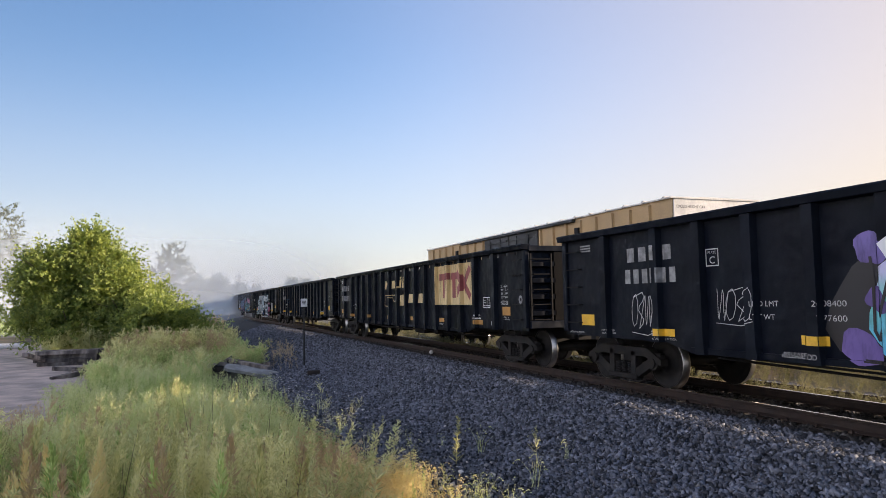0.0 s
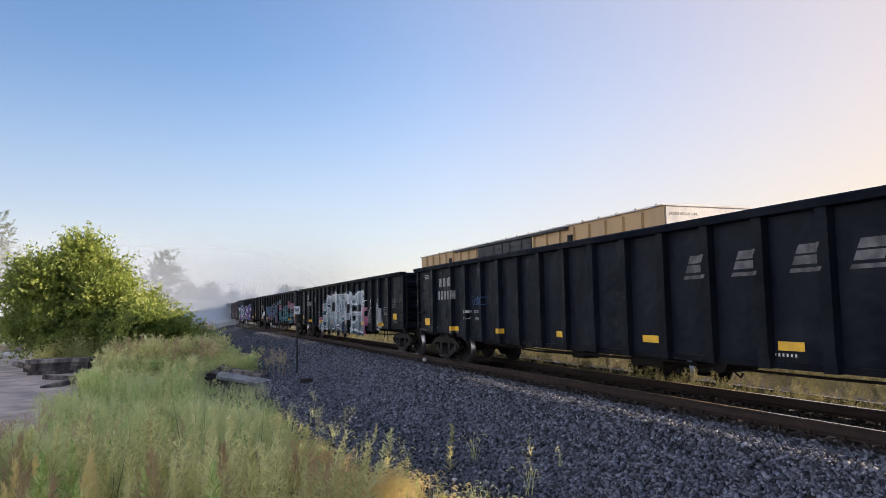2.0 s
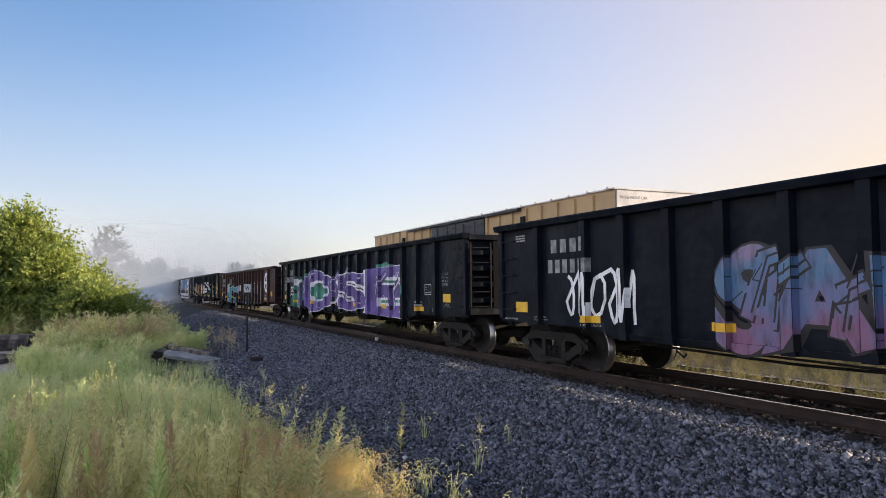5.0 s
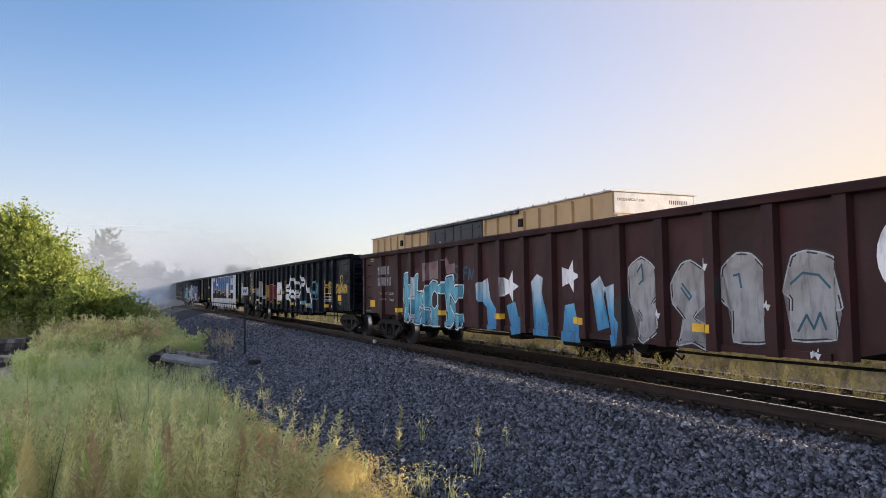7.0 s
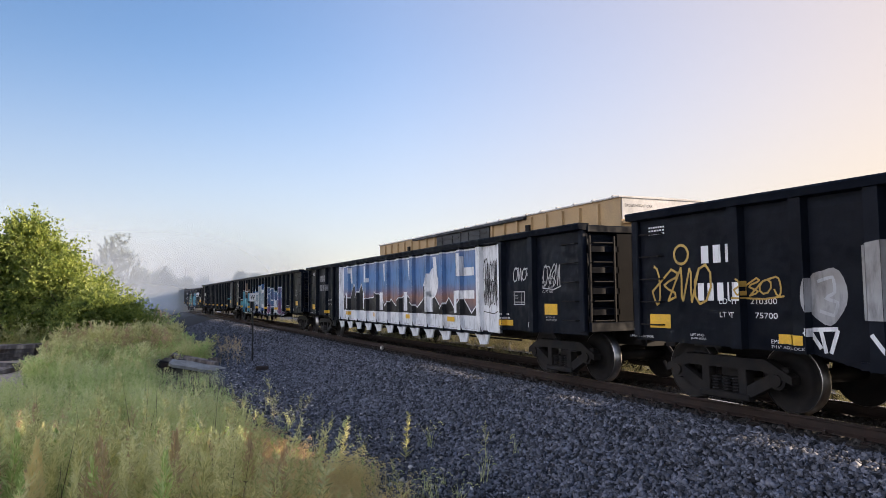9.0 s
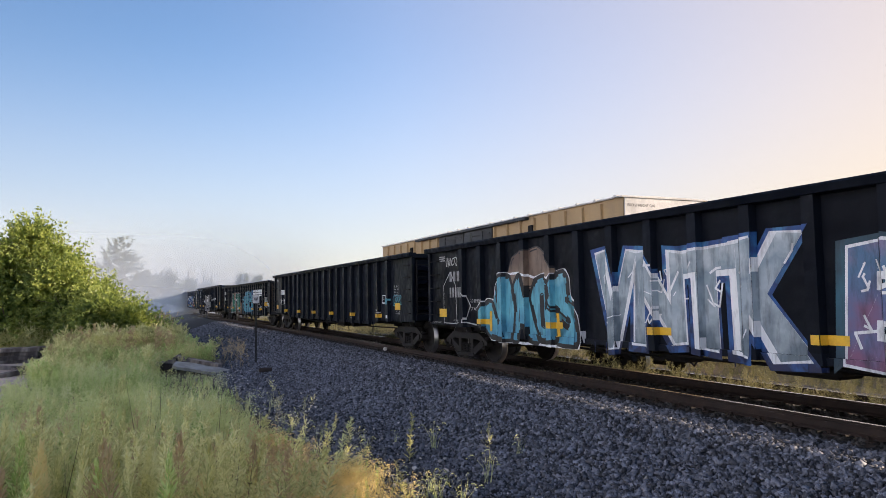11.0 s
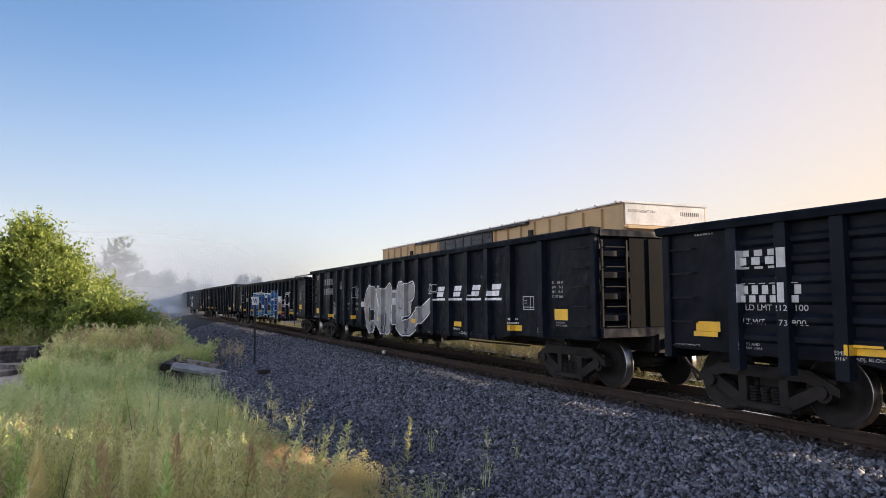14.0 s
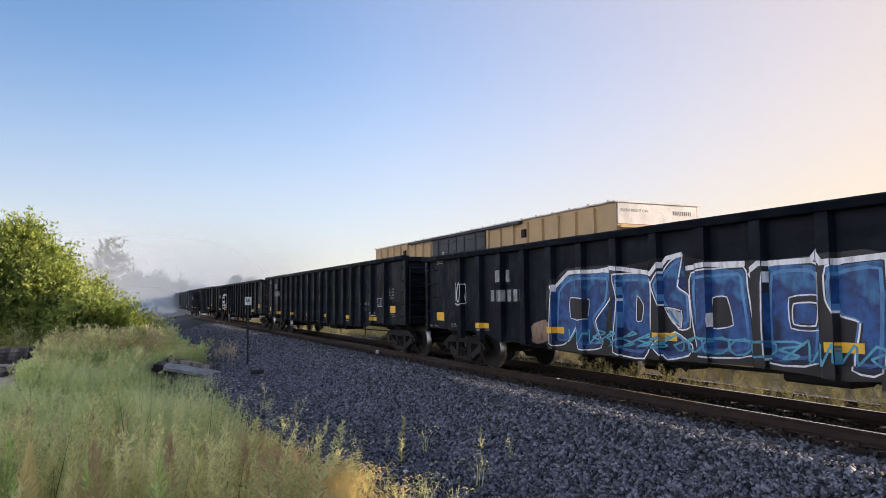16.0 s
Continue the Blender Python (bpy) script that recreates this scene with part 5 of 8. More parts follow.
layer(c, "graffiti_tag", brush([(-3.18, 2.18), (-3.37, 2.16), (-3.40, 2.05), (-3.23, 1.97), (-3.26, 1.85), (-3.42, 1.87)], 0.06) + brush([(-3.11, 1.84), (-3.07, 2.14), (-2.90, 2.13)], 0.06) + brush([(-3.08, 2.01), (-2.95, 2.01)], 0.06) + brush([(-2.85, 1.84), (-2.79, 2.12), (-2.71, 1.86), (-2.56, 2.14), (-2.55, 1.79)], 0.06), TEAL, 2, label="teal scrawled tag")
layer(c, "graffiti", [[(-2.31, 1.75), (-1.94, 1.87), (-1.82, 1.39), (-1.53, 1.14), (-1.54, 0.76), (-1.94, 0.71), (-2.00, 1.22), (-2.29, 1.39)]], FIGURE, 2, label="white and blue sprayed figure shape")
layer(c, "graffiti", [[(-1.14, 1.27), (-0.79, 1.36), (-0.72, 1.08), (-0.49, 1.00), (-0.53, 0.72), (-0.89, 0.66), (-0.99, 0.99)]], FIGURE, 2, label="white and blue sprayed figure shape")
layer(c, "graffiti", [[(-0.17, 1.76), (0.05, 1.91), (0.25, 1.83), (0.21, 1.56), (0.30, 1.18), (0.59, 0.97), (0.54, 0.70), (-0.07, 0.71), (-0.02, 1.17), (-0.11, 1.56)]], FIGURE, 2, label="white and blue sprayed figure shape")
layer(c, "graffiti", [[(0.96, 1.31), (1.25, 1.35), (1.30, 1.14), (1.41, 0.96), (1.46, 0.65), (0.86, 0.65)]], FIGURE, 2, label="white and blue sprayed figure shape")
layer(c, "graffiti", [[(1.75, 1.70), (2.00, 1.83), (2.13, 1.63), (2.06, 1.29), (2.23, 0.96), (1.91, 0.88), (1.83, 1.42)]], FIGURE, 2, label="white and blue sprayed figure shape")
layer(c, "graffiti", [[(2.13, 1.63), (2.36, 1.69), (2.50, 1.43), (2.35, 1.30), (2.58, 1.04), (2.52, 0.69), (2.30, 0.64), (2.24, 1.10)]], FIGURE, 2, label="white and blue sprayed figure shape")
for x, z, r in ((-0.97, 1.67, 0.35), (1.15, 1.84, 0.31)):
    layer(c, "painted_star", star(x, z, r, 0.3), CHALK, 4, label="white painted star")
layer(c, "graffiti_backing", [[(2.45, 1.40), (2.84, 1.62), (2.94, 1.18), (2.90, 0.74), (2.47, 0.65)]], INK, 1)
letter(c, [(2.74, 1.94), (3.05, 2.11), (3.35, 1.92), (3.39, 1.50), (3.27, 1.37), (3.45, 1.20), (3.48, 1.02), (3.08, 0.75), (2.95, 0.87), (3.01, 1.18), (2.74, 1.43)], GREYSILVER, SOFTSILVER, 2, 0.03, label="silver sprayed shape")
letter(c, [(3.68, 1.68), (3.89, 1.96), (4.08, 2.01), (4.37, 1.83), (4.39, 1.44), (4.12, 1.19), (4.37, 1.06), (4.39, 0.73), (4.11, 0.82), (3.80, 0.77), (3.93, 1.15), (3.70, 1.38)], GREYSILVER, SOFTSILVER, 2, 0.03, label="silver sprayed shape")
letter(c, [(4.61, 1.45), (4.65, 1.88), (4.90, 2.07), (5.15, 2.05), (5.36, 1.83), (5.36, 1.35), (5.37, 0.90), (4.81, 0.88), (4.80, 1.29)], GREYSILVER, SOFTSILVER, 2, 0.03, label="silver sprayed shape")
letter(c, [(5.60, 1.55), (5.74, 1.99), (5.95, 2.05), (6.16, 2.01), (6.33, 1.92), (6.46, 1.37), (6.35, 1.33), (6.37, 1.01), (5.71, 0.95), (5.71, 1.46)], GREYSILVER, SOFTSILVER, 2, 0.03, label="silver sprayed shape")
layer(c, "graffiti_line", stroke([(2.95, 1.87), (3.06, 1.99), (3.08, 1.74), (2.99, 1.68)], 0.03) + stroke([(3.89, 1.61), (4.04, 1.44), (4.08, 1.49), (3.91, 1.67)], 0.03) + stroke([(4.85, 1.77), (4.94, 1.79), (4.97, 1.61)], 0.03) + stroke([(5.72, 1.65), (5.89, 1.78), (6.10, 1.75), (6.24, 1.60)], 0.03) + stroke([(5.80, 1.07), (5.92, 1.27), (6.01, 1.11), (6.10, 1.30), (6.17, 1.11)], 0.03), TEAL, 4)
for x, z, r in ((3.47, 1.22, 0.09), (4.41, 1.93, 0.1), (5.43, 1.38, 0.08), (6.04, 0.81, 0.08)):
    layer(c, "painted_star", star(x, z, r, 0.2, 0.25), CHALK, 4, label="small white scribbled star")
layer(c, "round_emblem", ring(7.36, 1.94, 0.56, 0.2) + rect(7.28, 7.44, 1.62, 2.26) + rect(7.04, 7.68, 1.86, 2.02), CHALK, 2, label="white round emblem with a cross")
CARS.append(c)

# car with gold tags, red and white letters and angular white lines
c = gondola(BLACK, "black open freight car with gold tags and angular white graffiti", posts=EVEN_POSTS, zero=-0.11)
stencils(c, (-8.6, -7.95, 2.05, 3), (-8.68, -7.8, 1.52, 5), ("210300", "75700"), -8.3, white=CHALK, table=False, worn=False)
yellow_tag(c, -9.05, 1.75, 151, 1.25, 0.6, line=0.035)
layer(c, "graffiti_tag", ring(-8.98, 2.2, 0.16, 0.04, 16), GOLD, 4)
yellow_tag(c, -7.62, 1.7, 152, 0.72, 0.26, line=0.025)
yellow_tag(c, -4.25, 1.6, 153, 0.6, 0.8)
layer(c, "graffiti", blob(-6.69, 1.58, 0.25, 0.36, 154, 0.08), GREYSILVER, 2, label="silver sprayed shape")
layer(c, "graffiti", [[(-6.24, 1.3), (-6.24, 2.15), (-5.9, 2.2), (-5.75, 1.9), (-5.85, 1.3)]], GREYSILVER, 2, label="silver sprayed shape")
layer(c, "graffiti", rect(-5.3, -5.02, 1.2, 2.1) + rect(-5.02, -4.7, 1.2, 1.4), GREYSILVER, 2, label="silver sprayed shape")
layer(c, "graffiti_line", brush([(-6.8, 1.75), (-6.6, 1.8), (-6.58, 1.62), (-6.7, 1.55), (-6.55, 1.5), (-6.6, 1.35), (-6.78, 1.4)], 0.04), SOFTSILVER, 3)
layer(c, "graffiti_line", brush([(-6.92, 1.15), (-6.78, 0.95)], 0.05) + brush([(-6.78, 1.17), (-6.72, 0.9)], 0.05) + brush([(-6.56, 1.18), (-6.66, 0.9)], 0.05) + brush([(-6.92, 1.17), (-6.56, 1.19)], 0.05), CHALK, 3, label="white painted fingers")
layer(c, "graffiti_line", brush([(-6.1, 1.15), (-5.9, 0.9), (-5.8, 1.1), (-5.6, 0.86)], 0.05), CHALK, 3)
letter(c, [(-3.27, 1.92), (-2.62, 2.01), (-2.58, 1.80), (-2.90, 1.74), (-2.86, 1.61), (-2.59, 1.60), (-2.59, 1.47), (-2.85, 1.43), (-2.80, 1.27), (-2.50, 1.26), (-2.46, 1.05), (-3.09, 0.99)], DEEPRED, GOLD, 3, 0.03, label="deep red sprayed letter")
letter(c, [(-2.50, 2.00), (-2.25, 2.02), (-1.93, 1.54), (-1.93, 2.03), (-1.70, 2.03), (-1.74, 1.11), (-2.07, 1.13), (-2.30, 1.46), (-2.28, 1.08), (-2.48, 1.07)], DEEPRED, GOLD, 3.2, 0.03, label="deep red sprayed letter")
letter(c, [(-1.64, 2.00), (-0.97, 2.09), (-0.99, 1.82), (-1.25, 1.45), (-0.92, 1.48), (-0.93, 1.16), (-1.68, 1.16), (-1.34, 1.77), (-1.62, 1.79)], CHALK, GOLD, 3, 0.03, label="white sprayed letter")
letter(c, [(-0.90, 1.77), (-0.80, 2.03), (-0.59, 2.11), (-0.38, 2.04), (-0.28, 1.59), (-0.34, 1.20), (-0.53, 1.12), (-0.80, 1.25)], CHALK, GOLD, 3.2, 0.03, hole=[(-0.80, 1.70), (-0.66, 1.76), (-0.62, 1.48), (-0.71, 1.34), (-0.80, 1.48)], label="white sprayed letter")
layer(c, "graffiti_tag", brush([(-0.09, 2.11), (-0.24, 2.09), (-0.15, 2.00), (-0.25, 1.93)], 0.03) + brush([(-0.05, 2.06), (-0.06, 1.92)], 0.03) + brush([(0.04, 1.81), (0.05, 1.93), (0.14, 1.90), (0.06, 1.85), (0.24, 1.57)], 0.03), GOLD, 3, label="thin golden tag")
for line_points in ([(1.00, 2.31), (0.83, 1.99), (0.50, 1.72)], [(0.43, 1.70), (1.16, 1.54), (1.50, 1.51)], [(1.22, 2.02), (1.11, 1.63), (0.48, 1.34)], [(0.48, 1.35), (1.14, 1.10), (1.44, 0.95)], [(1.37, 2.18), (1.99, 2.12), (2.27, 2.10)], [(1.64, 2.19), (2.11, 1.67), (2.35, 1.11), (2.46, 1.02)], [(1.30, 1.90), (1.50, 1.68), (1.81, 1.49), (2.20, 1.64), (2.55, 1.62)], [(1.52, 1.40), (1.94, 1.27), (2.39, 1.09)], [(2.31, 2.04), (2.70, 1.96)], [(2.41, 1.43), (2.67, 1.35)], [(2.57, 1.60), (2.41, 1.44)]):
    layer(c, "graffiti", stroke(line_points, 0.13), CHALK, 2, label="angular white sprayed line")
for line_points in ([(3.2, 2.35), (3.7, 2.0), (3.0, 1.6), (2.5, 1.35)], [(3.0, 1.12), (3.9, 1.1)], [(4.1, 2.35), (4.35, 1.8), (4.95, 0.95), (4.1, 1.05)]):
    layer(c, "graffiti", stroke(line_points, 0.13), CHALK, 2, label="angular white sprayed line")
yellow_tag(c, 5.55, 1.7, 158, 0.8, 0.7, CYAN, 0.035)
yellow_tag(c, 7.5, 1.75, 159, 0.85, 0.62)
layer(c, "graffiti_tag", scrawl(8.35, 9.75, 1.5, 1.88, 12, 160, 0.06) + ring(9.05, 2.02, 0.18, 0.05), GOLD, 4, label="broad golden sprayed tag with a halo")
layer(c, "notice_table", frame_box(7.2, 7.72, 1.22, 1.52, 0.02) + rect(7.45, 7.47, 1.22, 1.52) + rect(7.2, 7.72, 1.28, 1.3), CHALK, 5, label="white boxed notice table")
layer(c, "graffiti_filling", rect(3.45, 4.15, 1.05, 1.2) + rect(4.3, 4.95, 0.92, 1.1), CYAN, 3)
CARS.append(c)

# car with a mural of hills under a dusk sky
c = gondola(BLACK, "black open freight car with a white and blue mural of hills")
stencils(c, (-8.4, -7.2, 2.25, 4), (-8.5, -7.1, 1.87, 6), ("210900", "75100"), -7.2)
layer(c, "mural_ground", rect(-5.3, 6.95, 0.8, 2.74), CHALK, 1, label="white painted mural ground")
layer(c, "mural_sky", rect(-5.0, 5.85, 1.15, 2.7), DUSK, 2, label="dusk sky of blue and orange")
dark, edge = hills(-5.0, 5.85, 1.15, 1.5, 2.15, 26, 5)
layer(c, "mural_hill_line", dark, INK, 3, label="black hills")
layer(c, "mural_line", edge, CHALK, 4)
layer(c, "mural_letter", [q for x in (-4.4, -2.6, -0.9, 1.2, 3.0, 4.6) for q in rect(x - 0.12, x + 0.16, 1.2, 1.75) + rect(x + 0.3, x + 0.5, 2.1, 2.66, -0.1)] + blob(3.2, 1.95, 0.32, 0.42, 160, 0.06) + rect(4.7, 5.6, 1.55, 1.75) + rect(4.7, 5.6, 2.1, 2.3), CHALK, 5)
layer(c, "graffiti_tag", scrawl(6.05, 6.85, 1.5, 2.5, 16, 162, 0.02) + scrawl(6.05, 6.85, 1.3, 2.1, 14, 163, 0.02), INK, 3)
for x in POSTS:
    if abs(x) < 6.4:
        part("sill_bracket", mesh("bracket", build_bracket, CHALK if -5.3 < x < 6.9 else BLACK), c, pose(x, 0, 0), "white painted bracket under the sill" if -5.3 < x < 6.9 else "")
yellow_tag(c, 7.75, 2.05, 164, 0.7, 0.3, WHITE, 0.025)
yellow_tag(c, 8.85, 2.0, 165, 0.6, 0.45, WHITE, 0.02)
CARS.append(c)

# car with a large cyan piece on a brown haze
c = gondola(BLACK, "black open freight car with large cyan graffiti letters", posts=EVEN_POSTS)
stencils(c, (-9.06, -8.2, 2.0, 4), (-9.06, -8.15, 1.6, 6), ("209000", "77000"), -7.9)
letter(c, [(-6.12, 2.03), (-5.93, 2.41), (-5.62, 2.52), (-5.32, 2.53), (-4.93, 2.58), (-4.62, 2.40), (-4.31, 2.08), (-4.42, 1.77), (-6.05, 1.82)], BROWN, BROWN, 0.6, 0.04, label="brown sprayed haze")
letter(c, [(-7.34, 1.29), (-7.06, 1.49), (-6.81, 1.46), (-6.56, 1.01), (-6.36, 1.10), (-6.61, 1.55), (-6.62, 1.83), (-6.34, 2.05), (-6.07, 2.03), (-5.90, 1.65), (-5.83, 1.17), (-5.97, 0.69), (-6.90, 0.71), (-7.30, 1.01)], CYAN, INK, 2, 0.06, label="cyan sprayed letter rimmed in black")
letter(c, [(-5.89, 1.81), (-5.69, 2.04), (-5.44, 2.02), (-5.20, 1.39), (-4.85, 0.70), (-5.24, 0.72), (-5.31, 0.98), (-5.61, 0.97), (-5.68, 0.68), (-5.93, 0.69), (-5.81, 1.28)], CYAN, INK, 2.2, 0.06, hole=[(-5.64, 1.36), (-5.49, 1.29), (-5.50, 1.08), (-5.65, 1.07)], label="cyan sprayed letter rimmed in black")
letter(c, [(-5.21, 1.57), (-5.04, 1.91), (-4.72, 1.99), (-4.45, 1.84), (-4.42, 1.59), (-4.52, 1.42), (-4.29, 1.28), (-4.25, 1.13), (-4.22, 0.77), (-4.78, 0.72), (-5.03, 1.05)], CYAN, INK, 2.4, 0.06, hole=[(-4.85, 1.61), (-4.73, 1.64), (-4.72, 1.16), (-4.53, 1.12), (-4.58, 0.97), (-4.82, 1.01)], label="cyan sprayed letter rimmed in black")
letter(c, [(-4.46, 1.81), (-4.27, 2.02), (-4.04, 2.05), (-3.92, 1.93), (-3.89, 1.62), (-3.96, 1.54), (-3.69, 1.41), (-3.53, 1.20), (-3.47, 0.95), (-3.51, 0.70), (-4.21, 0.70), (-4.22, 1.13), (-3.91, 1.01), (-3.89, 1.14), (-4.18, 1.30), (-4.43, 1.45)], CYAN, INK, 2.6, 0.06, label="cyan sprayed letter rimmed in black")
layer(c, "graffiti_line", brush([(-7.43, 1.25), (-7.09, 1.55), (-6.75, 1.54), (-6.67, 1.86), (-6.38, 2.11), (-6.04, 2.09), (-5.68, 2.10), (-5.35, 2.05), (-5.04, 1.98), (-4.71, 2.05), (-4.47, 1.95), (-4.27, 2.07), (-3.99, 2.10), (-3.86, 1.93), (-3.83, 1.60), (-3.48, 1.24), (-3.45, 0.66), (-4.88, 0.65), (-6.90, 0.65)], 0.05, True), CHALK, 1, label="white outer rim")
layer(c, "reflector", [[(-6.93, 1.28), (-6.83, 1.28), (-6.84, 0.83), (-6.94, 0.83)]] + [[(-4.28, 1.27), (-4.19, 1.27), (-4.16, 0.83), (-4.26, 0.82)]], YELLOW, 5.4, label="upright yellow reflective strip")
layer(c, "graffiti_line", stroke([(-9.4, 0.95), (-9.4, 1.9), (-9.0, 2.25), (-8.7, 1.9), (-8.65, 0.95), (-9.4, 0.95)], 0.02) + stroke([(-8.2, 1.7), (-7.9, 1.4), (-8.2, 1.0), (-7.6, 0.95)], 0.03), WHITE, 3)
piece(c, "VNTK", -3.1, 1.2, 0.8, 2.3, SILVER, CHALK, "angular silver letters", back=BLUE)
piece(c, "BAYR", 1.6, 6.2, 0.8, 2.1, LILAC, CHALK, "lilac and blue letters", back=TEAL)
yellow_tag(c, -8.9, 2.5, 173, 0.7, 0.25, WHITE, 0.02)
CARS.append(c)

# plain black car
c = gondola(BLACK, "plain black open freight car with yellow reflectors", posts=EVEN_POSTS, zero=-0.03)
stencils(c, (-8.2, -7.3, 1.85, 4), (-8.2, -7.28, 1.38, 6), ("209900", "76100"), -8.2, white=CHALK, worn=False)
yellow_tag(c, 8.76, 1.55, 181, 0.7, 0.3, CYAN, 0.02)
yellow_tag(c, 8.0, 1.5, 182, 0.4, 0.25, CYAN, 0.015)
CARS.append(c)

# car with ribbed panels, green and blue letters
c = gondola(BLACK, "black ribbed open freight car with green and blue graffiti", posts=CLOSE_POSTS, ribbed=True, drop=0.2)
stencils(c, (-8.85, -8.0, 2.02, 4), (-8.85, -7.9, 1.58, 6), ("212100", "73900"), -8.8, posts=CLOSE_POSTS, proud=0.0, table=False, worn=False)
layer(c, "notice_table", frame_box(8.45, 8.9, 1.46, 1.74, 0.022) + rect(8.66, 8.68, 1.48, 1.72) + rect(8.47, 8.88, 1.52, 1.54), WHITE, 1, CLOSE_POSTS, 0, "white boxed notice table")
for k, line_text in enumerate(("IL   65-2", "IW   9-2", "IH   5-6", "CU FT 3287")):
    layer(c, "size_stencil", text(line_text, 8.5, 8.86, 2.06 - 0.09 * k, 2.12 - 0.09 * k), WHITE, 1, CLOSE_POSTS, 0, "white dimension lettering")
layer(c, "graffiti_tag", scrawl(9.05, 9.6, 1.2, 1.4, 8, 196, 0.05), CHALK, 3, CLOSE_POSTS, 0, "thick white scrawled tag")
yellow_tag(c, 5.6, 1.15, 192, 0.5, 0.35, WORN, 0.02, CLOSE_POSTS)
yellow_tag(c, 7.4, 1.15, 193, 0.5, 0.3, WORN, 0.018, CLOSE_POSTS)
layer(c, "letter_panel", rect(4.5, 7.68, 1.68, 2.27), BLACK, 1, CLOSE_POSTS, 0.06, "plain black panel")
letter(c, [(-6.08, 0.68), (-5.69, 1.32), (-4.87, 1.48), (-4.83, 2.07), (-2.73, 2.14), (-1.21, 2.10), (-0.93, 1.57), (-0.60, 1.46), (-0.25, 1.22), (-0.08, 0.67), (-1.29, 0.65)], BROWN, BROWN, 1, 0.03, label="brown ground of a green piece")
letter(c, [(-4.83, 2.08), (-4.43, 2.10), (-4.44, 1.01), (-4.35, 0.68), (-5.26, 0.69), (-5.52, 1.25), (-5.14, 1.30), (-5.07, 0.99), (-4.81, 1.01)], GREEN, CHALK, 2, 0.045, label="green sprayed letter")
letter(c, [(-4.29, 2.04), (-3.61, 2.01), (-3.57, 1.31), (-3.40, 1.17), (-3.38, 0.67), (-3.69, 0.83), (-3.94, 1.22), (-4.01, 0.66), (-4.29, 0.73)], GREEN, CHALK, 2.2, 0.045, hole=[(-4.04, 1.69), (-3.73, 1.71), (-3.73, 1.47), (-4.04, 1.46)], label="green sprayed letter")
letter(c, [(-3.42, 2.01), (-2.99, 2.03), (-2.89, 1.44), (-2.79, 0.68), (-3.26, 0.66), (-3.40, 1.18)], GREEN, CHALK, 2, 0.045, label="green sprayed letter")
letter(c, [(-2.81, 2.08), (-2.11, 2.03), (-2.10, 1.34), (-2.11, 0.72), (-2.40, 0.80), (-2.60, 0.68), (-2.69, 1.32)], GREEN, CHALK, 2.2, 0.045, label="green sprayed letter")
letter(c, [(-2.00, 2.05), (-1.61, 2.07), (-1.56, 1.12), (-1.36, 0.70), (-1.89, 0.73), (-2.01, 1.11)], GREEN, CHALK, 2, 0.045, label="green sprayed letter")
letter(c, [(-1.44, 2.06), (-1.20, 2.06), (-1.13, 1.30), (-0.97, 1.09), (-0.65, 1.23), (-0.59, 0.82), (-1.13, 0.66), (-1.33, 0.97)], GREEN, CHALK, 2.2, 0.045, label="green sprayed letter")
letter(c, [(0.06, 1.67), (0.24, 1.76), (1.73, 1.90), (1.66, 0.65), (0.02, 0.68)], TEAL, TEAL, 1, 0.03, label="dark ground of a blue piece")
letter(c, [(0.27, 1.68), (0.51, 1.77), (0.97, 1.42), (0.92, 1.83), (1.16, 1.87), (1.26, 1.23), (1.38, 0.69), (1.16, 0.72), (0.62, 1.28), (0.79, 0.87), (0.57, 0.80), (0.34, 1.38)], CYAN, INK, 2, 0.04, label="blue sprayed letter")
piece(c, "ERV", 1.47, 4.6, 0.78, 2.1, CYAN, BLUE, "blue sprayed letters", CLOSE_POSTS, back=TEAL, proud=0.0, wild=4)
for x in (5.0, 5.75, 6.5, 7.15):
    layer(c, "letter_shape", rect(x - 0.34, x + 0.26, 1.93, 2.05, 0.06) + rect(x - 0.27, x + 0.36, 2.08, 2.22, 0.07), CHALK, 2, CLOSE_POSTS, 0.06, "slanted white letter shape")
layer(c, "letter_stripe", [[(4.52, 1.74), (7.34, 1.84), (7.38, 1.9), (4.66, 1.86)]], CHALK, 2, CLOSE_POSTS, 0.06, "white stripe under the letters")
yellow_tag(c, 6.5, 1.2, 191, 0.6, 0.4, WORN, 0.024, CLOSE_POSTS)
CARS.append(c)

# car with fat silver letters and wide-spaced white ones
c = gondola(BLACK, "black open freight car with fat silver graffiti letters")
stencils(c, (-8.4, -7.05, 2.25, 4), (-8.45, -7.0, 1.87, 6), ("208100", "77900"), -5.26, column=1.02)
letter(c, [(-3.16, 1.52), (-2.91, 1.94), (-2.56, 2.15), (-2.19, 2.12), (-1.93, 1.98), (-1.70, 1.42), (-1.77, 0.95), (-2.08, 0.60), (-2.53, 0.56), (-2.94, 0.96)], GREYSILVER, CHALK, 2, 0.045, hole=[(-2.64, 1.44), (-2.31, 1.48), (-2.01, 1.21), (-2.17, 0.90), (-2.58, 0.85)], label="fat silver sprayed letter")
letter(c, [(-1.88, 1.93), (-1.70, 2.11), (-1.51, 2.04), (-1.02, 1.99), (-0.62, 2.17), (-0.21, 2.13), (-0.05, 1.81), (-0.14, 1.31), (-0.28, 0.87), (-0.60, 0.60), (-0.89, 0.61), (-0.95, 1.44), (-1.08, 1.03), (-1.01, 0.57), (-1.41, 0.65), (-1.72, 0.82), (-1.63, 1.42)], GREYSILVER, CHALK, 2.2, 0.045, label="fat silver sprayed letter")
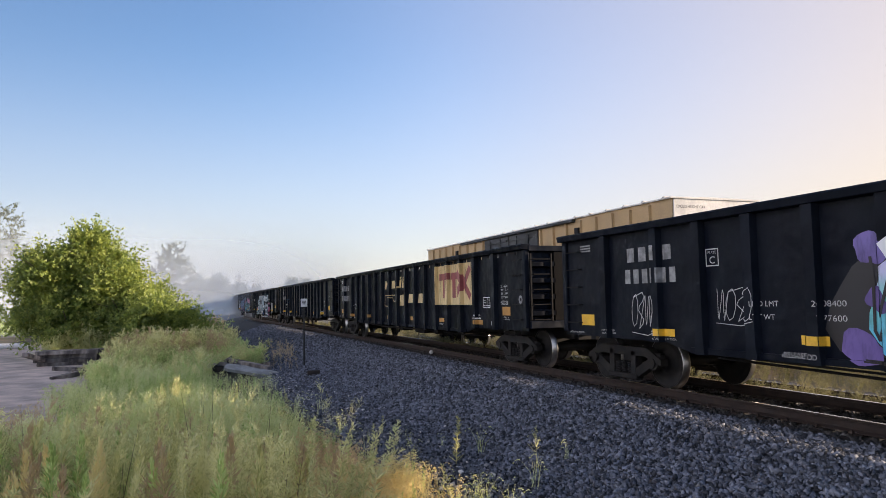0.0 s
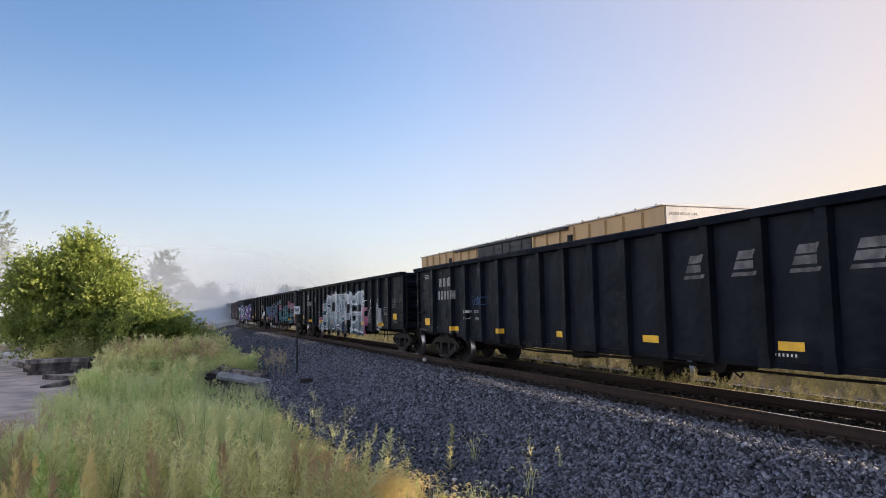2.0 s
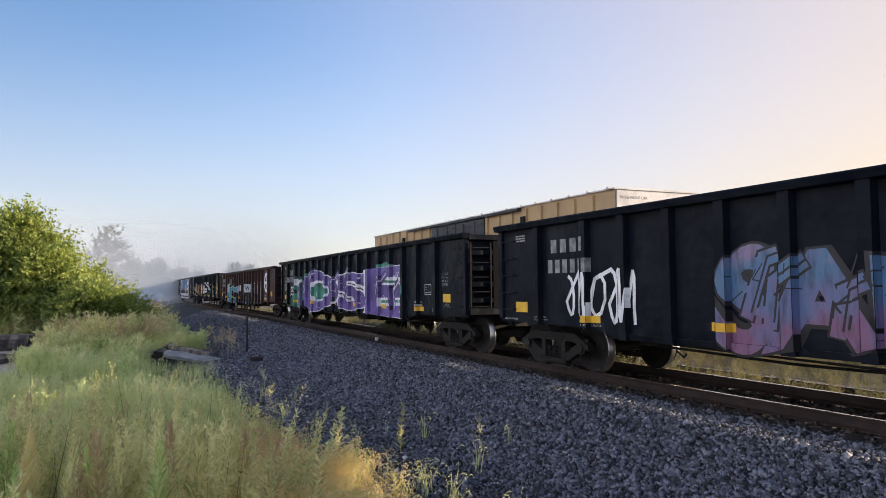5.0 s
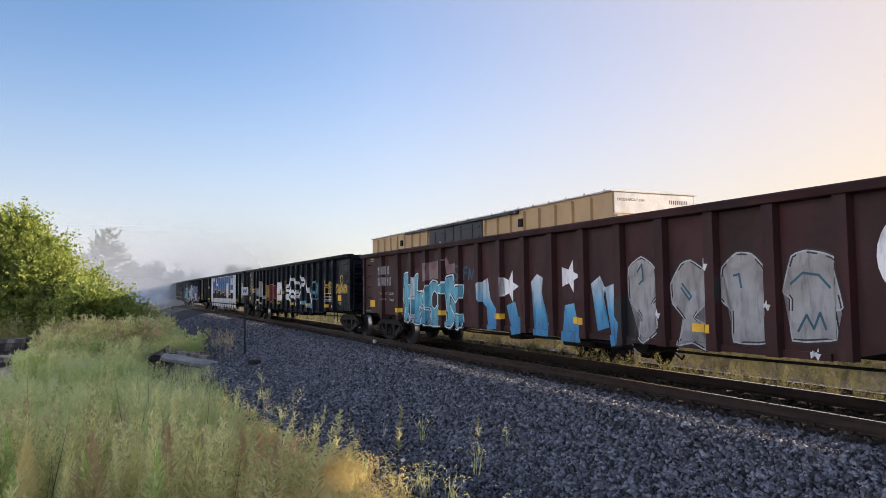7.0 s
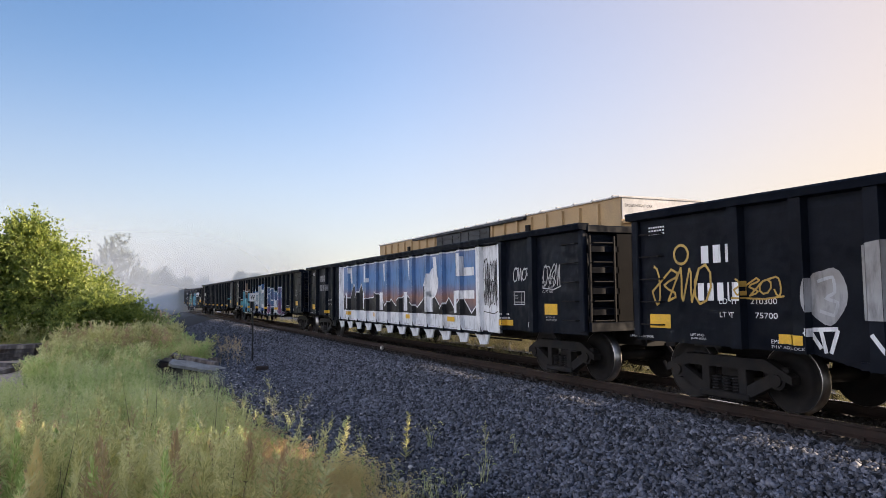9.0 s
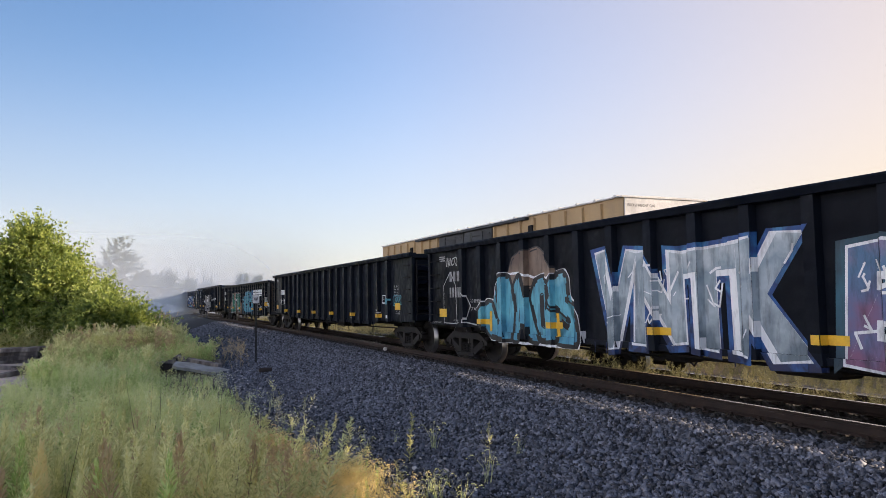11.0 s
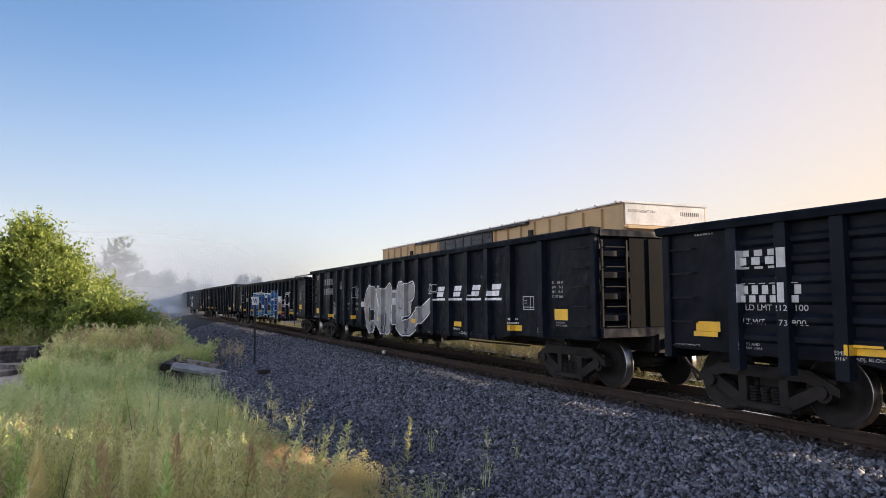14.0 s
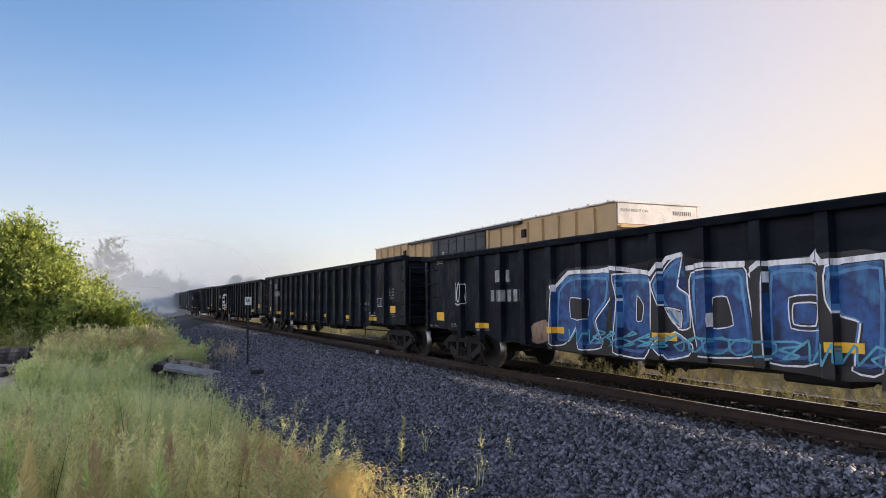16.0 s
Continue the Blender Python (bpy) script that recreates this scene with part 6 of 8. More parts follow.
letter(c, [(-0.02, 1.88), (0.18, 2.17), (0.42, 2.19), (0.80, 2.10), (1.30, 2.18), (1.46, 2.03), (1.42, 1.73), (1.27, 1.62), (1.08, 1.59), (1.18, 1.38), (1.11, 1.23), (0.78, 1.13), (0.52, 1.18), (0.41, 1.05), (0.76, 1.01), (1.18, 1.17), (1.60, 1.40), (1.93, 1.43), (2.59, 1.69), (2.57, 1.30), (1.88, 0.96), (1.54, 0.75), (1.15, 0.62), (0.41, 0.61), (-0.12, 0.93), (-0.14, 1.38)], GREYSILVER, CHALK, 2.4, 0.045, label="fat silver sprayed letter with a long tail")
layer(c, "graffiti_line", stroke([(0.19, 1.41), (0.51, 1.38)], 0.025), INK, 4)
layer(c, "plate_stencil", frame_box(-6.18, -5.91, 2.08, 2.35, 0.018) + text("PLATE", -6.13, -5.96, 2.27, 2.31) + text("C", -6.1, -5.99, 2.12, 2.23), WHITE, 1, label="boxed plate stencil")
far_letters(c, (3.25, 4.25, 5.25, 6.22), 1.72, CHALK)
layer(c, "graffiti_shade", brush([(-2.42, 1.0), (-2.8, 1.1), (-2.84, 1.44), (-2.62, 1.66), (-2.38, 1.58)], 0.13), BROWN, 3.2, label="brown inner edge of the letter")
layer(c, "release_stencil", text("RELEASE ROD", 4.45, 5.05, 0.8, 0.87), WHITE, 1)
yellow_tag(c, 2.75, 1.95, 202, 0.6, 0.25, WHITE, 0.02)
yellow_tag(c, -4.0, 1.9, 203, 0.5, 0.5, WHITE, 0.012)
yellow_tag(c, -6.8, 1.3, 204, 0.5, 0.6, WHITE, 0.02)
CARS.append(c)

# car with deep blue letters
c = gondola(BLACK, "black open freight car with deep blue graffiti letters", drop=0.16, posts=EVEN_POSTS)
stencils(c, (-6.65, -5.95, 2.0, 3), (-6.85, -5.4, 1.58, 6), ("209000", "77000"), 6.6)
letter(c, [(-4.43, 1.84), (-3.98, 2.14), (-2.63, 2.14), (-1.65, 2.02), (-1.26, 2.26), (-1.06, 2.23), (-0.95, 2.06), (0.06, 2.07), (0.40, 2.06), (1.02, 2.08), (1.92, 2.07), (1.85, 0.73), (0.16, 0.77), (-4.47, 0.72)], INK, INK, 1, 0.04, label="black ground of a blue piece")
letter(c, [(-4.44, 0.78), (-4.35, 1.82), (-3.91, 2.08), (-2.70, 2.07), (-2.76, 1.61), (-3.16, 1.24), (-2.96, 0.79), (-3.53, 0.73), (-3.63, 1.19), (-4.01, 0.80)], BLUE, CHALK, 2, 0.035, hole=[(-3.88, 1.64), (-3.32, 1.61), (-3.40, 1.26), (-3.87, 1.27)], label="deep blue sprayed letter", shade=PALEBLUE)
letter(c, [(-2.56, 2.02), (-1.75, 2.01), (-1.65, 1.78), (-1.69, 1.06), (-1.91, 0.68), (-2.59, 0.74), (-2.46, 1.61)], BLUE, CHALK, 2, 0.035, hole=[(-2.07, 1.67), (-1.93, 1.51), (-1.98, 1.27), (-2.11, 1.27)], label="deep blue sprayed letter", shade=PALEBLUE)
letter(c, [(-1.65, 1.85), (-1.35, 2.16), (-1.07, 2.27), (-1.19, 1.80), (-0.97, 1.66), (-0.96, 1.20), (-1.18, 1.16), (-1.50, 1.51)], BLUE, CHALK, 2.2, 0.035, label="deep blue sprayed arrow", shade=PALEBLUE)
letter(c, [(-1.46, 1.48), (-1.12, 1.43), (-1.14, 1.18), (-1.31, 1.26)], SILVER, CHALK, 2.8, 0.025)
letter(c, [(-1.66, 0.90), (-1.27, 1.12), (-0.93, 0.94), (-0.97, 0.79), (-1.40, 0.70)], BLUE, CHALK, 2.2, 0.035, shade=PALEBLUE)
letter(c, [(-0.91, 1.99), (0.02, 2.04), (0.08, 1.75), (0.16, 0.87), (-0.77, 0.80), (-0.90, 1.20), (-0.95, 1.60)], BLUE, CHALK, 2, 0.035, hole=[(-0.52, 1.62), (-0.27, 1.63), (-0.18, 1.25), (-0.55, 1.20)], label="deep blue sprayed letter", shade=PALEBLUE)
letter(c, [(0.41, 2.02), (1.01, 2.05), (1.16, 1.91), (1.09, 0.84), (0.41, 0.79), (0.36, 1.24)], BLUE, CHALK, 2, 0.035, hole=[(0.70, 1.62), (1.12, 1.64), (1.09, 1.23), (0.71, 1.24)], label="deep blue sprayed letter", shade=PALEBLUE)
letter(c, [(0.76, 1.54), (1.08, 1.55), (1.05, 1.28), (0.75, 1.29)], BLUE, CHALK, 3.2, 0.03)
letter(c, [(1.28, 1.98), (1.92, 2.03), (1.85, 0.79), (1.50, 0.79), (1.60, 1.32), (1.37, 1.40), (1.26, 1.59)], BLUE, CHALK, 2, 0.035, label="deep blue sprayed letter", shade=PALEBLUE)
layer(c, "graffiti_line", stroke([(-4.37, 1.84), (-3.92, 2.11), (-3.06, 2.10), (-2.63, 2.14), (-2.05, 2.06), (-1.65, 2.00), (-1.39, 2.23), (-1.09, 2.27)], 0.07) + stroke([(-0.99, 2.06), (-0.58, 2.09), (0.03, 2.08)], 0.07) + stroke([(0.12, 1.92), (0.34, 2.06), (1.02, 2.07), (1.12, 2.18), (1.22, 2.03), (1.92, 2.07)], 0.07), CHALK, 4, label="white upper rim")
piece(c, "ER", 2.01, 3.6, 0.78, 2.15, BLUE, CHALK, "deep blue letters rimmed in white", back=INK, bulge=0.2, fat=0.11, wild=3)
layer(c, "graffiti_line", scrawl(-4.0, 3.5, 0.82, 1.1, 40, 211, 0.03), CYAN, 5)
layer(c, "graffiti_filling", blob(4.1, 1.4, 0.3, 0.5, 212) + blob(-4.7, 1.0, 0.5, 0.25, 213), BROWN, 1)
layer(c, "graffiti_filling", [q for i in range(26) for q in blob(random.Random(i).uniform(3.6, 5.2), random.Random(i + 99).uniform(0.8, 1.8), 0.05, 0.05, i, 0.05, 10)], PINK, 3)
yellow_tag(c, 4.35, 1.75, 214, 0.6, 0.35, CHALK, 0.02)
yellow_tag(c, 5.35, 1.55, 215, 0.6, 0.35, CHALK, 0.025)
yellow_tag(c, 6.2, 1.95, 216, 0.5, 0.25, CHALK, 0.025)
yellow_tag(c, 6.2, 1.45, 217, 0.6, 0.2, CHALK, 0.025)
yellow_tag(c, -8.3, 1.8, 218, 0.6, 0.5, CHALK, 0.02)
CARS.append(c)

# the plain cars that follow
for k in range(7):
    c = gondola(BLACK, "plain black open freight car at the train's end" if k > 2 else "plain black open freight car with small white stencils", drop=0.04 * (k % 2))
    stencils(c, (-8.4, -7.2, 2.25, 4), (-8.5, -7.1, 1.87, 6), ("209900", "76100"), 6.0)
    if k % 3 == 1:
        layer(c, "graffiti_tag", scrawl(-6.0, -4.0, 1.2, 2.2, 9, 220 + k, 0.1), CHALK, 3)
    CARS.append(c)

# ---------------------------------------------------------------- parked boxcar on the second track
BOX_HALF, BOX_Y, BOX_LOW, BOX_TOP = 10.15, 1.55, 1.1, 5.12


def build_box_side(bm):
    box(bm, -BOX_HALF, BOX_HALF, -BOX_Y, -BOX_Y + 0.05, BOX_LOW, BOX_TOP)


def build_box_end(bm):
    box(bm, -0.04, 0.0, -BOX_Y + 0.05, BOX_Y - 0.05, BOX_LOW, BOX_TOP - 0.62)


def build_box_cap(bm):
    box(bm, -0.04, 0.02, -BOX_Y + 0.05, BOX_Y - 0.05, BOX_TOP - 0.62, BOX_TOP + 0.02, 0.008)


def build_box_roof(bm):
    prism(bm, [(-1.62, BOX_TOP), (-1.62, BOX_TOP + 0.04), (-0.9, BOX_TOP + 0.05), (0, BOX_TOP + 0.06), (0.9, BOX_TOP + 0.05), (1.62, BOX_TOP + 0.04), (1.62, BOX_TOP)], "x", -BOX_HALF - 0.05, BOX_HALF + 0.05)


def build_roof_seam(bm):
    prism(bm, [(-1.66, BOX_TOP + 0.01), (-1.66, BOX_TOP + 0.075), (0, BOX_TOP + 0.1), (1.66, BOX_TOP + 0.075), (1.66, BOX_TOP + 0.01)], "x", -0.05, 0.05)


def build_box_post(bm):
    prism(bm, [(-0.06, -BOX_Y), (-0.045, -BOX_Y - 0.09), (0.045, -BOX_Y - 0.09), (0.06, -BOX_Y)], "z", BOX_LOW, BOX_TOP - 0.08)


def build_box_door(bm):
    box(bm, 0, 2.4, -BOX_Y - 0.07, -BOX_Y - 0.005, 1.2, BOX_TOP - 0.12, 0.015)


def build_door_batten(bm):
    box(bm, 0.12, 2.28, -BOX_Y - 0.1, -BOX_Y - 0.068, -0.03, 0.03)


def build_door_bar(bm):
    tube(bm, [(0, -BOX_Y - 0.1, 1.2), (0, -BOX_Y - 0.1, BOX_TOP - 0.2)], 0.025)


def boxcar():
    car = tagged(new("boxcar"), "tall tan boxcar with dark doors on second track", "boxcar")
    for m in (pose(0, 0, 0), TURN):
        part("side_wall", mesh("box_side", build_box_side, TAN), car, m)
        part("end_wall", mesh("box_end", build_box_end, TAN), car, m @ pose(BOX_HALF, 0, 0))
        part("end_cap", mesh("box_cap", build_box_cap, PALE), car, m @ pose(BOX_HALF, 0, 0), "pale grey upper end panel")
        for x in [k * (2.68 + 0.93 * i) for k in (-1, 1) for i in range(8)]:
            part("side_post", mesh("box_post", build_box_post, TAN), car, m @ pose(x if m != TURN else -x, 0, 0))
        for x in (-2.45, 0.05):
            door = part("door", mesh("box_door", build_box_door, DARKDOOR), car, m @ pose(x, 0, 0), "dark slate plug door")
            for z in (1.6, 2.3, 3.0, 3.7, 4.4, 4.8):
                part("batten", mesh("door_batten", build_door_batten, DARKDOOR), door, pose(0, 0, z))
            for bx in (0.7, 1.7):
                part("lock_bar", mesh("door_bar", build_door_bar, DARKDOOR), door, pose(bx, 0, 0))
        part("coupler", mesh("coupler", build_coupler, GEAR), car, m @ pose(BOX_HALF + 0.05, 0, 0))
    part("roof", mesh("box_roof", build_box_roof, PALE), car)
    for i in range(22):
        part("roof_seam", mesh("roof_seam", build_roof_seam, PALE), car, pose(-9.95 + 0.947 * i, 0, 0))
    for m in (pose(0, 0, 0), TURN):
        part("door_hood", mesh("door_hood", lambda bm: box(bm, -5.1, 5.1, -BOX_Y - 0.16, -BOX_Y, BOX_TOP - 0.11, BOX_TOP - 0.01, 0.01), DARKDOOR), car, m, "dark door rail under the roof edge")
    part("end_ledge", mesh("end_ledge", lambda bm: box(bm, BOX_HALF + 0.002, BOX_HALF + 0.14, -1.5, 1.5, BOX_TOP - 0.74, BOX_TOP - 0.66, 0.01), TAN), car)
    part("tag", raw("box_tag", [(x, -BOX_Y - 0.106, z) for q in stroke([(-1.5, 4.1), (-1.3, 4.42), (-1.15, 4.4), (-1.3, 4.2), (-0.9, 4.18), (-0.75, 4.28), (-0.4, 4.22)], 0.035) for x, z in q], [tuple(range(4 * i, 4 * i + 4)) for i in range(6)], WHITE), car, label="white scrawled tag on the door")
    part("floor", mesh("floor", build_floor, GEAR), car)
    part("centre_frame", mesh("frame", build_frame, GEAR), car)
    part("placard", mesh("box_placard", lambda bm: box(bm, 6.1, 8.7, -BOX_Y - 0.115, -BOX_Y - 0.092, 3.98, 4.3), DARKDOOR), car, label="dark notice strip")
    part("placard_text", raw("placard_text", [(x, -BOX_Y - 0.119, z) for q in bars(6.25, 8.55, 4.06, 4.17, 14, 0.7) for x, z in q], [tuple(range(4 * i, 4 * i + 4)) for i in range(14)], WHITE), car)
    part("vent_box", mesh("box_vent", lambda bm: box(bm, 5.25, 5.5, -BOX_Y - 0.16, -BOX_Y - 0.03, 4.5, 4.78, 0.01), GEAR), car)
    part("vent_box", mesh("box_vent", lambda bm: box(bm, 5.25, 5.5, -BOX_Y - 0.16, -BOX_Y - 0.03, 4.5, 4.78, 0.01), GEAR), car, pose(-11.0, 0, 0))

    def end_text(shapes, name):
        vs, fs = [], []
        for poly in shapes:
            fs.append(tuple(range(len(vs), len(vs) + len(poly))))
            vs += [(BOX_HALF + 0.024, x, z) for x, z in poly]
        part(name, raw(name, vs, fs, SIGNBLACK), car)
    end_text(text("EXCESS HEIGHT CAR", -1.4, -0.4, 4.86, 4.94), "height_lettering")
    end_text(bars(0.55, 1.3, 4.82, 4.94, 10), "number_bars")
    for z in (1.6, 2.2, 2.8, 3.4, 4.0):
        part("end_rib", mesh("box_end_rib", lambda bm: prism(bm, [(0.0, -0.12), (0.08, -0.05), (0.08, 0.05), (0.0, 0.12)], "y", -1.4, 1.4), TAN), car, pose(BOX_HALF, 0, z))
    add_trucks(car, rolling=False)
    ax, ay, _ = line(15.6, SIDING)
    bx, by, _ = line(35.9, SIDING)
    car.matrix_basis = pose((ax + bx) / 2, (ay + by) / 2, SIDING_Z + 0.003, 0, 0, math.degrees(math.atan2(ay - by, ax - bx)))
    return car


boxcar()

# ---------------------------------------------------------------- top rails of an unbuilt parked car on the second track
def car_top_rail(near, far, top):
    """A parked car's bent top rail on added thin legs, along the second track from near to far."""
    rail = tagged(new("car_top_rail"), "thin dark pipe railing standing by second track", "railing", "pipe railings")
    foot = SIDING_Z - 0.32
    ends = [line(s, SIDING)[:2] for s in (near, near + 0.3, far - 0.3, far)]
    way = [(ends[0][0], ends[0][1], top - 0.25), (ends[1][0], ends[1][1], top), (ends[2][0], ends[2][1], top), (ends[3][0], ends[3][1], top - 0.25)]
    part("top_rail", mesh(("top_rail", near), lambda bm: tube(bm, way, 0.045, 8), GEAR), rail)
    # the car below is not built; these legs are added to hold the rail
    for x, y in (ends[0], ends[3]):
        part("leg", mesh(("railing_leg", x), lambda bm, x=x, y=y: tube(bm, [(x, y, foot), (x, y, top - 0.23)], 0.04, 8), GEAR), rail)


for near, far, top in ((42.2, 47.6, 3.88), (48.4, 50.7, 3.95), (56.0, 64.2, 3.86)):
    car_top_rail(near, far, top)

# ---------------------------------------------------------------- whistle post
post_x, post_y = spot(28.75, 5.26)
sign = tagged(new("whistle_post"), "white whistle sign on a thin dark post", "sign")
sign.matrix_basis = pose(post_x, post_y, 0, 0, 0, 14)
part("post", mesh("w_post", lambda bm: box(bm, -0.035, 0.035, -0.03, 0.03, -1.05, 1.8, 0.006), SIGNBLACK), sign)
part("sign_plate", mesh("w_plate", lambda bm: box(bm, -0.13, 0.13, -0.045, -0.032, 1.48, 1.81, 0.004), SIGNWHITE), sign, label="white rectangular plate")
wv = text("W", -0.085, 0.085, 1.55, 1.74, 0.02)
part("letter", raw("w_letter", [(x, -0.049, z) for q in wv for x, z in q], [tuple(range(sum(len(p) for p in wv[:i]), sum(len(p) for p in wv[:i + 1]))) for i in range(len(wv))], SIGNBLACK), sign, label="black letter W")

# ---------------------------------------------------------------- things lying by the track
rnd = random.Random(11)


def old_tie(x, y, z, turn, tilt=0.0, long=2.5, mat=OLDTIE, label="old weathered wooden tie lying in the weeds", name="old_tie"):
    def build(bm):
        vs = box(bm, -long / 2, long / 2, -0.12, 0.12, 0, 0.18, 0.012)
        for v in bm.verts:
            v.co += Vector((0, 0.012 * math.sin(5 * v.co.x), 0.01 * math.sin(3.1 * v.co.x + 1)))
    ob = tagged(new(name, mesh((name, round(long, 1)), build, mat)), label, "railway tie", "old ties by the track")
    ob.matrix_basis = pose(x, y, z, 0, tilt, turn)
    return ob


for i in range(18):
    row, col = divmod(i, 5)
    px, py = spot(37.8 + (col - 2 + 0.5 * (row == 2)) * 0.36, -4.2 + rnd.uniform(-0.22, 0.22))
    old_tie(px, py, GROUND + 0.18 * row, 27 + rnd.uniform(-5, 5), rnd.uniform(-2, 2) if row == 2 else 0, 2.6, label="old dark tie in a rough stack")
px, py = spot(36.6, -5.4)
old_tie(px, py, GROUND + 0.32, 100, 12, 2.6, label="dark tie leaning on the stack")
for i in range(5):
    sx, sy = spot(30.6 + i * 0.8, -2.95 + rnd.uniform(-0.6, 0.5))
    old_tie(sx, sy, GROUND + 0.05, rnd.uniform(40, 110), rnd.uniform(-9, 9), 1.7, label="loose grey tie fallen from the stack")
sx, sy = spot(27.6, 3.2)
slab = tagged(new("concrete_slab", mesh("concrete_slab", lambda bm: prism(bm, [(-1.2, -0.2), (-1.05, -0.33), (-0.6, -0.3), (0.1, -0.36), (0.75, -0.28), (1.15, -0.3), (1.22, -0.05), (1.05, 0.2), (0.5, 0.28), (0.1, 0.24), (-0.5, 0.34), (-1.1, 0.22)], "z", 0, 0.11), CONCRETE)), "long pale broken concrete slab lying in weeds", "concrete slab")
slab.matrix_basis = pose(sx, sy, GROUND + 0.1, 16, 12, 24)
for i in range(9):
    hx, hy = spot(28.3 + 0.28 * i + rnd.uniform(-0.2, 0.2), 2.5 + rnd.uniform(-0.5, 0.7))
    old_tie(hx, hy, GROUND + 0.05 + 0.05 * (i % 4), rnd.uniform(0, 180), rnd.uniform(-14, 14), rnd.choice((0.9, 1.3, 1.7)), TIE if i % 3 else OLDTIE, "broken dark timber in a small heap", "broken_timber")
sx, sy = spot(29.4, 3.1)
old_tie(sx, sy, GROUND + 0.22, 150, -6, 2.6, label="dark old tie beside the concrete slab")
sx, sy = spot(30.2, 3.7)
old_tie(sx, sy, GROUND + 0.1, 140, 5, 1.9, label="dark broken tie beside the concrete slab")
sx, sy = spot(29.5, 1.2)
old_tie(sx, sy, GROUND + 0.2, 170, 4, 1.6, CONCRETE, "short broken concrete block in the weeds", "concrete_block")
sx, sy = spot(54, -9.7)
pole = tagged(new("fallen_pole", mesh("fallen_pole", lambda bm: tube(bm, [(-1.1, 0, 0.2), (-0.4, 0, 0.21), (0.4, 0.02, 0.2), (1.1, 0, 0.18)], [0.2, 0.2, 0.19, 0.17], 10), SIGNWHITE)), "white painted pole lying on gravel", "pole")
pole.matrix_basis = pose(sx, sy, GROUND, 0, 0, 24)

# gravel lot and road
lot_n = 46
lot = [(*spot(15 + 46 * k / 22, -2.1 + 0.35 * math.sin(14 + 1.4 * k) + 0.2 * math.sin(3.7 * k)), GROUND + 0.02) for k in range(23)] + [(*spot(61 - 46 * k / 22, -34 + math.sin(k)), GROUND + 0.02) for k in range(23)]
tagged(new("gravel_lot", raw("gravel_lot", lot, [tuple(range(lot_n))], GRAVEL)), "bare pinkish gravel patch beside weeds", "ground", kind="structure")
road_mid, road_way = Vector((-50.5, 67, GROUND + 0.03)), Vector((0.85, 0.53, 0))
rn = Vector((-road_way.y, road_way.x, 0)) * 7.5
a, b = road_mid + road_way * 40, road_mid - road_way * 160
tagged(new("road", raw("road", [tuple(a - rn), tuple(b - rn), tuple(b + rn), tuple(a + rn)], [(0, 1, 2, 3)], ROADGREY)), "pale grey asphalt road in the mist", "road", kind="structure")

# ---------------------------------------------------------------- trees


def leaf_cloud(lobes, count, size, seed, twig=0.9):
    """Leaves along twigs that stand out of rounded lobes (x, y, z, rx, ry, rz), with gaps between."""
    g = np.random.default_rng(seed)
    per = 14
    vol = np.array([q[3] * q[4] * q[5] for q in lobes]) ** 0.67
    k = count // per
    pick = g.choice(len(lobes), k, p=vol / vol.sum())
    d = g.normal(size=(k, 3))
    d /= np.linalg.norm(d, axis=1, keepdims=True)
    r = 0.93 - 0.45 * g.random(k) ** 1.5 + 0.13 * np.sin(5 * d[:, 0] + 3 * d[:, 2] + pick) + 0.09 * np.sin(11 * d[:, 1] + 7 * d[:, 2])
    q = np.array(lobes)[pick]
    start = q[:, :3] + d * r[:, None] * q[:, 3:]
    way = d + g.normal(size=(k, 3)) * 0.45 + [0, 0, 0.45]
    way /= np.linalg.norm(way, axis=1, keepdims=True)
    long = twig * g.uniform(0.5, 1.5, k)
    t = np.tile(np.linspace(0, 1, per), k)
    at = np.repeat(start, per, 0) + np.repeat(way * long[:, None], per, 0) * t[:, None]
    at[:, 2] -= 0.18 * twig * t ** 2
    n = len(at)
    u = np.repeat(way, per, 0) * 0.5 + g.normal(size=(n, 3)) * 0.75
    u[:, 2] -= 0.15
    u /= np.linalg.norm(u, axis=1, keepdims=True)
    w = np.cross(u, np.cross(u, g.normal(size=(n, 3)) * 0.75 + np.repeat(d, per, 0) * 0.9 + [0, 0, 0.7]))
    w /= np.linalg.norm(w, axis=1, keepdims=True) + 1e-9
    s = size * g.uniform(0.6, 1.3, (n, 1)) * (1.15 - 0.5 * t[:, None])
    v = np.stack([at, at + u * s * 0.5 + w * s * 0.27, at + u * s, at + u * s * 0.5 - w * s * 0.27], 1).reshape(-1, 3)
    return v, np.arange(n * 4).reshape(n, 4)


def limbs(bm, height, spread, seed, n=7, thick=0.16):
    rd = random.Random(seed)
    tube(bm, [(0, 0, -0.1), (0.05, 0.03, height * 0.3), (0.1, -0.05, height * 0.62), (0.05, 0.1, height * 0.9)], [thick, thick * 0.8, thick * 0.5, thick * 0.15], 7)
    for k in range(n):
        a, z = 6.28 * k / n + rd.uniform(-0.4, 0.4), height * rd.uniform(0.1, 0.6)
        r = spread * rd.uniform(0.5, 0.95)
        tube(bm, [(0.05, 0, z), (0.4 * r * math.cos(a), 0.4 * r * math.sin(a), z + height * 0.13), (r * math.cos(a), r * math.sin(a), z + height * rd.uniform(0.15, 0.35))], [thick * 0.5, thick * 0.33, thick * 0.08], 5)


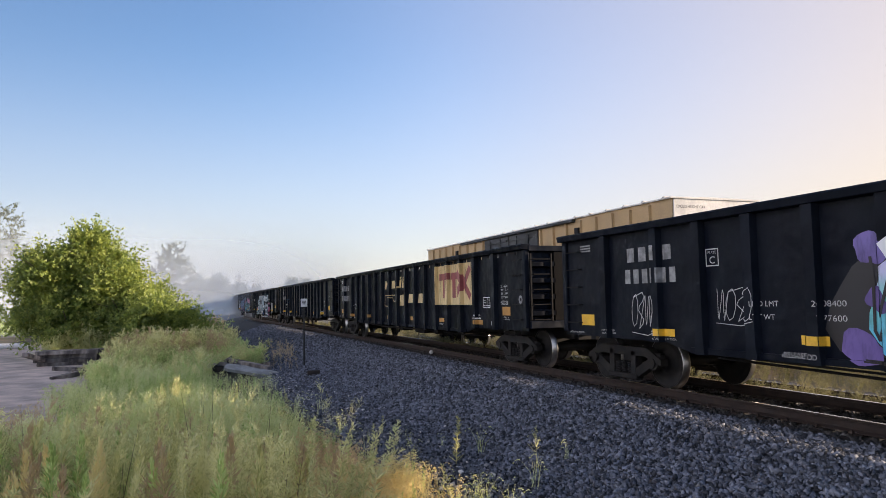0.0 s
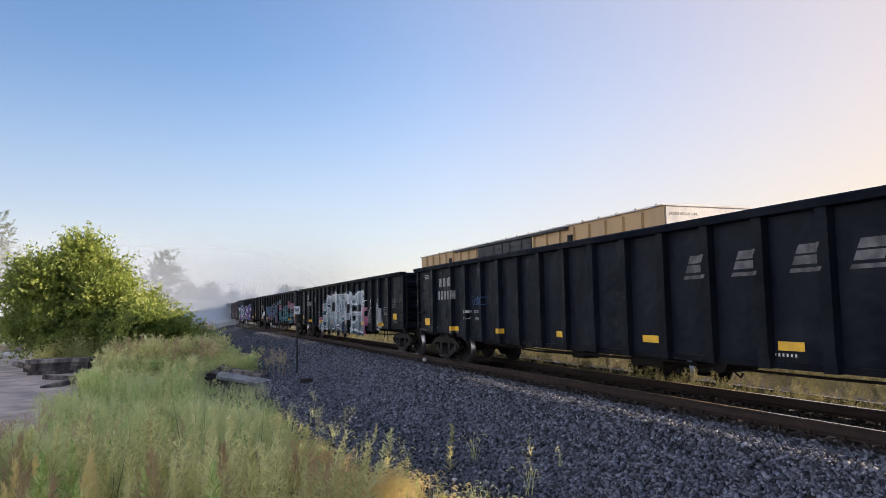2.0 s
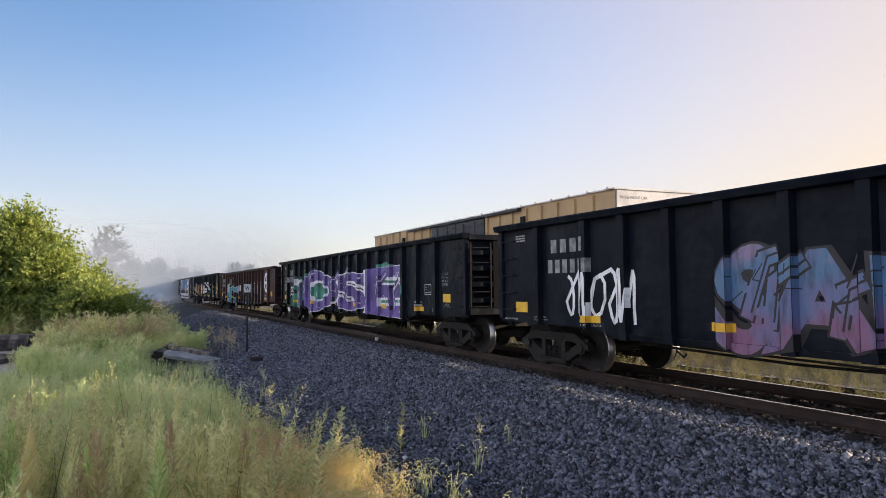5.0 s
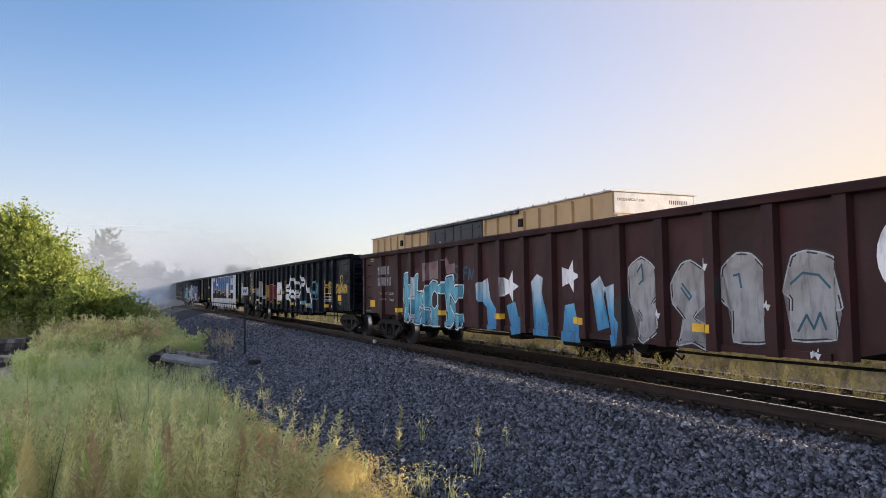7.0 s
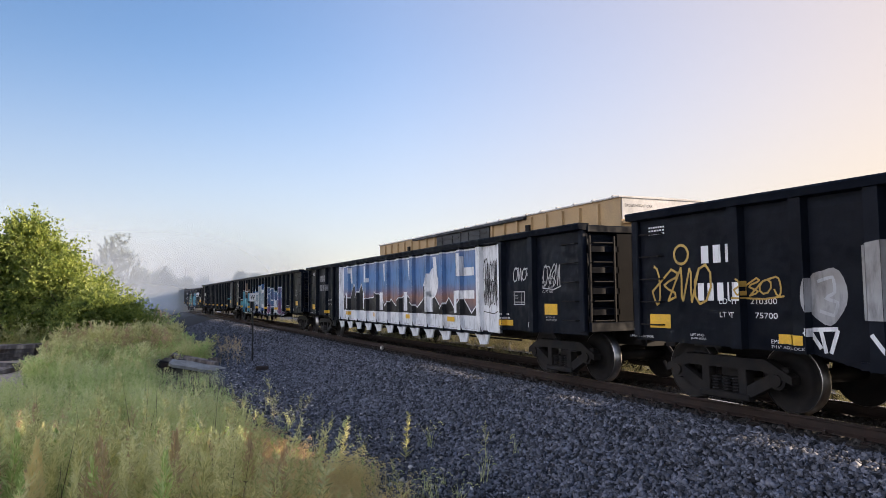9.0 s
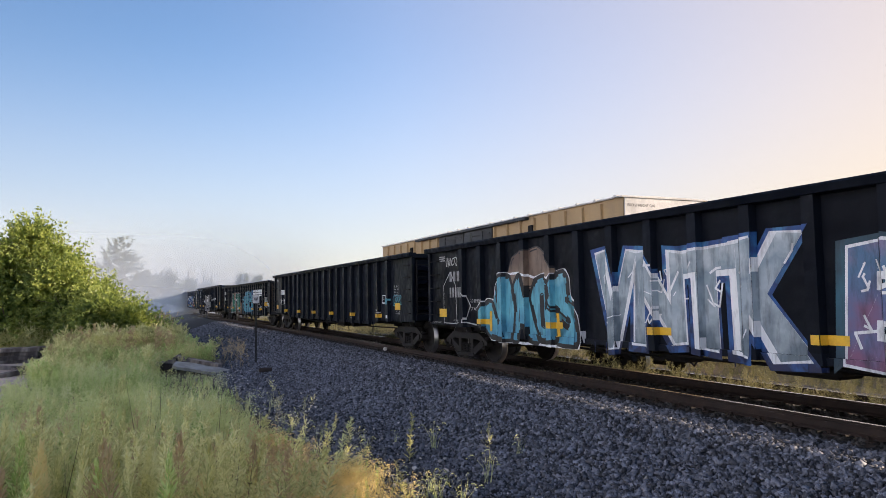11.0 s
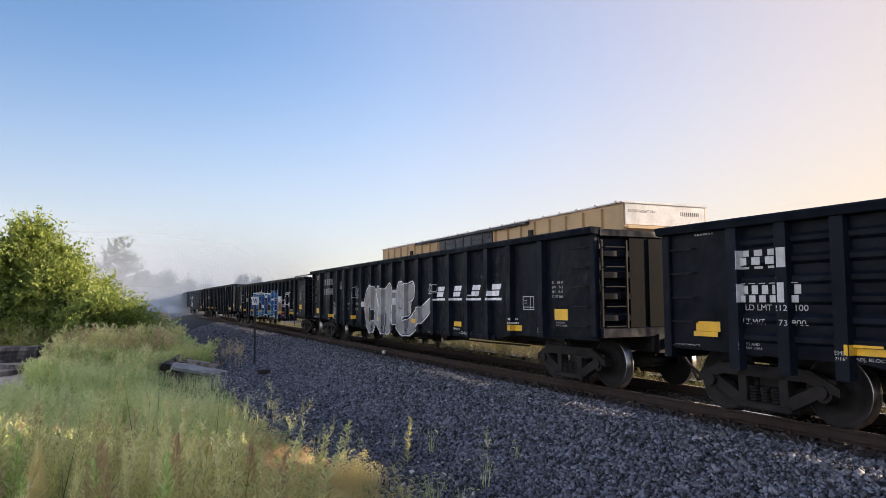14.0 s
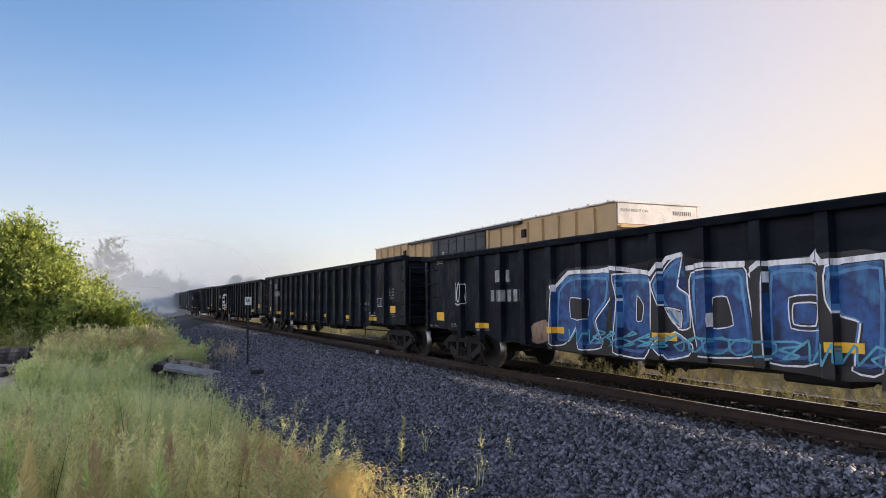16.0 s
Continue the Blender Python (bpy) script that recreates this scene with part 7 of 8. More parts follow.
def tree(name, x, y, height, spread, lobes, count, size, seed, leaf, label, category="tree", turn=0.0):
    t = tagged(new(name), label, category)
    t.matrix_basis = pose(x, y, GROUND - 0.05, 0, 0, turn)
    bm = bmesh.new()
    limbs(bm, height * 0.85, spread, seed, thick=0.05 + height * 0.018)
    data = bpy.data.meshes.new("trunk")
    bm.to_mesh(data)
    bm.free()
    data.materials.append(BARK)
    part("trunk", data, t)
    v, f = leaf_cloud(lobes, count, size, seed, 1.15 if size < 0.5 else 0.8)
    part("crown", raw("crown", v.tolist(), f.tolist(), leaf), t)
    return t


def place(right_deg, dist):
    """A point dist metres away, right_deg degrees right of straight ahead."""
    a = radians(right_deg)
    return dist * math.sin(a), dist * math.cos(a)


def clumps(lobes, seed, n=9):
    """Breaks rounded masses up into uneven clumps of foliage round a thinner core."""
    rd = random.Random(seed)
    out = []
    for x, y, z, rx, ry, rz in lobes:
        out.append((x, y, z, rx * 0.62, ry * 0.62, rz * 0.62))
        for _ in range(n):
            d = Vector((rd.gauss(0, 1), rd.gauss(0, 1), rd.gauss(0.2, 0.9))).normalized()
            k = rd.uniform(0.55, 0.95)
            r = rd.uniform(0.2, 0.4) * (rx + rz) / 2
            out.append((x + d.x * rx * k, y + d.y * ry * k, max(0.5, z + d.z * rz * k), r * 1.2, r * 1.2, r * 0.75))
    return out


# the near thicket: a broad tree with a tall crown and lower shrubs to one side
bx, by = place(-32.6, 46)
tree("thicket_tree", bx, by, 7.6, 3.6, clumps([(0.4, 0, 4.3, 2.3, 2.1, 2.1), (1.1, 0, 6.4, 0.8, 0.8, 1.1), (0.3, 0, 5.9, 1.0, 1.0, 0.9), (-1.6, 0.2, 5.1, 1.1, 1.1, 1.1), (-1.9, 0.2, 3.4, 1.3, 1.5, 1.3), (-2.4, 0, 2.0, 0.9, 1.1, 0.9), (2.3, 0.3, 4.3, 1.4, 1.4, 1.5), (2.0, 0, 2.6, 1.7, 1.6, 1.5), (0, -0.6, 2.0, 2.4, 1.7, 1.4)], 8), 62000, 0.235, 3, LEAF, "broad leafy green tree with a tall uneven crown", turn=30)
bx, by = place(-29.0, 44)
tree("shrub", bx, by, 5.0, 2.4, clumps([(0, 0, 2.8, 1.9, 1.8, 1.9), (0.9, 0, 2.2, 1.5, 1.6, 1.5), (-0.3, 0, 4.1, 1.0, 1.0, 0.9)], 9), 27000, 0.225, 4, LEAF, "sunlit yellow-green leafy shrub", "shrub", 30)
bx, by = place(-26.6, 42)
tree("shrub", bx, by, 3.4, 2.1, clumps([(0, 0, 1.7, 1.6, 1.6, 1.3), (1.1, 0, 1.4, 1.2, 1.3, 1.0), (-0.7, 0, 2.3, 0.9, 0.9, 0.8)], 10), 22000, 0.215, 5, LEAF, "low spreading leafy green shrub", "shrub", 30)

FAR = [(-37.4, 152, 22, 8.0), (-42.0, 150, 23, 8.5), (-47.0, 146, 22, 8.5), (-25.8, 152, 15.5, 5.6), (-24.2, 165, 9, 3.4), (-22.6, 175, 9.5, 4.2), (-21.0, 185, 8, 3.6), (-19.6, 210, 8, 3.4), (-16.9, 235, 11, 3.6), (-15.8, 240, 10.5, 3.6), (-13.6, 262, 10.5, 3.8), (-12.2, 265, 10, 3.8), (-11.0, 262, 9.5, 3.4)]
for i, (deg, dist, high, wide) in enumerate(FAR):
    fx, fy = place(deg, dist)
    lob = [(0, 0, high * 0.55, wide * 0.8, wide * 0.8, high * 0.33), (-wide * 0.4, 0, high * 0.4, wide * 0.6, wide * 0.6, high * 0.28), (wide * 0.45, 0, high * 0.42, wide * 0.55, wide * 0.55, high * 0.26), (wide * 0.1, 0, high * 0.82, wide * 0.45, wide * 0.45, high * 0.18)]
    tree("far_tree", fx, fy, high, wide * 0.6, lob, 11000, 0.42, 30 + i, FARLEAF, "distant broadleaf tree standing in mist")

for i, (deg, dist, high) in enumerate(((-20.9, 190, 10.5), (-19.8, 230, 10.5), (-19.2, 270, 11))):
    ux, uy = place(deg, dist)
    up = tagged(new("utility_pole"), "thin distant wooden utility pole", "pole", "poles along the road")
    up.matrix_basis = pose(ux, uy, GROUND, 0, 0, 20)
    part("pole_shaft", mesh(("u_pole", high), lambda bm: tube(bm, [(0, 0, -0.2), (0, 0, high)], [0.16, 0.11], 8), BARK), up)
    part("crossarm", mesh(("u_arm", high), lambda bm: box(bm, -1.2, 1.2, -0.06, 0.06, high - 0.8, high - 0.65), BARK), up)

# ---------------------------------------------------------------- morning mist: haze painted on thin curved sheets round the camera


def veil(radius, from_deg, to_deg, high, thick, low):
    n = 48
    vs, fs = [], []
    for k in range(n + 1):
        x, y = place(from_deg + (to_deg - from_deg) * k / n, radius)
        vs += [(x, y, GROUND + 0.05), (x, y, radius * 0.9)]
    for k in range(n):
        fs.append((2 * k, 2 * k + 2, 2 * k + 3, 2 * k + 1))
    ob = tagged(new("haze_sheet", raw("haze_sheet", vs, fs, mist("mist", thick, high, low), True)), "thin white morning mist over the ground", "mist", "mist", kind="stuff")
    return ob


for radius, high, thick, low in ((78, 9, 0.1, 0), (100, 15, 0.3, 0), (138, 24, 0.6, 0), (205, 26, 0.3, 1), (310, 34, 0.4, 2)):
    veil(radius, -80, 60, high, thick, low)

# ---------------------------------------------------------------- weeds and grass
def blades(g, base, tip, width, bend):
    """Narrow bent blades, each of two quads: vertices and faces."""
    n = len(base)
    side = np.cross(tip - base, g.normal(size=(n, 3)))
    side /= np.linalg.norm(side, axis=1, keepdims=True) + 1e-9
    w = np.broadcast_to(np.asarray(width).reshape(-1, 1), (n, 1))
    mid = (base + tip) / 2 + bend
    v = np.stack([base - side * w, base + side * w, mid - side * w * 0.8, mid + side * w * 0.8, tip - side * w * 0.15, tip + side * w * 0.15], 1).reshape(-1, 3)
    k = np.arange(n)[:, None] * 6
    return v, np.concatenate([k + [0, 1, 3, 2], k + [2, 3, 5, 4]])


def slips(g, base, tip, width):
    """Small pointed leaves, a single lozenge each."""
    n = len(base)
    side = np.cross(tip - base, g.normal(size=(n, 3)))
    side /= np.linalg.norm(side, axis=1, keepdims=True) + 1e-9
    w = np.broadcast_to(np.asarray(width, float).reshape(-1, 1), (n, 1))
    mid = base * 0.55 + tip * 0.45
    v = np.stack([base, mid + side * w, tip, mid - side * w], 1).reshape(-1, 3)
    return v, np.arange(n)[:, None] * 4 + [0, 1, 2, 3]


def weed_plant(g, high, sprays, leaves, leaf_long, head, fine=1.0):
    """One upright weed: a stem, narrow leaves up its length and a loose seeding top on side twigs."""
    parts = []
    top = np.array([*(g.normal(size=2) * 0.07 * high), high])
    parts.append(blades(g, np.array([[0, 0, 0.0]]), top[None], [0.004 * fine], np.array([[0, 0, 0.0]])))
    t = g.uniform(0.1, 0.97, leaves)
    base = t[:, None] * top
    a = g.uniform(0, 6.28, leaves)
    long = leaf_long * g.uniform(0.5, 1.2, leaves) * (1.2 - 0.75 * t)
    tip = base + np.stack([np.cos(a) * long, np.sin(a) * long, long * g.uniform(0.2, 1.1, leaves)], 1)
    parts.append(slips(g, base, tip, (0.004 + 0.03 * long) * fine))
    twigs = sprays // 9
    for _ in range(twigs):
        t, a = g.uniform(0.5, 1.0), g.uniform(0, 6.28)
        r = head * g.uniform(0.4, 1.0) * (1.3 - t)
        b = t * top
        e = b + np.array([math.cos(a) * r, math.sin(a) * r, r * g.uniform(1.0, 1.9)])
        parts.append(slips(g, b[None], e[None], [0.003 * fine]))
        k = g.uniform(0.25, 1.05, (8, 1))
        seed = b + (e - b) * k
        parts.append(slips(g, seed, seed + g.normal(size=(8, 3)) * 0.022 * fine + [0, 0, 0.028 * fine], [0.0065 * fine]))
    return join(parts)


def foxtail(g, high):
    """A tuft of thin grass with drooping bristly heads."""
    n = 12
    a, r = g.uniform(0, 6.28, n), high * g.uniform(0.1, 0.42, n)
    base = g.normal(size=(n, 3)) * [0.04, 0.04, 0]
    tip = base + np.stack([np.cos(a) * r, np.sin(a) * r, high * g.uniform(0.55, 1.0, n)], 1)
    parts = [blades(g, base, tip, [0.0035], np.stack([-np.cos(a) * r * 0.2, -np.sin(a) * r * 0.2, 0 * a + high * 0.08], 1))]
    heads = 5
    hb = tip[:heads]
    for k in range(4):
        f = k / 3
        at = hb + np.stack([np.cos(a[:heads]) * 0.09 * f, np.sin(a[:heads]) * 0.09 * f, 0.05 * f - 0.09 * f * f + 0 * a[:heads]], 1)
        for _ in range(2):
            parts.append(slips(g, at, at + np.stack([np.cos(a[:heads]) * 0.035, np.sin(a[:heads]) * 0.035, 0.01 - 0.02 * f + 0 * a[:heads]], 1), [0.012]))
    return join(parts)


def join(parts):
    vs, fs, at = [], [], 0
    for v, f in parts:
        vs.append(v)
        fs.append(f + at)
        at += len(v)
    return np.concatenate(vs), np.concatenate(fs)


def strew(name, protos, points, scales, mat, label, seed, lean=0.12):
    """Plants of a few patterns, turned and scaled, as one growth."""
    g = np.random.default_rng(seed)
    which = g.integers(0, len(protos), len(points))
    parts = []
    for k, (v, f) in enumerate(protos):
        p = points[which == k]
        if not len(p):
            continue
        s = scales[which == k][:, None, None]
        a = g.uniform(0, 6.28, len(p))
        c, d = np.cos(a)[:, None], np.sin(a)[:, None]
        lx, ly = g.normal(0.06, lean, (len(p), 1)), g.normal(0, lean, (len(p), 1))
        x = v[None, :, 0] * c - v[None, :, 1] * d + lx * v[None, :, 2]
        y = v[None, :, 0] * d + v[None, :, 1] * c + ly * v[None, :, 2]
        w = np.stack([x, y, np.broadcast_to(v[None, :, 2], x.shape)], -1) * s + p[:, None, :]
        parts.append((w.reshape(-1, 3), (f[None] + np.arange(len(p))[:, None, None] * len(v)).reshape(-1, 4)))
    v, f = join(parts)
    data = bpy.data.meshes.new(name)
    data.vertices.add(len(v))
    data.vertices.foreach_set("co", v.ravel())
    data.loops.add(f.size)
    data.loops.foreach_set("vertex_index", f.ravel())
    data.polygons.add(len(f))
    data.polygons.foreach_set("loop_start", np.arange(0, f.size, 4))
    data.update(calc_edges=True)
    data.materials.append(mat)
    return tagged(new(name, data), label, "weeds", kind="stuff")


def patch(g, n, s0, s1, l0, l1, keep):
    s, l = g.uniform(s0, s1, n), g.uniform(l0, l1, n)
    ok = keep(s, l)
    s, l = s[ok], l[ok]
    x, y = -math.sin(HEADING) * s + math.cos(HEADING) * l, math.cos(HEADING) * s + math.sin(HEADING) * l
    left = TRACK_RIGHT - l
    z = np.maximum(GROUND, np.interp(left, (1.95, 4.2, 6.3), (-0.19, -0.95, GROUND - 0.06))) - 0.03
    return np.stack([x, y, z], 1), s, l


def edge(s):
    """How far towards the track the weeds reach."""
    return np.interp(s, (4, 8, 10.5, 13, 15.5, 20, 27, 40), (3.3, 3.3, 3.1, 2.6, 2.4, 2.9, 3.7, 4.0)) + 0.16 * np.sin(s * 2.1) + 0.1 * np.sin(s * 5.3 + 1)


def bare(s, l):
    """The gravel lot, the old ties and the slab stay open."""
    return ((l < -2.5 + 0.35 * np.sin(s * 0.8) + 0.2 * np.sin(s * 2.1)) & (s > 17.5) & (s < np.where(l < -6.3, 60, 43))) | (((s - 27.2) / 2.6) ** 2 + ((l - 2.9) / 1.5) ** 2 < 1)


g = np.random.default_rng(5)
tall = [weed_plant(g, 1.0, 90, 50, 0.16, 0.3) for _ in range(5)]
leafy = [weed_plant(g, 0.75, 0, 95, 0.17, 0.3) for _ in range(5)]
seedy = [weed_plant(g, 0.95, 130, 18, 0.12, 0.3) for _ in range(4)]
bushy = [weed_plant(g, 1.0, 0, 150, 0.13, 0.3, 1.25) for _ in range(5)]
tufts = [foxtail(g, 0.6) for _ in range(6)]
light_tall = [weed_plant(g, 1.0, 36, 26, 0.2, 0.4, 2.2) for _ in range(5)]


def clump(s, l, a, b, low):
    return np.sin(s * a + 1.3 * np.sin(l * b)) + np.sin(l * a * 1.2 + 0.7 * s * b) > low


def near(s, l, s0, l0, rs, rl):
    return ((s - s0) / rs) ** 2 + ((l - l0) / rl) ** 2 < 1


def grow(name, protos, n, s0, s1, l0, l1, keep, lo, hi, mat, label, seed, lean=0.12):
    gg = np.random.default_rng(seed)
    stray = gg.normal(0, 0.22, n)
    p, s, l = patch(gg, n, s0, s1, l0, l1, lambda s, l: keep(s, l) & ~bare(s, l) & (l < edge(s) + stray) & (s * s + l * l > 24))
    size = gg.uniform(lo, hi, len(p)) * (0.85 + 0.22 * np.sin(s * 0.9 + 1.4 * l))
    size *= np.where((s > 17) & (s < 27) & (l > 1.2), 0.55, 1.0)          # low growth before the slab
    size *= np.where(s > 16, 1.0, np.interp(edge(s) - l, (0, 1.6), (0.62, 1.0)))     # lower towards the stones
    return strew(name, protos, p, size, mat, label, seed + 1, lean)


# beside the camera: tall olive and green plants with gaps between, paler ones behind
grow("weeds", leafy, 1500, 4, 14, -10, 2.0, lambda s, l: l < 1.1, 0.5, 0.95, WEED_GREEN, "dense green weeds with narrow leaves", 41)
grow("weeds", bushy, 900, 4, 13, -9, 1.6, lambda s, l: clump(s, l, 1.3, 0.9, -0.3), 0.8, 1.25, WEED_OLIVE, "tall olive weeds with small leaves", 42)
grow("weeds", bushy, 420, 4, 13, -9, 1.6, lambda s, l: clump(s, l, 1.1, 0.7, 0.4), 0.8, 1.3, WEED_GREEN, "tall bright green weeds with small leaves", 40)
grow("weeds", tall, 900, 5, 16, -9, 1.8, lambda s, l: clump(s, l, 0.9, 0.6, -0.2), 0.75, 1.2, WEED_OLIVE, "tall seeding olive weeds", 43)
grow("weeds", seedy, 650, 5, 15, -9, 1.4, lambda s, l: clump(s, l, 0.7, 0.9, 0.7), 0.9, 1.35, WEED_BROWN, "brown seeding weeds with feathery tops", 45, 0.2)
grow("weeds", seedy, 3000, 9, 18, -5, 2.4, lambda s, l: near(s, l, 12.3, 0.1, 2.8, 2.0), 0.65, 1.1, WEED_PALE, "pale weeds with feathery seed heads", 46)
# green growth in the middle distance
grow("weeds", bushy, 2600, 12.5, 27, -6, 3.0, lambda s, l: clump(s, l, 0.6, 0.5, -1.2), 0.4, 0.8, WEED_GREEN, "soft green weeds in rough ground", 48)
grow("weeds", seedy, 1500, 12.5, 27, -6, 3.0, lambda s, l: clump(s, l, 0.8, 0.6, -0.4), 0.5, 0.95, WEED_PALE, "pale feathery weeds in rough ground", 49)
grow("grass", tufts, 3600, 11, 28, -8, 3.4, lambda s, l: clump(s, l, 0.5, 0.4, -1.0), 0.7, 1.3, WEED_PALE, "pale feathery grass among the weeds", 50)
# dry grass along the stones
grow("grass", tufts, 2000, 8, 14, 0.3, 3.6, lambda s, l: near(s, l, 10.4, 1.75, 1.9, 1.1), 0.7, 1.35, GRASS_ORANGE, "orange dry grass by the ballast", 36, 0.2)
grow("grass", tufts, 2900, 5, 10, 0.6, 4.2, lambda s, l: l > 1.0, 0.8, 1.45, GRASS_GOLD, "golden dry foxtail grass by the ballast", 47, 0.2)
grow("grass", tufts, 800, 5.5, 10, 0.2, 3.0, lambda s, l: l < 1.9, 0.8, 1.3, GRASS_GOLD, "tan foxtail grass with nodding heads", 37, 0.2)
grow("grass", tufts, 1500, 9, 18, 0.5, 3.8, lambda s, l: l > edge(s) - 1.3, 0.6, 1.2, GRASS_GOLD, "thin golden grass by the ballast", 38, 0.2)
grow("weeds", bushy, 240, 6, 16, 1.0, 4.2, lambda s, l: l > edge(s) - 1.2, 0.5, 0.95, WEED_GREEN, "single green weeds among dry grass", 39)
# taller growth before the thicket
grow("weeds", light_tall, 900, 33, 41.5, -2.4, 3.0, lambda s, l: clump(s, l, 0.9, 0.7, -0.4), 0.75, 1.5, WEED_OLIVE, "tall olive weeds before the thicket", 58)
grow("weeds", light_tall, 260, 32, 41.5, -2.4, 3.2, lambda s, l: clump(s, l, 0.9, 0.8, 0.0), 0.8, 1.5, WEED_BROWN, "tall brown seeding weeds before the thicket", 59)
# further off
grow("weeds", light_tall, 3000, 25, 46, -4, 4, lambda s, l: clump(s, l, 0.35, 0.3, -1.4), 0.5, 0.9, WEED_GREEN, "green weeds in rough ground", 51)
grow("weeds", light_tall, 3600, 25, 52, -4, 4, lambda s, l: clump(s, l, 0.25, 0.4, -0.9), 0.5, 1.05, WEED_OLIVE, "olive weeds in rough ground", 53)
grow("weeds", light_tall, 2400, 42.5, 50, -12, 4.2, lambda s, l: clump(s, l, 0.2, 0.3, -0.9) & (l > -8.5), 0.9, 1.7, WEED_OLIVE, "olive tall weeds before the thicket", 54)
grow("weeds", light_tall, 2600, 46, 66, -22, 4.2, lambda s, l: clump(s, l, 0.2, 0.3, -0.4) & (l > -9), 0.9, 1.8, WEED_BROWN, "brownish tall weeds before the thicket", 55)
grow("weeds", light_tall, 6000, 50, 130, -50, 4.2, lambda s, l: (l < 4.2) & ((l > -9) | (s > 75)), 0.8, 1.6, WEED_GREEN, "rough green growth in the mist", 57)

# dark bare stalks among the rest
gg = np.random.default_rng(61)
p, s, l = patch(gg, 400, 5, 13, -5, 1.6, lambda s, l: s * s + l * l > 26)
strew("stalks", [weed_plant(g, 1.5, 0, 3, 0.04, 0.12, 1.2) for _ in range(4)], p[:130], gg.uniform(0.7, 1.1, 130), STEM, "dark bare stalks among the weeds", 62)

# slender plumes, each a dense column of small upright leaves
def plume(g, high):
    n = 330
    t = g.uniform(0.12, 1.0, n)
    a, r = g.uniform(0, 6.28, n), 0.115 * np.sin(np.pi * np.clip(t, 0, 1) ** 0.75) * g.uniform(0.25, 1.0, n) + 0.012
    bend = np.array([*(g.normal(size=2) * 0.06), 0.0])
    base = np.stack([np.cos(a) * r * 0.4, np.sin(a) * r * 0.4, t * high], 1) + bend * (t ** 2)[:, None]
    long = 0.1 * (1.15 - 0.6 * t) * g.uniform(0.6, 1.4, n)
    tip = base + np.stack([np.cos(a) * r * 0.9, np.sin(a) * r * 0.9, long], 1)
    stem = blades(g, np.array([[0, 0, 0.0]]), np.array([[*bend[:2], high]]), [0.007], np.array([[0, 0, 0.0]]))
    return join([stem, slips(g, base, tip, 0.0075 + 0.004 * g.random(n))])


plumes = [plume(g, 1.25) for _ in range(6)]
# the gold plumes have sun through the car gaps put into their colour
for seed, mat, n, s0, s1, l0, l1, words_on in ((66, WEED_OLIVE, 46, 6.2, 9.6, -3.9, 0.9, "tall olive plume weeds"), (67, WEED_GREEN, 34, 6.2, 10.5, -4.2, 0.6, "tall green plume weeds"), (68, WEED_BROWN, 30, 6.6, 10.5, -4.5, 1.4, "tall brown plume weeds"), (69, GRASS_GOLD, 13, 6.4, 8.2, -3.4, -0.4, "tall yellow-topped plume weeds")):
    gg = np.random.default_rng(seed)
    p, s, l = patch(gg, n, s0, s1, l0, l1, lambda s, l: s * s + l * l > 34)
    strew("weeds", plumes, p, gg.uniform(0.75, 1.2, len(p)), mat, words_on, seed + 100, 0.07)

# tall plants close by, standing well above the rest
tops = [weed_plant(g, 1.6, 160, 130, 0.12, 0.16, 1.2) for _ in range(5)]
gg = np.random.default_rng(63)
p, s, l = patch(gg, 900, 5.6, 9.5, -3.2, 1.8, lambda s, l: clump(s, l, 1.7, 1.3, 0.35))
strew("weeds", tops, p[:150], gg.uniform(0.65, 1.05, len(p[:150])), WEED_OLIVE, "very tall slender seeding weeds", 64)
p, s, l = patch(gg, 30, 7.4, 8.2, 1.6, 2.1, lambda s, l: l > 0)
strew("weeds", tops, p[:2], np.array([0.85, 0.7]), WEED_PALE, "single tall pale weed by the stones", 65)

# odd plants on the ballast itself
gg = np.random.default_rng(71)
p, s, l = patch(gg, 240, 6, 20, 2.8, 6.4, lambda s, l: (l > edge(s)) & (gg.random(240) < np.exp(-(l - edge(s)) / 0.7)))
strew("grass", tufts, p, gg.uniform(0.4, 0.9, len(p)), WEED_PALE, "single grass tufts on the stones", 72)
p, s, l = patch(gg, 70, 6, 20, 2.8, 6.0, lambda s, l: (l > edge(s)) & (gg.random(70) < np.exp(-(l - edge(s)) / 0.8)))
strew("weeds", bushy + seedy, p, gg.uniform(0.4, 0.85, len(p)), WEED_OLIVE, "single weeds on the stones", 74)
p, s, l = patch(gg, 40, 27, 34, 4.0, 5.2, lambda s, l: l > 0)
strew("weeds", seedy, p[:22], gg.uniform(0.6, 1.0, 22), WEED_BROWN, "reddish dry weeds beside the sign", 73)

# sunlit growth beyond the tracks
gg = np.random.default_rng(81)
s, left = gg.uniform(-12, 75, 14000), gg.uniform(-4.2, -2.5, 14000)
left2 = np.where(gg.random(14000) < 0.4, left, gg.uniform(-14, -7.8, 14000))
pts = np.array([(*line(a, b)[:2], (profile(b) if b > -9 else GROUND) - 0.03) for a, b in zip(s, left2)])
strew("weeds", leafy[:2] + tufts + seedy[:2], pts, gg.uniform(0.3, 0.72, len(pts)), WEED_DARK, "low dull sunlit weeds between the tracks", 82)

# a bank of dark brush beyond the second track
gg = np.random.default_rng(83)
s, left = gg.uniform(-14, 95, 5200), -gg.uniform(11.5, 18, 5200)
pts = np.array([(*line(a, b)[:2], GROUND - 0.03) for a, b in zip(s, left)])
strew("brush", light_tall, pts, gg.uniform(0.5, 1.15, len(pts)), WEED_DARK, "dense olive brush beyond the tracks", 84)

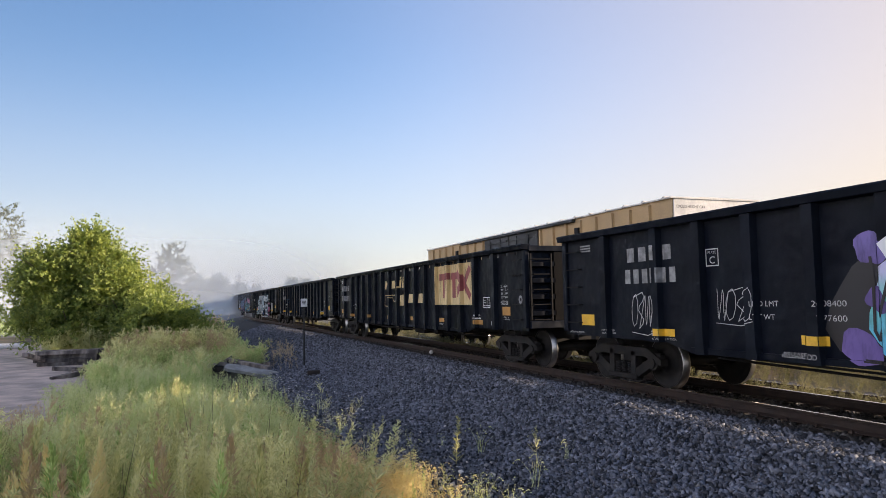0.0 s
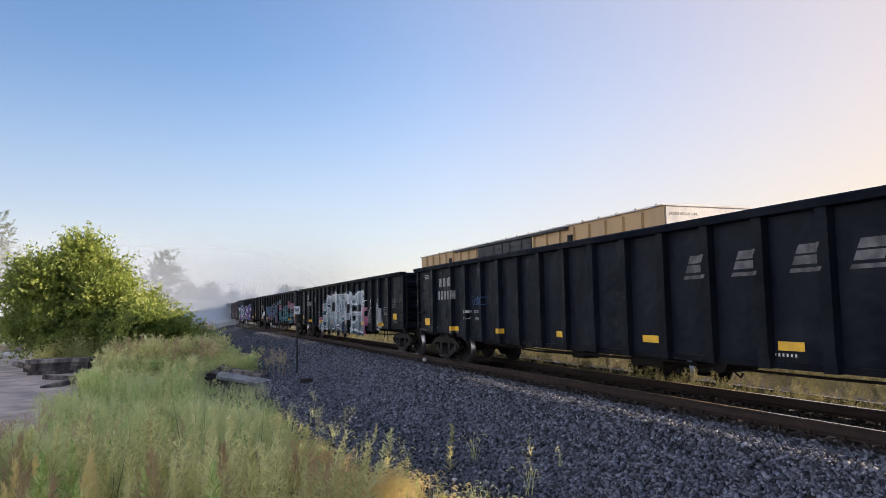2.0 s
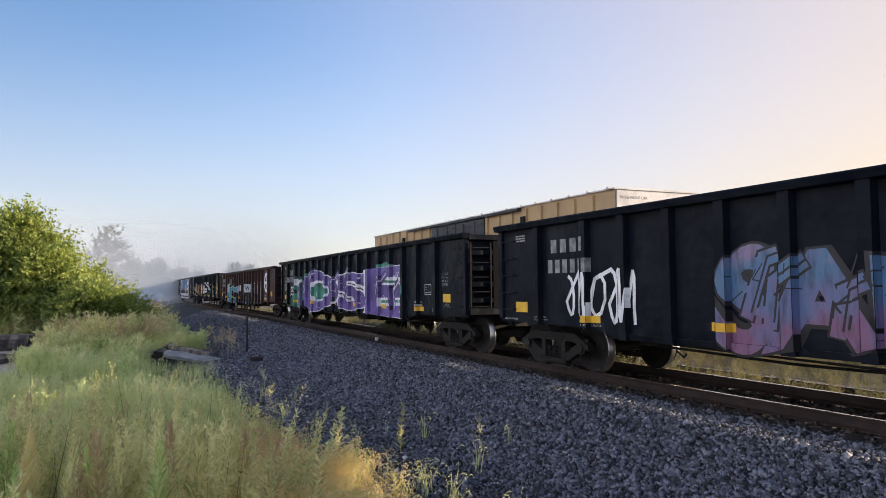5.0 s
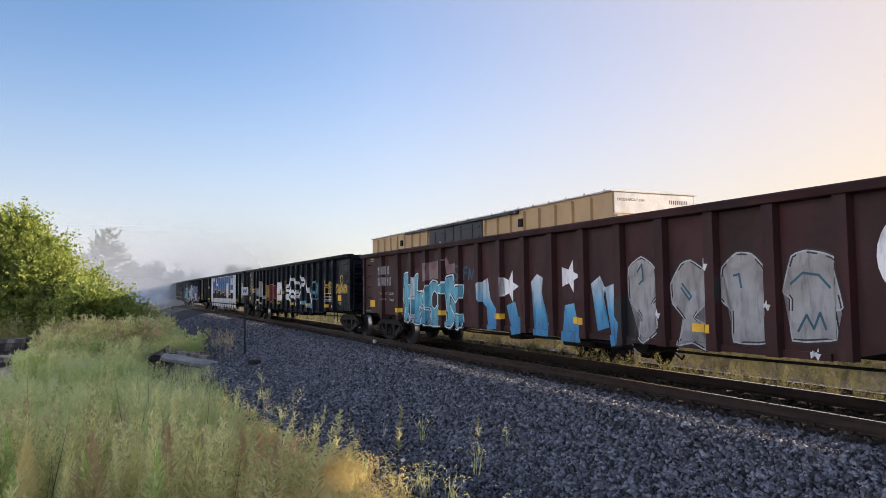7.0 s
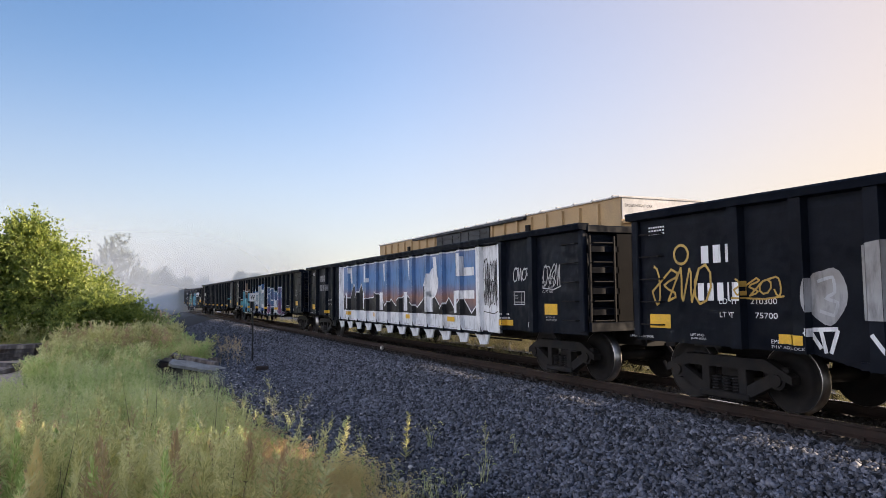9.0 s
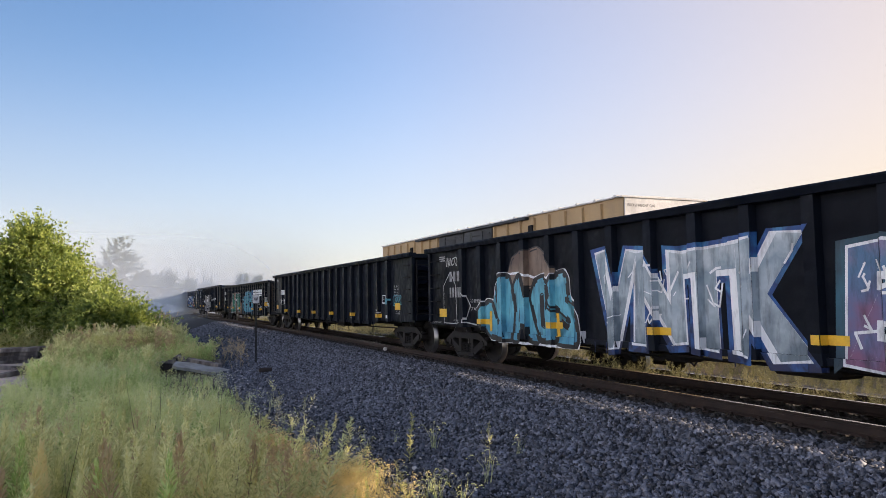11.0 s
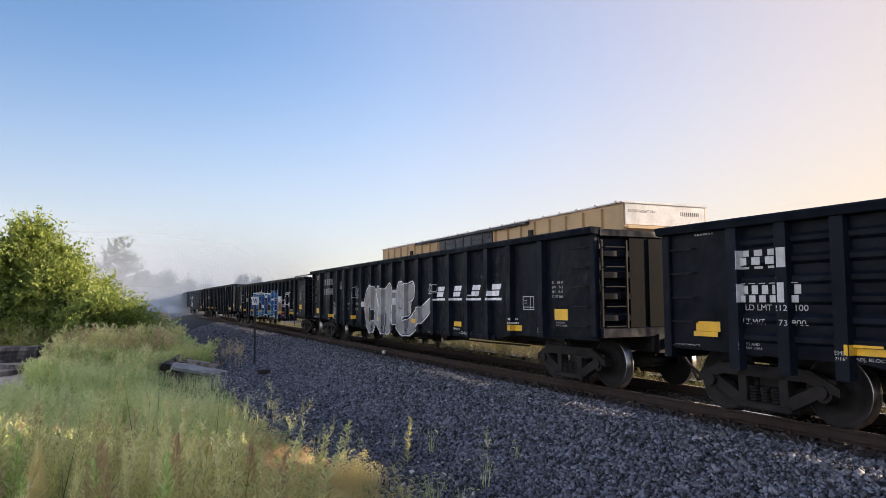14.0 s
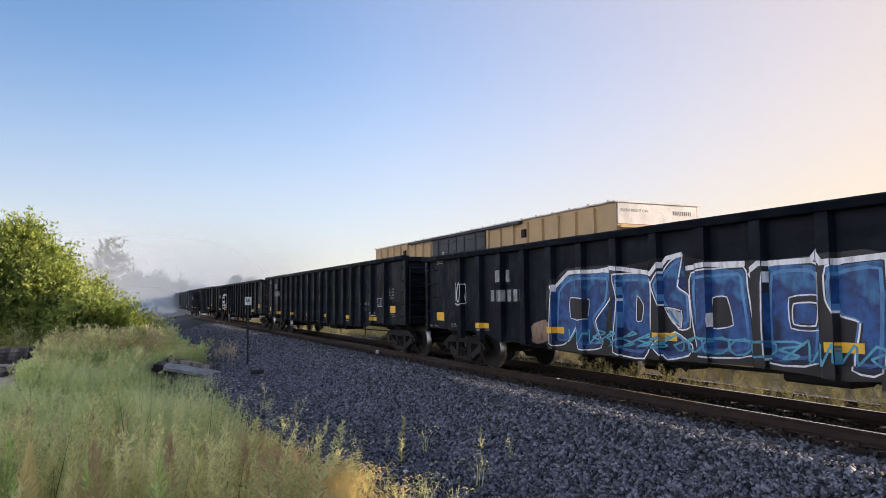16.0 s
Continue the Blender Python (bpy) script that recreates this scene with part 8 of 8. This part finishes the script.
# ---------------------------------------------------------------- ballast stones
CHIP_V = np.array([(x, y, z) for z in (-1, 1) for x, y in ((-1, -1), (1, -1), (1, 1), (-1, 1))]) * 0.72
CHIP_F = np.array([(3, 2, 1, 0), (4, 5, 6, 7), (0, 1, 5, 4), (1, 2, 6, 5), (2, 3, 7, 6), (3, 0, 4, 7)])


def stone_heap(name, s, left, size, lift, seed, label, mat=None):
    g = np.random.default_rng(seed)
    n = len(s)
    a = np.interp(s, LINE_S, _turn)
    x = np.interp(s, LINE_S, _x) - np.cos(a) * left
    y = np.interp(s, LINE_S, _y) - np.sin(a) * left
    z = np.interp(left, (-3.9, -3.3, -1.95, -1.0, 1.0, 1.95, 4.2, 6.3), (-0.93, -0.75, -0.23, -0.2, -0.2, -0.23, -0.95, GROUND - 0.06)) + lift
    v = CHIP_V[None] + 0.3 * g.normal(size=(n, 8, 3)).clip(-1.7, 1.7)
    v = v * g.uniform(0.55, 1.3, (n, 1, 3)) * size[:, None, None]
    q = g.normal(size=(n, 4))
    q /= np.linalg.norm(q, axis=1, keepdims=True)
    w_, i, j, k = q.T
    rot = np.stack([np.stack([1 - 2 * (j * j + k * k), 2 * (i * j - k * w_), 2 * (i * k + j * w_)], -1), np.stack([2 * (i * j + k * w_), 1 - 2 * (i * i + k * k), 2 * (j * k - i * w_)], -1), np.stack([2 * (i * k - j * w_), 2 * (j * k + i * w_), 1 - 2 * (i * i + j * j)], -1)], 1)
    v = np.einsum("nij,nkj->nki", rot, v) + np.stack([x, y, z], -1)[:, None, :]
    f = (CHIP_F[None] + np.arange(n)[:, None, None] * 8).reshape(-1, 4)
    v = v.reshape(-1, 3)
    data = bpy.data.meshes.new(name)
    data.vertices.add(len(v))
    data.vertices.foreach_set("co", v.ravel())
    data.loops.add(f.size)
    data.loops.foreach_set("vertex_index", f.ravel())
    data.polygons.add(len(f))
    data.polygons.foreach_set("loop_start", np.arange(0, f.size, 4))
    data.update(calc_edges=True)
    data.materials.append(mat or PEBBLE)
    return tagged(new(name, data), label, "ballast", kind="stuff")


g = np.random.default_rng(91)
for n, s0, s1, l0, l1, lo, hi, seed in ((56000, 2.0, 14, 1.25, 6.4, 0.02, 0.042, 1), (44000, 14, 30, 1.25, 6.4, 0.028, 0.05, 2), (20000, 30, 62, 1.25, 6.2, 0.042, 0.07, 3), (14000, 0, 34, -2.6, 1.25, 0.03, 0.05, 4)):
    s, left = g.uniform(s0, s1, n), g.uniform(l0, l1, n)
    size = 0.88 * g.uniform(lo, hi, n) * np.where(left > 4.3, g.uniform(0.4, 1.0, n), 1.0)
    stone_heap("ballast_stones", s, left, size, g.uniform(-0.01, 0.025, n) if l0 > 0 else g.uniform(-0.02, 0.012, n), seed, "dark grey crushed ballast stones" if l0 > 0 else "oil-dark ballast stones between the rails", PEBBLE if l0 > 0 else SHADESTONE)

n = 2200
s, left = g.uniform(6, 27, n), 6.4 - g.gamma(2.0, 0.42, n)
stone_heap("pale_stones", s, left, g.uniform(0.012, 0.036, n), g.uniform(0.0, 0.03, n), 9, "pale dusty stones along the weeds", PALESTONE)

# one white stone and one dark block on the bank
wx, wy, _ = line(22.4, 0.9)
tagged(new("white_stone", mesh("white_stone", lambda bm: [bmesh.ops.create_icosphere(bm, subdivisions=2, radius=0.07)], SIGNWHITE)), "pale round stone beside the rail", "stone").matrix_basis = pose(wx, wy, -0.12)
dx, dy = spot(25.2, 4.95)
tagged(new("dark_block", mesh("dark_block", lambda bm: box(bm, -0.22, 0.22, -0.09, 0.09, 0, 0.14, 0.02), TIE)), "dark wood block on the stones", "block").matrix_basis = pose(dx, dy, -0.93, 0, 0, 12)

# ---------------------------------------------------------------- ties
TIE_MESH = []
for k in range(5):
    rd = random.Random(k)

    def build(bm, rd=rd):
        box(bm, -1.3 - rd.uniform(0, 0.06), 1.3 + rd.uniform(0, 0.06), -0.115, 0.115, -0.2, 0, 0.012)
        for v in bm.verts:
            v.co += Vector((0, rd.uniform(-0.008, 0.008), rd.uniform(-0.008, 0.004)))
    TIE_MESH.append(mesh(("tie", k), build, TIE))
PLATE = mesh("tie_plate", lambda bm: box(bm, -0.18, 0.18, -0.095, 0.095, 0, 0.016), RUST)
SPIKE = mesh("spike", lambda bm: box(bm, -0.018, 0.018, -0.018, 0.018, 0, 0.05), RUST)
rd = random.Random(7)
for i in range(300):
    s = -6 + 0.52 * i
    x, y, a = line(s)
    ob = part("tie", TIE_MESH[i % 5], bed, pose(x, y, -0.187 + rd.uniform(-0.006, 0.003), 0, 0, math.degrees(a) + rd.uniform(-1.2, 1.2)))
    if i < 110:
        for side in (-0.755, 0.755):
            part("tie_plate", PLATE, ob, pose(side, 0, 0.0))
        for sp in (-0.87, -0.64):
            part("spike", SPIKE, ob, pose(sp, 0.05 if sp < -0.7 else -0.05, 0.012))
for i in range(120):
    s = -6 + 0.54 * i
    x, y, a = line(s, SIDING)
    part("tie", TIE_MESH[i % 5], bed, pose(x, y, SIDING_Z - 0.175, 0, 0, math.degrees(a) + rd.uniform(-1, 1)))


# ---------------------------------------------------------------- what moves
def motions():
    times = [0.5 * i for i in range(33)]
    for n, car in enumerate(CARS):
        walk(car, [(t, car_pose(n, t)) for t in times])
    turn = math.degrees(SPEED / FPS / WHEEL)
    for ax in (-AXLE, AXLE):
        alike = [w for w, x in WHEELSETS if x == ax]
        walk(alike[0], [(f / FPS, pose(ax, 0, WHEEL, 0, (turn * f + 180) % 360 - 180, 0)) for f in range(16 * FPS + 1)])
        keys = alike[0].animation_data
        for w in alike[1:]:
            w.rotation_mode = "QUATERNION"
            w.animation_data_create()
            w.animation_data.action = keys.action
            w.animation_data.action_slot = keys.action_slot


motions()
